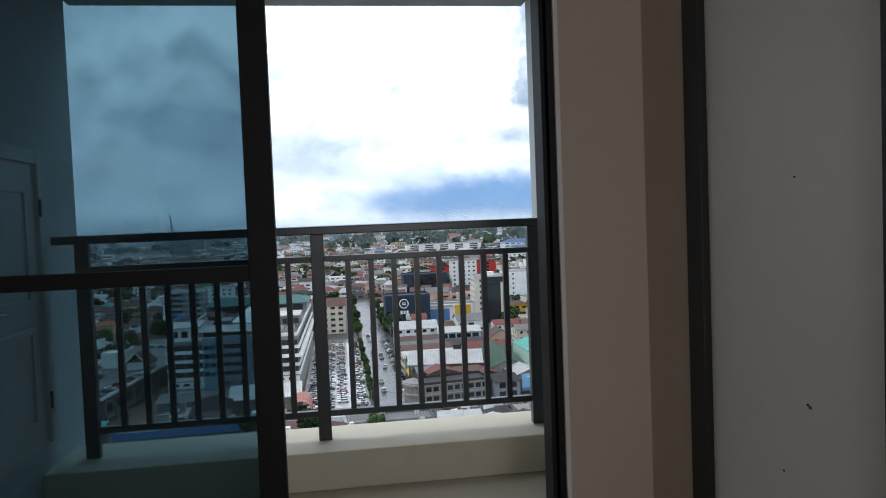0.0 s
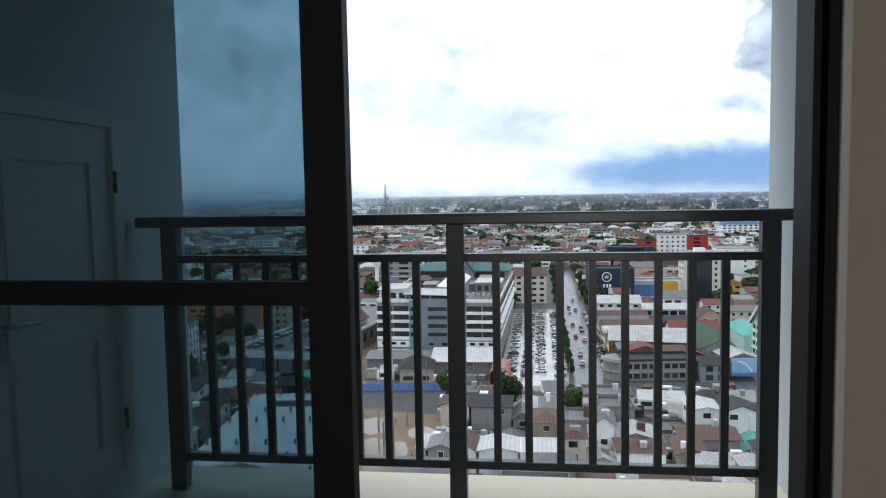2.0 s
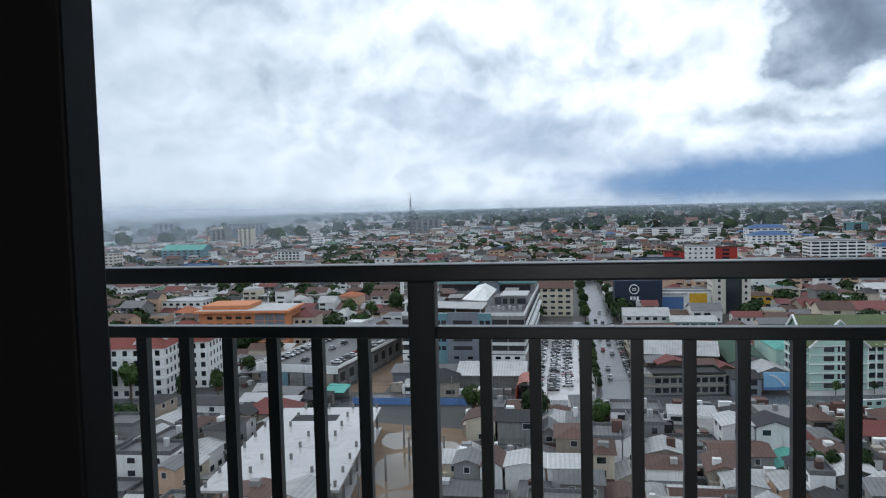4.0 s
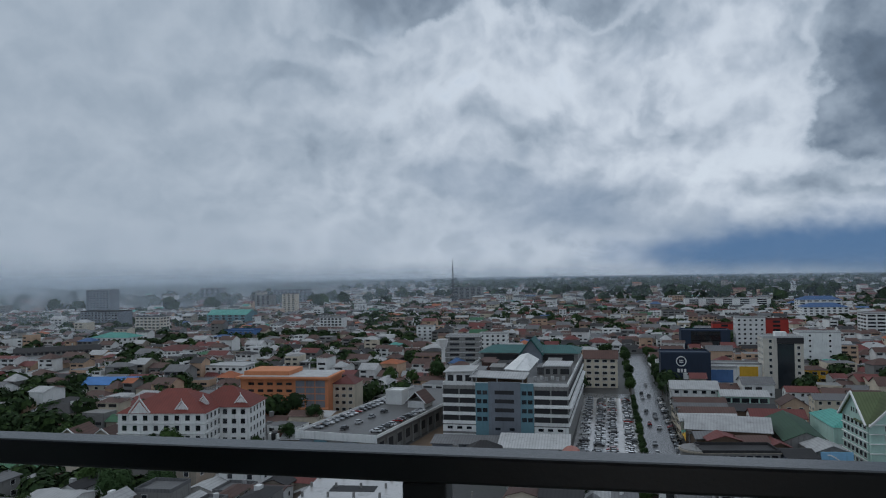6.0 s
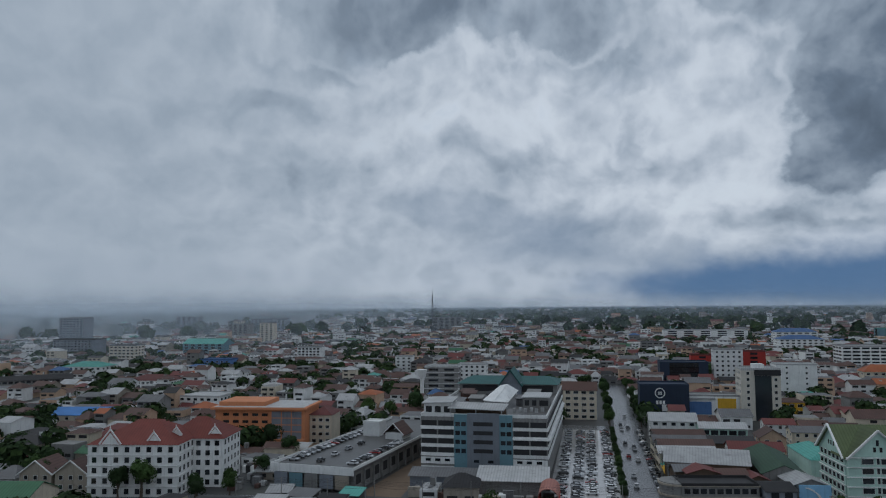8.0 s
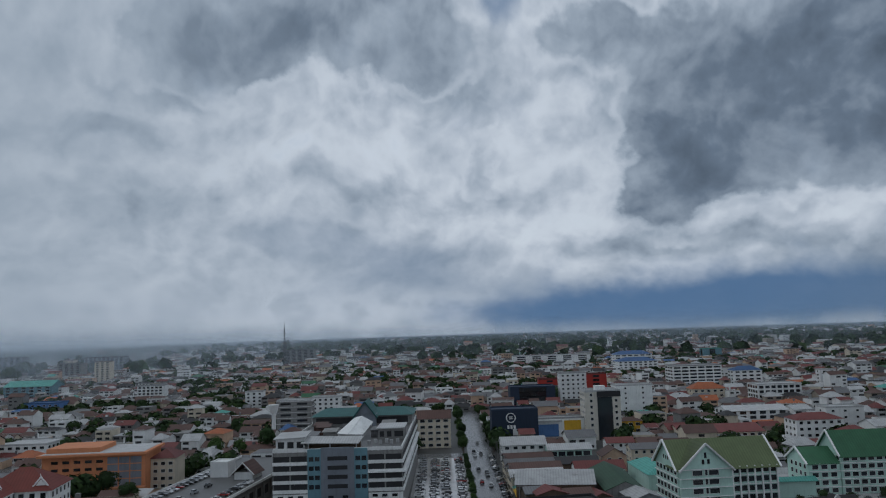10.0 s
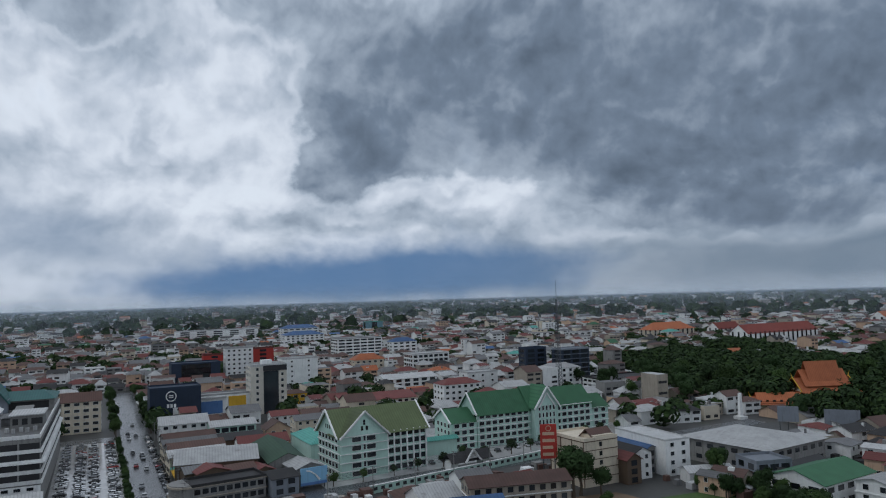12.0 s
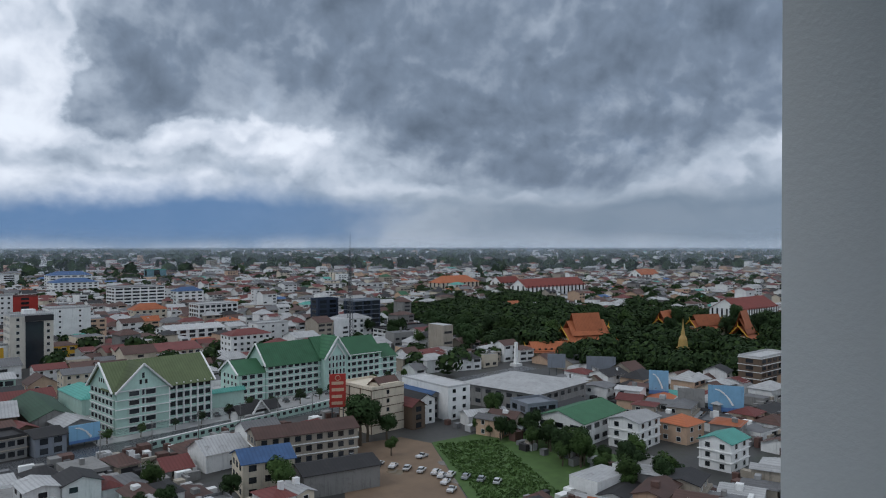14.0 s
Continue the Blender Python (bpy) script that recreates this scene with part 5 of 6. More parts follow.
temple(384, 306, 32, 17, -20, "temple hall with tiered orange roofs among trees", 3, 6.5, 8.5)
temple(341, 301, 24, 10, -32, "low temple hall with orange tiled roofs", 2, 3.5, 3.2)
temple(485, 312, 22, 12, 10, "small temple hall with orange tiered roof", 2, 6, 8)
temple(503, 290, 26, 11, -20, "temple hall with orange tiled roofs among trees", 2, 6.5, 6)
temple(474, 246, 18, 12, 8, "ornate temple pavilion with tiered orange roof", 3, 6, 9)
st = thing("golden_stupa", 393, 241, GROUND, label="slender golden stupa above the park trees", category="stupa")
prof = [(0, 5.0), (3, 5.0), (3.2, 4.0), (6, 3.8), (6.2, 3.0), (9, 2.6), (11, 2.4), (13, 1.3), (15, 1.0), (18, 0.5), (23, 0.08)]
for (z0, r0), (z1, r1) in zip(prof, prof[1:]):
    part("tier", Mesh().tube([(0, 0, z0), (0, 0, z1 + 0.01)], r0, r1, 10), material("old_gold", (0.42, 0.27, 0.08), 0.5, 0.6, 0.25, stain=0.3) if z0 == 0 else bpy.data.materials["old_gold"], st)
ob2 = thing("white_obelisk", 297, 284, GROUND, label="plain white obelisk at the park's edge", category="monument")
part("shaft", Mesh().tube([(0, 0, 1.5), (0, 0, 13)], 1.4, 0.9, 4), W_WHITE, ob2)
part("base", Mesh().box(-2.4, 2.4, -2.4, 2.4, -0.2, 1.5), W_WHITE, ob2)
wtk = thing("water_tower", -104, 470, GROUND, label="slim white water tower over the trees", category="water tower")
part("shaft", Mesh().tube([(0, 0, 0), (0, 0, 20)], 1.5, 1.2, 8), W_WHITE, wtk)
part("tank", Mesh().tube([(0, 0, 20), (0, 0, 22), (0, 0, 25)], 2.0, 3.2, 10), W_WHITE, wtk)


# street poles with cables
def utility_pole(x, y, span, turn, label="grey concrete street pole with crossarms and cables"):
    b = thing("utility_pole", x, y, GROUND, turn, label=label, category="utility pole", group="street poles")
    part("pole", Mesh().tube([(0, 0, -0.3), (0, 0, 9.5)], 0.18, 0.12, 7), W_GREY, b)
    for z in (8.2, 9.1):
        part("crossarm", Mesh().box(-0.06, 0.06, -1.1, 1.1, z, z + 0.14), W_GREY, b)
    for yy, z in ((-1.0, 9.25), (1.0, 9.25), (-1.0, 8.35), (1.0, 8.35), (0, 7.2)):
        sag = [(span * k / 6, yy, z - 0.9 * (1 - (k / 3 - 1) ** 2)) for k in range(7)]
        part("cable", Mesh().tube(sag, 0.035, 0.035, 3), M_BLACK, b)


for i in range(9):
    utility_pole(-118 + i * 16, 240.5 + i * 0.84, 16, 3)
for i in range(8):
    utility_pole(70 + i * 17, 243 + i * 3.4, 17.3, 11.5)
for i in range(7):
    utility_pole(27.6, 262 + i * 22, 22, 90)
# mid-distance buildings, one by one
building("tower_block", -751, 1002, 39.5, 24.3, 14, 3.51, W_SLATE, "flat", "tall grey concrete tower block veiled in mist", "building",
         roof_mat=R_GREY, rise=1, bay=5, win=(3.2, 1.4), kind='dark', faces='f')
building("tower_block", -651, 876, 56.1, 30.0, 7, 3.36, W_SLATE, "flat", "wide grey hotel block with rows of windows in mist", "building",
         roof_mat=R_DARK, rise=1, bay=5, win=(3.0, 1.6), faces='f')
building("apartment_building", -497, 747, 30.7, 18.5, 7, 3.37, W_CREAM, "flat", "cream apartment block with stacked balconies", "building",
         roof_mat=R_GREY, rise=1, bay=4.5, win=(3, 1.5), faces='fr', ledge=W_WHITE)
building("hall", -484, 904, 56.4, 30.0, 5, 3.50, W_TEAL, "gable", "blue-green market hall with a teal metal roof", "building",
         roof_mat=R_TEAL, rise=6, bay=9, win=(5, 2), faces='f')
building("school_building", -458, 632, 40.0, 24.5, 3, 3.86, W_WHITE, "hip", "pale school building with a green-grey hipped roof", "building",
         roof_mat=R_TEAL, rise=4, bay=5, win=(2.4, 1.6), faces='fr')
building("school_building", -342, 554, 38.5, 23.0, 2, 4.06, W_WHITE, "hip", "long white school building with a maroon roof", "building",
         roof_mat=R_RED, rise=4, bay=4, win=(2.6, 1.4), faces='fr')
building("office_block", -249, 453, 42.2, 24.9, 3, 3.13, W_WHITE, "flat", "low white office block with stepped flat roofs", "building",
         roof_mat=R_PALE, rise=1, bay=4.5, win=(2.4, 1.5), faces='fr')
building("office_block", -372, 717, 32.8, 19.2, 3, 3.85, W_BLUE, "flat", "bright blue painted low office block", "building",
         roof_mat=R_BLUE, rise=1, bay=5, win=(2.4, 1.4), faces='f')
building("tower_block", -719, 1630, 83.7, 30.0, 10, 3.25, W_SLATE, "flat", "dark hotel tower under construction with a crane", "building",
         roof_mat=R_DARK, rise=1, bay=9, win=(5, 2), kind='dark', faces='f')
building("tower_block", -644, 1325, 40.6, 23.6, 9, 3.32, W_GREY, "flat", "grey tower block fading into the mist", "building",
         roof_mat=R_GREY, rise=1, bay=9, win=(5, 2), kind='dark', faces='f')
building("tower_block", -969, 1713, 57.7, 30.0, 11, 3.32, W_SLATE, "flat", "pale slab tower nearly lost in the mist", "building",
         roof_mat=R_GREY, rise=1, bay=12, win=(7, 2.4), kind='dark', faces='f')
building("apartment_building", -536, 1207, 25.0, 14.4, 10, 3.48, W_CREAM, "flat", "tall cream and brown apartment block", "building",
         roof_mat=R_RUST, rise=1, bay=7, win=(4, 2), faces='f')
building("office_block", -332, 1792, 70.3, 30.0, 9, 3.47, W_GREY, "flat", "wide grey office block near the tall mast", "building",
         roof_mat=R_GREY, rise=1, bay=12, win=(8, 2), kind='dark', faces='f')
building("office_block", -305, 803, 27.0, 15.4, 6, 3.16, W_WHITE, "flat", "white corner office with a black glass front", "building",
         roof_mat=R_PALE, rise=1, bay=4, win=(2.6, 1.8), kind='dark', faces='f')
building("apartment_building", -173, 705, 16.6, 10.0, 5, 3.24, W_WHITE, "flat", "slim white apartment block", "building",
         roof_mat=R_PALE, rise=1, bay=4, win=(2, 1.5), faces='f')
building("apartment_building", -96, 499, 22.5, 12.5, 7, 3.54, W_GREY, "flat", "banded grey and white apartment block with long balconies", "building",
         roof_mat=R_PALE, rise=1, bay=8, win=(6.5, 1.3), kind='dark', faces='fr', ledge=W_WHITE)
building("apartment_building", -89, 588, 22.0, 12.2, 6, 3.15, W_WHITE, "flat", "white apartment block with a stepped roof", "building",
         roof_mat=R_PALE, rise=1, bay=3.6, win=(1.8, 1.5), faces='fr')
building("shop_building", -5, 446, 18.9, 10.4, 5, 3.42, W_CREAM, "gable", "old cream shop building with a rusty red roof", "building",
         roof_mat=R_RUST, rise=4, bay=4, win=(2.6, 1.5), faces='fr')
building("shopping_hall", 185, 1277, 128.8, 30.0, 6, 3.14, W_WHITE, "flat", "long white windowless shopping hall", "building",
         roof_mat=R_PALE, rise=1, bay=24, win=(14, 2), faces='f')
building("office_block", 79, 972, 29.2, 16.1, 5, 3.19, W_GREY, "flat", "grey office block with long window bands", "building",
         roof_mat=R_GREY, rise=1, bay=7, win=(5.4, 1.4), kind='dark', faces='fr')
building("office_block", 266, 1037, 54.5, 30.0, 5, 3.39, W_WHITE, "hip", "white office block with a blue roof", "building",
         roof_mat=R_BLUE, rise=5, bay=6, win=(3.4, 1.6), faces='fl')
building("office_block", 74, 629, 36.7, 20.3, 5, 3.71, W_NAVY, "flat", "dark navy glass-clad office block", "building",
         roof_mat=W_NAVY, rise=1, bay=30, win=(22, 4), kind='dark', faces='f')
building("tower_block", 108, 629, 21.9, 12.1, 8, 3.56, W_WHITE, "flat", "white tower block with small windows", "building",
         roof_mat=R_PALE, rise=1, bay=3.6, win=(1.6, 1.4), faces='fl')
building("office_block", 108, 765, 21.5, 11.9, 4, 3.63, W_RED, "flat", "dark red painted building behind the white tower", "building",
         roof_mat=R_RED, rise=1, bay=12, win=(6, 2), kind='dark', faces='f')
building("office_block", 144, 712, 19.7, 10.9, 6, 3.63, W_RED, "flat", "dark red painted building behind the white tower", "building",
         roof_mat=R_RED, rise=1, bay=12, win=(6, 2), kind='dark', faces='f')
building("tower_block", 135, 540, 25.5, 14.2, 7, 3.47, W_WHITE, "flat", "plain white block with a nearly blind wall", "building",
         roof_mat=R_PALE, rise=1, bay=10, win=(1.2, 1.2), faces='f')
building("house", 116, 476, 14.5, 10.0, 2, 3.90, W_YELLOW, "hip", "yellow plastered house with balconies", "building",
         roof_mat=R_RUST, rise=2, bay=4, win=(2.6, 1.6), faces='fl')
building("office_block", 258, 776, 49.5, 26.0, 7, 3.30, W_WHITE, "flat", "white stepped office block with glass bands", "building",
         roof_mat=R_PALE, rise=1, bay=8, win=(6.6, 1.6), kind='dark', faces='fl')
building("office_block", 306, 764, 28.6, 16.3, 5, 3.50, W_WHITE, "hip", "white office block with a dark blue roof", "building",
         roof_mat=R_BLUE, rise=4, bay=6, win=(4, 1.6), faces='fl')
building("office_block", 259, 591, 33.7, 19.3, 5, 3.50, W_WHITE, "flat", "white arcaded office block with deep dark bays", "building",
         roof_mat=R_PALE, rise=1, bay=4.2, win=(3.2, 2.0), kind='dark', faces='fl', ledge=W_WHITE)
building("villa", 223, 642, 27.6, 15.6, 3, 3.79, W_CREAM, "hip", "cream villa with an orange hipped roof", "building",
         roof_mat=R_TERRA, rise=5, bay=5, win=(2.4, 1.6), faces='fl')
building("shop_building", 205, 506, 39.7, 22.7, 3, 2.95, W_WHITE, "gable", "long white shop hall with a pale metal roof", "building",
         roof_mat=R_PALE, rise=2.5, bay=6, win=(4, 2), faces='fl')
building("office_block", 202, 415, 25.4, 14.6, 4, 3.34, W_WHITE, "hip", "white office block with a maroon hipped roof", "building",
         roof_mat=R_RED, rise=3, bay=3.6, win=(1.8, 1.4), faces='fl')
building("office_block", 235, 450, 22.4, 12.9, 4, 3.70, W_WHITE, "flat", "plain white block with few windows", "building",
         roof_mat=R_PALE, rise=1, bay=6, win=(1.6, 1.2), faces='fl')
building("shop_building", 154, 433, 45.9, 26.0, 2, 3.32, W_CREAM, "gable", "long shophouse row with a faded maroon roof", "building",
         roof_mat=R_RED, rise=3, bay=4, win=(2.4, 1.4), faces='fl')
building("apartment_building", 378, 744, 15.9, 9.1, 5, 3.29, W_WHITE, "flat", "white apartment block between low roofs", "building",
         roof_mat=R_PALE, rise=1, bay=5, win=(2.4, 1.6), faces='fl')
building("apartment_building", 664, 1034, 24.6, 14.2, 6, 3.20, W_CREAM, "flat", "cream apartment block among trees", "building",
         roof_mat=R_PALE, rise=1, bay=8, win=(4, 2), faces='fl')
building("school_building", 574, 814, 29.8, 17.1, 4, 3.16, W_WHITE, "flat", "white school block among low houses", "building",
         roof_mat=R_PALE, rise=1, bay=8, win=(5, 2), faces='fl')
building("school_building", 543, 856, 30.0, 17.3, 4, 3.01, W_WHITE, "flat", "long white school block among trees", "building",
         roof_mat=R_PALE, rise=1, bay=8, win=(5, 2), faces='fl')
building("office_block", 478, 1338, 32.5, 18.4, 6, 3.15, W_TEAL, "flat", "blue-green glass office block far off", "building",
         roof_mat=R_TEAL, rise=1, bay=16, win=(10, 3), kind='dark', faces='fl')
building("office_block", 287, 1141, 55.9, 26.0, 6, 3.67, W_WHITE, "hip", "white office block with blue roof and glass bands", "building",
         roof_mat=R_BLUE, rise=5, bay=9, win=(6, 1.6), faces='fl')
building("office_block", 295, 445, 27.5, 15.8, 4, 3.56, W_WHITE, "hip", "white corner office with arched windows", "building",
         roof_mat=R_PALE, rise=3, bay=4.5, win=(2.0, 1.8), faces='fl', ledge=W_WHITE)
building("office_block", 302, 489, 18.1, 10.4, 7, 3.53, W_NAVY, "flat", "dark glass office block behind the mast", "building",
         roof_mat=W_NAVY, rise=1, bay=7, win=(5.8, 2.2), kind='dark', faces='fl')
building("office_block", 324, 471, 24.1, 13.8, 7, 3.41, W_NAVY, "flat", "dark glass office block with a rounded front", "building",
         roof_mat=W_SLATE, rise=1, bay=7, win=(5.8, 2.2), kind='dark', faces='fl', ledge=W_SLATE)
building("office_block", 320, 405, 46.8, 26.0, 3, 3.06, W_WHITE, "flat", "long white office range with window bands", "building",
         roof_mat=R_DARK, rise=1, bay=5, win=(3.6, 1.3), kind='dark', faces='fl', ledge=W_WHITE)
building("apartment_building", 339, 166, 27.1, 10.6, 5, 3.11, W_BROWN, "flat", "brown brick apartment block with white balconies", "building",
         roof_mat=R_PALE, rise=1, bay=5, win=(3.4, 1.6), kind='dark', faces='fl', ledge=W_WHITE)
building("ministry_building", 585, 303, 63.1, 25.4, 4, 3.75, W_WHITE, "gable", "white ministry building with a red tiled roof and gables", "building",
         roof_mat=R_MAROON, rise=8, bay=4, win=(1.4, 4.5), kind='dark', faces='fl')
building("palace_building", 695, 610, 108.2, 26.0, 4, 3.76, W_WHITE, "gable", "long white palace with red tiled roofs", "building",
         roof_mat=R_MAROON, rise=9, bay=7, win=(2.4, 6), kind='dark', faces='fl')
building("palace_building", 743, 731, 38.7, 21.0, 4, 3.11, W_WHITE, "gable", "white palace wing with a red tiled roof", "building",
         roof_mat=R_MAROON, rise=8, bay=7, win=(2.4, 5), kind='dark', faces='fl')
building("palace_building", 675, 762, 68.7, 26.0, 4, 3.42, W_CREAM, "hip", "low hall with orange-red tiled roofs", "building",
         roof_mat=R_TERRA, rise=9, bay=7, win=(3, 4), faces='fl')
building("palace_building", 1121, 764, 54.6, 26.0, 3, 3.93, W_WHITE, "gable", "far white hall with an orange-red roof", "building",
         roof_mat=R_TERRA, rise=9, bay=10, win=(4, 5), faces='fl')


# ---------------------------------------------------------------- the rest of the low city
rng = random.Random(11)


PARK_EDGE = ((345, 420), (322, 330), (312, 222), (350, 160), (520, 150), (620, 270), (560, 400), (520, 460), (510, 600))


def PARK(x, y):
    """Whether a point lies within the park's outline."""
    inside = False
    for (x0, y0), (x1, y1) in zip(PARK_EDGE, PARK_EDGE[1:] + PARK_EDGE[:1]):
        if (y0 > y) != (y1 > y) and x < x0 + (y - y0) * (x1 - x0) / (y1 - y0):
            inside = not inside
    return inside


KEEP = [(80, 258, 232, 314), (-66, 270, -10, 402), (-13, 258, 28, 620), (-118, 226, -62, 380), (-212, 210, -132, 285), (-180, 333, -120, 366), (-310, 386, -264, 410),
        (104, 130, 178, 210), (146, 210, 196, 244), (196, 180, 254, 240), (186, 106, 236, 182), (26, 254, 80, 402), (76, 304, 128, 410),
        (-84, 146, -30, 240), (29, 440, 104, 470), (-260, 236, 28, 258), (26, 248, 300, 280), (86, 176, 136, 214), (-300, 408, 14, 420),
        (288, 395, 340, 495), (33, 366, 110, 410), (13, 247, 26, 620)]
TAKEN = [(o.location.x, o.location.y) for o in scene.objects if o.parent is None and o.get("category") == "building"]


def free(x, y, m=4.0):
    if PARK(x, y):
        return False
    for x0, y0, x1, y1 in KEEP:
        if x0 - m < x < x1 + m and y0 - m < y < y1 + m:
            return False
    return all(abs(x - a) > 11 or abs(y - b) > 10 for a, b in TAKEN)


WALLS = [W_WHITE, W_WHITE, W_WHITE, W_WHITE, W_CREAM, W_GREY, W_GREY, W_BEIGE, W_PEACH, W_WHITE]
ROOFS = [R_RUST, R_RUST, R_RUST, R_RED, R_RED, R_GREY, R_GREY, R_GREY, R_PALE, R_PALE, R_PALE, R_DARK, R_DARK, R_DARK, R_RUST, R_TERRA, R_TEAL, R_PALE, R_GREY]
WALL_WORD = {W_WHITE: "white", W_CREAM: "cream", W_GREY: "grey", W_BEIGE: "beige", W_PEACH: "peach"}
ROOF_WORD = {R_RUST: "rusty brown", R_RED: "dark red", R_GREY: "grey metal", R_PALE: "pale metal", R_DARK: "charcoal", R_TERRA: "orange", R_TEAL: "teal", R_GREEN: "green", R_BLUE: "blue"}


def house(x, y, w, d, floors, turn, r):
    wall, roof = r.choice(WALLS), r.choice([R_PALE, R_PALE, R_PALE, R_RUST, R_RUST, R_GREY, R_DARK] if y < 205 and x < 45 else ROOFS)
    shape = r.choice(["gable", "gable", "gable", "hip", "flat"])
    along = "y" if d > w else "x"
    word = "flat concrete roof" if shape == "flat" else ROOF_WORD[roof] + (" gabled roof" if shape == "gable" else " hipped roof")
    storey = {1: "one", 2: "two", 3: "three", 4: "four"}[floors]
    b = building("house", x, y, w, d, floors, 3.1, wall, shape, f"{WALL_WORD[wall]} {storey}-storey house with a {word}", "house", turn, R_GREY if shape == "flat" else roof,
                 r.uniform(0.7, 1.8), along, r.uniform(3.4, 4.6), (r.choice([1.2, 1.6, 2.0]), 1.4), r.choice(["frame", "frame", "dark"]), "fl" if x > 20 else "fr", "houses of the low city", skip=0.42)
    if shape == "flat" and r.random() < 0.6:
        part("roof_tank", Mesh().tube([(w * 0.2, d * 0.2, floors * 3.1), (w * 0.2, d * 0.2, floors * 3.1 + 2.0)], 0.8, 0.8, 8), R_PALE, b)
    if r.random() < 0.5:
        part("lean_to", Mesh().slab([(-w / 2, -d / 2 - 2.4, 2.7), (w / 2, -d / 2 - 2.4, 2.7), (w / 2, -d / 2, 3.4), (-w / 2, -d / 2, 3.4)], 0.1), r.choice([R_PALE, R_RUST, R_GREY]), b)
    if r.random() < 0.45:
        u, v = r.uniform(-w * 0.35, w * 0.2), r.uniform(-d * 0.35, d * 0.1)
        part("roof_box", Mesh().box(u, u + r.uniform(1.0, 2.6), v, v + r.uniform(1.0, 2.4), floors * 3.1, floors * 3.1 + r.uniform(1.6, 3.0)), r.choice([R_PALE, W_GREY, R_RUST, W_WHITE]), b)
    if r.random() < 0.35:
        part("balcony", Mesh().box(-w / 2, w / 2, -d / 2 - 1.2, -d / 2, 3.0, 3.9), wall, b)
    return b


CELLS = set()


def claim(x, y, w, d):
    CELLS.update((int((x + i * 2) // 4), int((y + j * 2) // 4)) for i in range(-int(w / 4), int(w / 4) + 1) for j in range(-int(d / 4), int(d / 4) + 1))


count = 0
y = 96.0
while y < 400:
    row = rng.uniform(9, 12.5)
    x = -0.62 * y - 75
    while x < 0.95 * y + 120:
        w = rng.choice([5, 6, 7, 8, 9, 11, 14])
        cx, cy = x + w / 2, y + rng.uniform(-0.6, 0.6)
        if free(cx, cy) and count < 300 and math.hypot(cx, cy) < 335:
            d = row * rng.uniform(0.84, 0.99)
            house(cx, cy, w * 0.98, d, rng.choice([1, 1, 2, 2, 2, 3, 3] if cx < 70 or cy > 290 else [1, 1, 2, 2]), rng.uniform(-3, 3) + (18 if cx > 100 and cy < 240 else 0), rng)
            claim(cx, cy, w, d)
            count += 1
        x += w + rng.choice([0.1, 0.2, 0.3, 0.6, 2.5])
    y += row + rng.choice([0.2, 0.4, 0.8, 4.0])


# ---------------------------------------------------------------- trees
M_LEAF = material("dark_foliage", (0.027, 0.050, 0.017), 0.9, 0.6, 0.5, fine=2.5, per_object=0.7, spec=0.2)
M_LEAF2 = material("light_foliage", (0.043, 0.075, 0.021), 0.9, 0.6, 0.5, fine=2.5, per_object=0.6, spec=0.2)
M_BARK = material("bark", (0.09, 0.07, 0.05), 0.9, 1.0, 0.3)


def crown_mesh(r, size, puffs, leaves, leaf):
    """A crown: uneven puffs, each a shell of many small tilted leaf clumps."""
    m = Mesh()
    centres = []
    for i in range(puffs):
        a, u = r.uniform(0, 6.283), r.uniform(-0.35, 1.0)
        rad = size * r.uniform(0.25, 0.62) * math.sqrt(max(0.1, 1 - 0.55 * u * u))
        centres.append((rad * math.cos(a), rad * math.sin(a), size * 0.62 * u, size * r.uniform(0.30, 0.48)))
    for cx, cy, cz, cr in centres:
        for j in range(leaves):
            n = Vector((r.gauss(0, 1), r.gauss(0, 1), r.gauss(0.35, 1))).normalized()
            p = Vector((cx, cy, cz)) + n * cr * r.uniform(0.75, 1.1)
            u = n.orthogonal().normalized()
            u.rotate(Matrix.Rotation(r.uniform(0, 6.28), 3, n))
            v = n.cross(u)
            s = leaf * r.uniform(0.6, 1.3)
            tip = n * s * r.uniform(-0.1, 0.45)
            m.face([p - u * s, p - v * s * 0.7 + tip, p + u * s, p + v * s * 0.7 + tip])
    return m, centres


TREES = []
for k in range(6):
    r = random.Random(100 + k)
    size = 4.2
    m, centres = crown_mesh(r, size, 13 + k % 3, 150, 0.36)
    h = 5.2
    limbs = Mesh().tube([(0, 0, -0.3), (0.15, 0.1, h * 0.45), (0, 0, h)], 0.42, 0.22, 7)
    for cx, cy, cz, cr in centres[:6]:
        limbs.tube([(0, 0, h * 0.6), (cx * 0.4, cy * 0.4, h + cz * 0.3), (cx * 0.85, cy * 0.85, h + 1.2 + cz)], 0.20, 0.07, 5)
    m.v = [(x, y, z + h + 1.2) for x, y, z in m.v]
    TREES.append((m.data("crown", [M_LEAF if k % 3 else M_LEAF2]), limbs.data("trunk", [M_BARK])))


def tree(x, y, s, r, label="dark green broadleaf tree with an uneven crown", z=GROUND):
    crown, trunk = TREES[r.randrange(6)]
    t = thing("tree", x, y, z, r.uniform(0, 360), label=label, category="tree", group="city trees")
    t.scale = (s * r.uniform(0.9, 1.15), s * r.uniform(0.9, 1.15), s * r.uniform(0.85, 1.15))
    part("trunk", trunk, M_BARK, t)
    part("crown", crown, M_LEAF, t)


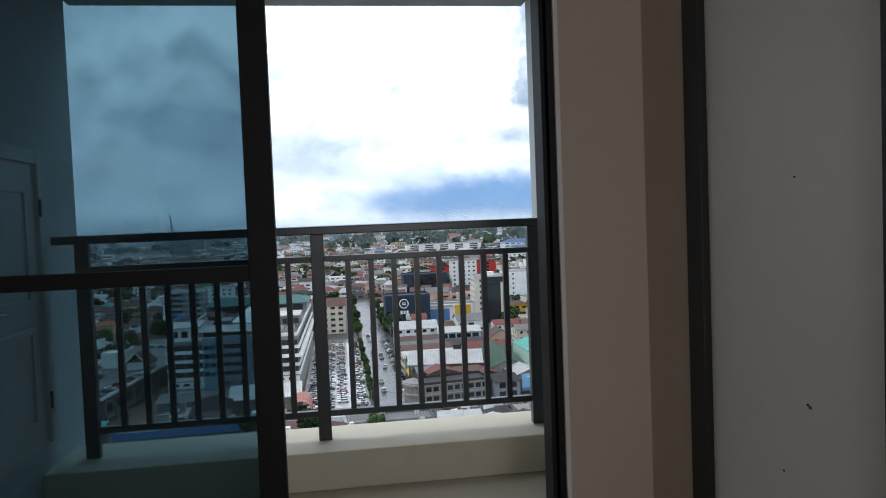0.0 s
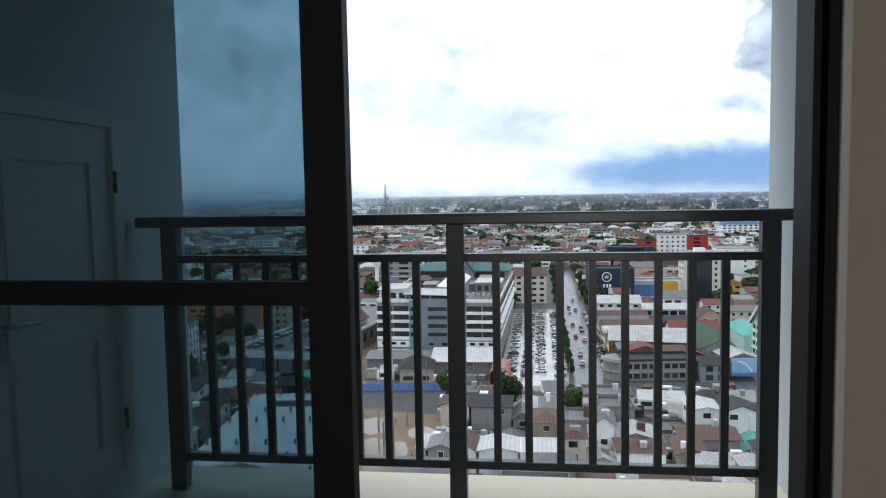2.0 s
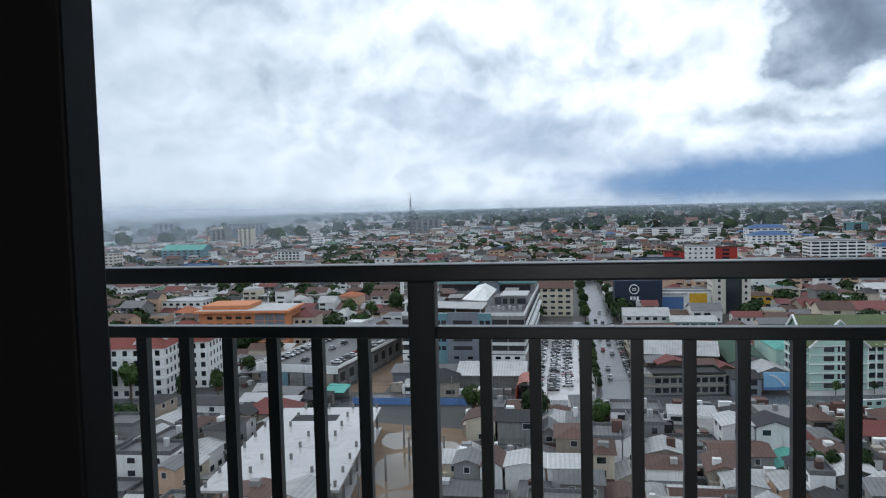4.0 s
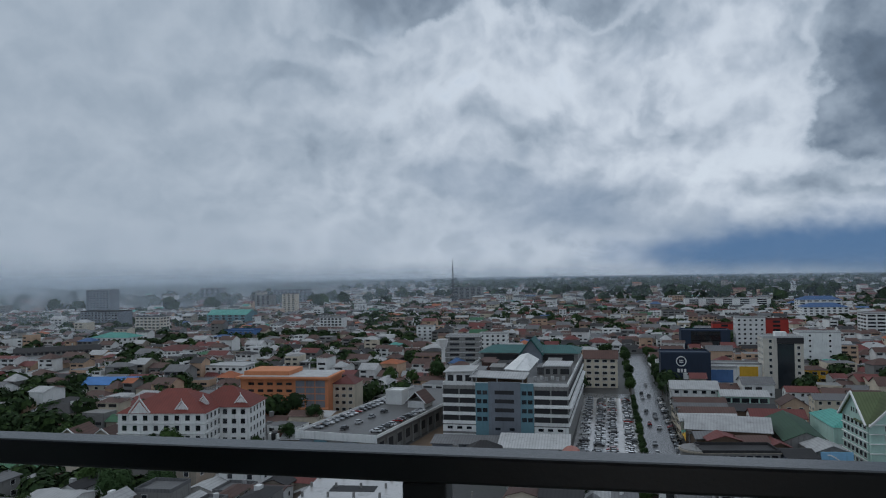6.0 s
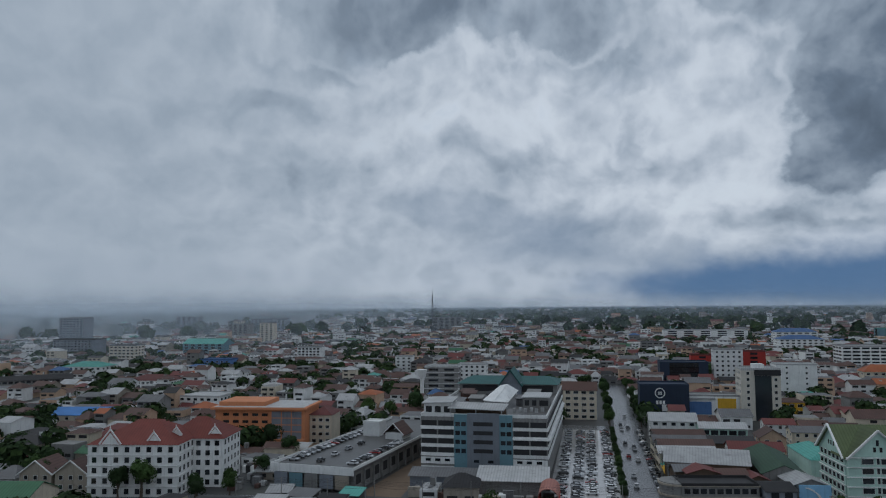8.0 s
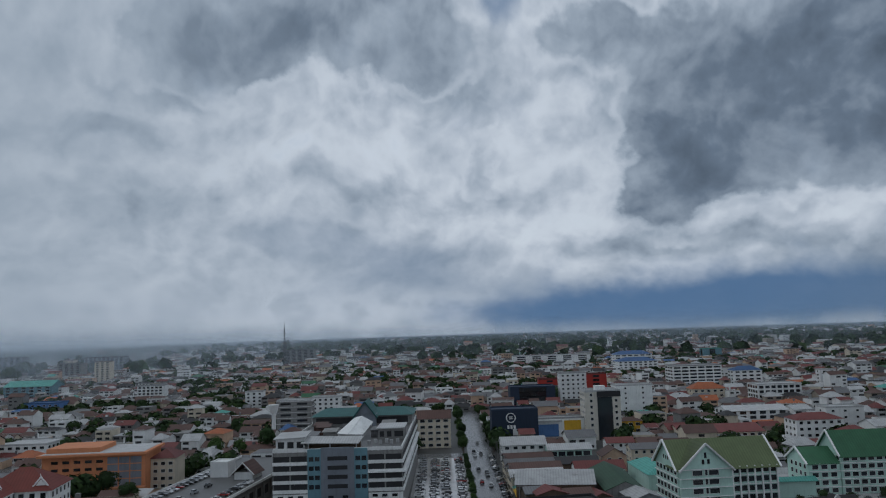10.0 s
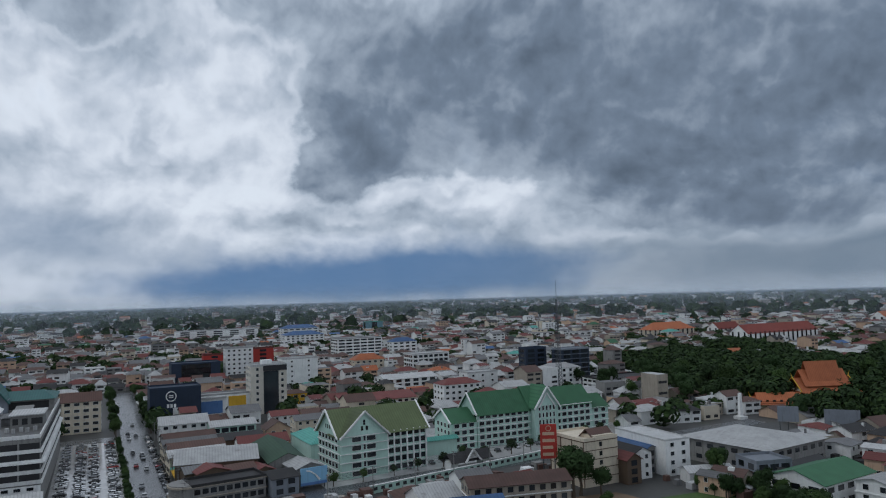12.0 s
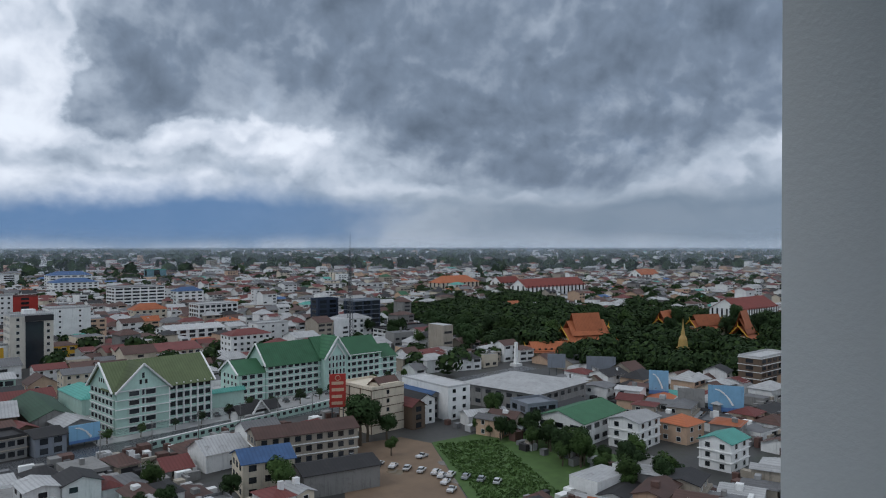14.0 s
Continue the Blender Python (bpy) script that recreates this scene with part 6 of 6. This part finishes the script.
r = random.Random(5)
for i in range(62):                                             # park round the temples
    a, b = r.uniform(0, 1), r.uniform(0, 1)
    tx, ty = 285 + 260 * a, 330 - 130 * a + 130 * b
    if all(math.hypot(tx - 0.96 * p, ty - 0.96 * q) > 22 for p, q in ((386, 306), (341, 301), (485, 312), (503, 290), (474, 246), (393, 241), (297, 284))):
        tree(tx, ty, r.uniform(1.0, 1.9), r, "big dark tree of the temple park")
for i in range(34):                                             # beside the grass lot
    tree(166 + 0.22 * (v := r.uniform(0, 72)) + r.uniform(0, 20 - 0.14 * v), 112 + v, r.uniform(0.6, 1.0), r, "dense dark green tree beside the grass lot")
for i in range(12):
    tree(r.uniform(180, 194), r.uniform(178, 194), r.uniform(0.4, 0.65), r)
for p, q, s in ((141, 206, 1.5), (146, 209, 1.35), (142, 190, 0.6), (152, 206, 1.0), (196, 200, 0.9), (203, 205, 1.0)):
    tree(p, q, s, r, "broad dark tree at the edge of the dirt lot")
for i in range(22):
    tree(11.3 + r.uniform(-0.3, 0.3), 264 + i * 6.4, r.uniform(0.32, 0.48), r, "small street tree between car park and street")
for i in range(26):
    tree((11.5, 28.5)[i % 2] + r.uniform(-1, 1), 412 + i * 8, r.uniform(0.6, 1.0), r, "street tree along the wet avenue")
for i in range(14):
    tree(80 + i * 11 + r.uniform(-2, 2), 262 + i * 2.0 + r.uniform(-1, 2), r.uniform(0.4, 0.62), r, "small garden tree in the office yard")
for p, q, s in ((-155, 243, 1.3), (-162, 240, 1.0), (-140, 320, 1.2), (-128, 312, 1.0), (-120, 404, 1.3), (-136, 246, 0.9), (-132, 240, 0.8), (-125, 250, 0.8), (-112, 420, 1.2), (-98, 428, 1.4),
                (-150, 190, 1.2), (-136, 186, 1.3), (-128, 196, 1.1), (55, 176, 1.0), (60, 179, 0.8), (-22, 200, 0.8), (-20, 190, 0.7), (-70, 440, 1.4), (-58, 446, 1.3), (-200, 250, 1.2), (-208, 258, 1.0)):
    tree(p, q, s, r)
for i in range(40):
    a = r.uniform(-0.85, 0.9)
    d = r.uniform(190, 420)
    tx, ty = d * math.sin(a), d * math.cos(a)
    if free(tx, ty, 0):
        tree(tx, ty, r.uniform(0.7, 1.2), r)


# ---------------------------------------------------------------- cars
def car_paint(name, c):
    m = material(name, c, 0.25, 2.0, 0.08, spec=0.6)
    m.node_tree.nodes["Principled BSDF"].inputs["Coat Weight"].default_value = 0.6
    return m


PAINTS = {"white": car_paint("white_car_paint", (0.62, 0.62, 0.62)), "silver": car_paint("silver_car_paint", (0.33, 0.34, 0.35)), "black": car_paint("black_car_paint", (0.02, 0.02, 0.022)),
          "grey": car_paint("grey_car_paint", (0.11, 0.115, 0.12)), "red": car_paint("red_car_paint", (0.28, 0.02, 0.02))}
M_TYRE = material("tyre_rubber", (0.02, 0.02, 0.02), 0.85, 3.0, 0.2)


def car_parts(pickup):
    side = [(-2.2, 0.45), (2.2, 0.45), (2.25, 0.8), (1.0, 1.0), (-0.9, 1.05) if not pickup else (-0.6, 1.05), (-2.25, 0.98)]
    body = loft([[(x, yy, z if abs(yy) < 0.86 else z * 0.94 + 0.03) for x, z in side] for yy in (-0.90, -0.85, 0.85, 0.90)])
    back = -1.7 if not pickup else -0.7
    top = [(back, 1.03), (0.95, 1.0), (0.30, 1.50), (back + 0.45, 1.54)]
    glass = loft([[(x, yy * (1 if z < 1.2 else 0.82), z) for x, z in top] for yy in (-0.80, 0.80)])
    roof = Mesh().slab([(back + 0.40, -0.67, 1.58), (0.34, -0.67, 1.55), (0.34, 0.67, 1.55), (back + 0.40, 0.67, 1.58)], 0.06)
    wheel = Mesh().tube([(0, -0.11, 0), (0, 0.11, 0)], 0.33, 0.33, 10)
    n = len(body.v)
    body.v += roof.v
    body.f += [tuple(i + n for i in f) for f in roof.f]
    body.m += roof.m
    return body, glass, roof, wheel


MODEL = {}
for pick in (False, True):
    body, glass, roof, wheel = car_parts(pick)
    glass_me, wheel_me = glass.data("glass", [M_PANE]), wheel.data("wheel", [M_TYRE])
    for word, paint in PAINTS.items():
        MODEL[pick, word] = (body.data("body", [paint]), glass_me, wheel_me)


def car(x, y, turn, r, z=GROUND, pick=None, word=None):
    word = word or r.choice(["white", "white", "white", "white", "silver", "silver", "black", "black", "grey", "grey", "red"])
    pick = r.random() < 0.35 if pick is None else pick
    body, glass, wheel = MODEL[pick, word]
    c = thing("car", x, y, z, turn, label=f"{word} {'pickup truck' if pick else 'hatchback car'}, parked and wet from rain", category="car", group="parked cars")
    part("body", body, None, c), part("glass", glass, None, c)
    for wx in (-1.4, 1.4):
        for wy in (-0.8, 0.8):
            w = part("wheel", wheel, None, c)
            w.location = (wx, wy, 0.33)


r = random.Random(8)
for xx, t in ((-10.4, 180), (-4.4, 0), (0.6, 180), (7.6, 0)):
    for i in range(42):
        if r.random() < 0.74:
            car(xx + r.uniform(-0.3, 0.3), 265 + i * 3.3 + r.uniform(-0.2, 0.2), t + r.uniform(-5, 5), r, GROUND + 0.05)
for i in range(26):
    if r.random() < 0.75:
        car(25.0 + r.uniform(-0.2, 0.2), 266 + i * 5.6, 62 + r.uniform(-4, 4), r, GROUND + 0.03)
    if r.random() < 0.3:
        car(r.choice([16.5, 20]), 262 + i * 7.6, 90, r, GROUND + 0.03)
for i in range(9):
    car(133 + i * 1.9, 184 - i * 4.4, 35 + r.uniform(-6, 6), r, GROUND + 0.06, word=r.choice(["white", "white", "silver"]))
for p, q, a in ((140, 163, 30), (137, 158, 30), (134, 152, 32), (148, 182, 10), (131, 196, 60), (127, 192, 60)):
    car(p, q, a, r, GROUND + 0.06, word="white")
for i in range(16):
    car(*on_deck(-13, -48 + i * 4.2), -8, r, GROUND + 8.0)
    if i % 3:
        car(*on_deck(12, -52 + i * 3.4), 172, r, GROUND + 8.0)
    if i % 4 == 1:
        car(*on_deck(-2, -50 + i * 3), 82, r, GROUND + 8.0)
for i in range(14):
    car(112 + i * 5.5, 276 + i * 0.9, 80, r, GROUND + 0.04)


# ---------------------------------------------------------------- far city, far trees
WL = [W_WHITE, W_CREAM, W_GREY, W_BEIGE, W_PEACH]
RL = [R_RUST, R_RED, R_GREY, R_PALE, R_DARK, R_TERRA, R_TEAL, R_GREEN, R_BLUE]
MATS = WL + RL + [M_DARK]
wall_pick, roof_pick = [0, 0, 0, 0, 0, 1, 2, 3, 4], [5, 5, 5, 5, 5, 6, 6, 7, 7, 8, 8, 8, 9, 9]


def far_house(m, x, y, w, d, h, turn, r):
    c, s = math.cos(turn), math.sin(turn)

    def at(px, py, z):
        return (x + px * c - py * s, y + px * s + py * c, z)
    a, b, g = w / 2, d / 2, GROUND
    wall, roof = r.choice(wall_pick), r.choice(roof_pick)
    if r.random() < 0.06:
        roof = r.choice([11, 12, 13, 10, 10])
    z = g + h
    P = [at(-a, -b, g), at(a, -b, g), at(a, b, g), at(-a, b, g), at(-a, -b, z), at(a, -b, z), at(a, b, z), at(-a, b, z)]
    for f in ((0, 1, 5, 4), (1, 2, 6, 5), (3, 0, 4, 7), (2, 3, 7, 6)):
        m.face([P[i] for i in f], wall)
    if r.random() < 0.2:
        m.face([P[4], P[5], P[6], P[7]], r.choice([7, 8, 2]))
    else:
        rise = r.uniform(1.4, 3.4)
        o = 0.7
        if r.random() < 0.5:
            e, f = at(-a, 0, z + rise), at(a, 0, z + rise)
            m.face([at(-a - o, -b - o, z - 0.3), at(a + o, -b - o, z - 0.3), at(a + o, 0, z + rise), at(-a - o, 0, z + rise)], roof)
            m.face([at(-a - o, 0, z + rise), at(a + o, 0, z + rise), at(a + o, b + o, z - 0.3), at(-a - o, b + o, z - 0.3)], roof)
            m.face([P[4], e, P[7]], wall), m.face([P[5], P[6], f], wall)
        else:
            k = min(a, b) * 0.8
            e, f = at(-a + k, 0, z + rise), at(a - k, 0, z + rise)
            q = [at(-a - o, -b - o, z - 0.3), at(a + o, -b - o, z - 0.3), at(a + o, b + o, z - 0.3), at(-a - o, b + o, z - 0.3)]
            m.face([q[0], q[1], f, e], roof), m.face([q[1], q[2], f], roof), m.face([q[2], q[3], e, f], roof), m.face([q[3], q[0], e], roof)
    if r.random() < 0.35:
        u, v, q = r.uniform(-a * 0.6, a * 0.5), r.uniform(-b * 0.6, b * 0.4), r.uniform(0.8, 2.2)
        top = z + r.uniform(1.6, 3.4)
        c4 = [(u, v), (u + q, v), (u + q, v + q), (u, v + q)]
        m.face([at(*p, top) for p in c4], r.choice([8, 7, 2]))
        for i in range(4):
            m.face([at(*c4[i], z), at(*c4[(i + 1) % 4], z), at(*c4[(i + 1) % 4], top), at(*c4[i], top)], r.choice([0, 2, 7]))
    for k in range(int(h // 3)):
        zz = g + 1.0 + k * 3.1
        n = max(1, int(w / 4.5))
        for i in range(n):
            if r.random() < 0.75:
                u = -a + w * (i + 0.5) / n
                v = w / n * r.uniform(0.25, 0.4)
                m.face([at(u - v, -b - 0.06, zz), at(u + v, -b - 0.06, zz), at(u + v, -b - 0.06, zz + 1.4), at(u - v, -b - 0.06, zz + 1.4)], 14)


def sector(r, d0, d1):
    d = math.sqrt(r.uniform(d0 * d0, d1 * d1))
    a = math.radians(r.uniform(-51, 76))
    return d * math.sin(a), d * math.cos(a), d


r = random.Random(21)
far = Mesh()
n = 0
gy = 100.0
while gy < 1500:
    row = r.uniform(10, 15) * (1 + gy / 3000)
    gx = -1.25 * gy - 60
    while gx < min(1500, 3.2 * gy):
        w = r.uniform(6, 16) * (1 + gy / 3000)
        d = math.hypot(gx, gy)
        ang = math.degrees(math.atan2(gx, gy))
        if -51 < ang < 76 and 130 < d < 1600 and free(gx + w / 2, gy, 3) and (int((gx + w / 2) // 4), int(gy // 4)) not in CELLS and r.random() < 0.86:
            far_house(far, gx + w / 2, gy + r.uniform(-2, 2), w * 0.92, row * r.uniform(0.7, 0.98), r.choice([3.2, 4, 4, 6.2, 6.5, 7, 9.5] if d > 380 else [2.6, 3.0, 3.4, 5.6]) + (r.uniform(3, 9) if r.random() < 0.05 and d > 420 else 0), r.uniform(-0.12, 0.12), r)
            n += 1
        gx += w + r.choice([0.3, 0.5, 1, 2, 6])
    gy += row + r.choice([0.5, 1, 5])
gy = 120.0
while gy < 300:                                                 # low houses out to the east
    gx = 250.0
    while gx < 1200:
        w = r.uniform(9, 18)
        ang = math.degrees(math.atan2(gx, gy))
        if ang < 76 and math.hypot(gx, gy) > 345 and free(gx + w / 2, gy, 3) and r.random() < 0.7:
            far_house(far, gx + w / 2, gy, w * 0.92, 11, r.choice([3.2, 6.2, 7]), r.uniform(-0.3, 0.3), r)
        gx += w + 2
    gy += 16
tagged(part("far_houses", far, MATS), "low houses with rusty, red and grey roofs filling the plain", "houses", kind="stuff")
far2 = Mesh()
for i in range(11000):
    x, y, d = sector(r, 1500, 5000)
    far_house(far2, x, y, r.uniform(14, 34), r.uniform(12, 22), r.choice([5, 6, 8, 10]) + (r.uniform(5, 16) if r.random() < 0.05 else 0), r.uniform(-0.2, 0.2), r)
tagged(part("distant_houses", far2, MATS), "distant pale houses thinning out towards the horizon", "houses", kind="stuff")


def far_tree(m, x, y, s, r, leaves):
    for j in range(leaves):
        n = Vector((r.gauss(0, 1), r.gauss(0, 1), r.gauss(0.3, 1))).normalized()
        p = Vector((x, y, GROUND + s * 0.9)) + Vector((n.x * s, n.y * s, n.z * s * 0.75)) * r.uniform(0.6, 1.05)
        u = n.orthogonal().normalized()
        u.rotate(Matrix.Rotation(r.uniform(0, 6.28), 3, n))
        v = n.cross(u)
        k = (s * r.uniform(0.35, 0.6)) * math.sqrt(24 / leaves)
        m.face([p - u * k, p - v * k + n * k * 0.3, p + u * k, p + v * k + n * k * 0.3], 0 if r.random() < 0.7 else 1)


woods = Mesh()
for i in range(4400):
    x, y, d = sector(r, 300, 1500)
    if free(x, y, 0) and noise.noise((x / 160, y / 160, 0)) > (-0.35 if x < -0.45 * y else -0.05):
        far_tree(woods, x, y, r.uniform(3.6, 7.5), r, 120 if d < 650 else 50)
for i in range(420):                                             # shady gardens of the western quarter
    a, d = math.radians(r.uniform(-46, -33)), r.uniform(240, 640)
    x, y = d * math.sin(a), d * math.cos(a)
    if free(x, y, 0) and noise.noise((x / 70, y / 70, 5)) > -0.1:
        far_tree(woods, x, y, r.uniform(3.8, 7.0), r, 120)
for i in range(2600):                                            # the park's close canopy
    x, y = r.uniform(300, 640), r.uniform(150, 610)
    if PARK(x, y) or (y > 330 and 380 < x < 660 and noise.noise((x / 90, y / 90, 3)) > 0.0):
        if all(math.hypot(x - 0.96 * p, y - 0.96 * q) > 22 for p, q in ((386, 306), (341, 301), (485, 312), (503, 290), (474, 246), (393, 241), (297, 284), (585, 303))):
            far_tree(woods, x, y, r.uniform(3.6, 8.5), r, 190)
tagged(part("far_trees", woods, [M_LEAF, M_LEAF2]), "dark tree crowns between the roofs of the low city", "trees", kind="stuff")
woods2 = Mesh()
for i in range(4800):
    x, y, d = sector(r, 1500, 5000)
    if noise.noise((x / 500, y / 500, 9)) > -0.25:
        far_tree(woods2, x, y, r.uniform(7, 16), r, 11)
tagged(part("distant_woods", woods2, [M_LEAF, M_LEAF2]), "dark woods on the plain out to the horizon", "trees", kind="stuff")
weeds = Mesh()
for i in range(2600):
    a, b = r.random(), r.random()
    x, y = 135 + 20 * a + 26 * b, 141 - 9 * a + 50 * b
    h, t = r.uniform(0.2, 0.8), r.uniform(0, 3.14)
    k = r.uniform(0.3, 0.8)
    weeds.face([(x - k * math.cos(t), y - k * math.sin(t), GROUND + 0.1), (x + k * math.cos(t), y + k * math.sin(t), GROUND + 0.1), (x + r.uniform(-0.4, 0.4), y + r.uniform(-0.4, 0.4), GROUND + 0.1 + h)])
tagged(part("tall_weeds", weeds, [M_GRASS]), "tall bright green weeds on the vacant lot", "grass", kind="stuff")


clutter = Mesh()
for i in range(5200):
    a, d = math.radians(r.uniform(-48, 74)), math.sqrt(r.uniform(110 ** 2, 345 ** 2))
    x, y = d * math.sin(a), d * math.cos(a)
    if (int(x // 4), int(y // 4)) in CELLS or not free(x, y, 0):
        continue
    w, q, h = r.uniform(1.0, 4.5), r.uniform(1.0, 4.0), r.uniform(1.2, 3.4)
    clutter.box(x - w / 2, x + w / 2, y - q / 2, y + q / 2, GROUND, GROUND + h, r.choice([0, 2, 2, 3, 5, 5, 7, 8, 9]), True)
tagged(part("yard_clutter", clutter, MATS), "sheds, stacked goods and lean-tos crowding the back yards", "clutter", kind="stuff")


# ---------------------------------------------------------------- rain mist and distance haze, painted on see-through sheets
def haze_sheet_material(side_most, everywhere):
    m = bpy.data.materials.new("haze_sheet")
    m.use_nodes = True
    t = m.node_tree
    t.nodes.clear()
    where = t.nodes.new("ShaderNodeTexCoord").outputs["Object"]
    s = t.nodes.new("ShaderNodeSeparateXYZ")
    t.links.new(where, s.inputs[0])
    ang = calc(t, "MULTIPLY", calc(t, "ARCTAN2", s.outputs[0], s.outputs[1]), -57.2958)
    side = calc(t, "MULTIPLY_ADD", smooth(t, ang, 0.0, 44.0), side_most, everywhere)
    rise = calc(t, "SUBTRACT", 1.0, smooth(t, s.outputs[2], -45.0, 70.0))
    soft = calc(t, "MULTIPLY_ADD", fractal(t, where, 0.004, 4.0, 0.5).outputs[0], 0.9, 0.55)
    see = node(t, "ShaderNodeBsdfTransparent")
    lit_through = node(t, "ShaderNodeBsdfTranslucent", _0=(0.72, 0.82, 0.92, 1))
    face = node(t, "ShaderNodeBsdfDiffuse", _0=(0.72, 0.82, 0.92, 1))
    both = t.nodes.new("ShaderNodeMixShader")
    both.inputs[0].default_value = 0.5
    t.links.new(lit_through.outputs[0], both.inputs[1]), t.links.new(face.outputs[0], both.inputs[2])
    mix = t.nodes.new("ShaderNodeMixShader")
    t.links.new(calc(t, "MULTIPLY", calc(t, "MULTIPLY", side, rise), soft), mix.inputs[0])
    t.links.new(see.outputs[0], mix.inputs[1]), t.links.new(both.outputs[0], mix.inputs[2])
    out = t.nodes.new("ShaderNodeOutputMaterial")
    t.links.new(mix.outputs[0], out.inputs[0])
    return m


# Pale see-through sheets imitate mist and distance haze, denser to the left and farther.
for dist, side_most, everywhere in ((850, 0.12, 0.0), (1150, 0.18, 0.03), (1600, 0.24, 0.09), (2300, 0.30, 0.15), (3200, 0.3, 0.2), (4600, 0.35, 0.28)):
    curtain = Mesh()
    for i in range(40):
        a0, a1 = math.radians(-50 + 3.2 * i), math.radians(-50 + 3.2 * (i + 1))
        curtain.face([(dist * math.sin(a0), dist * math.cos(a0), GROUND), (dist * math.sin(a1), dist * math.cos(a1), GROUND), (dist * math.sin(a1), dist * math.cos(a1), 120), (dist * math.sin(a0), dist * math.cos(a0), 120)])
    ob = part("haze_sheet", curtain, haze_sheet_material(side_most, everywhere))
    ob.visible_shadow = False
    structure(ob, "see-through sheet that imitates mist and haze over the far city", "mist")
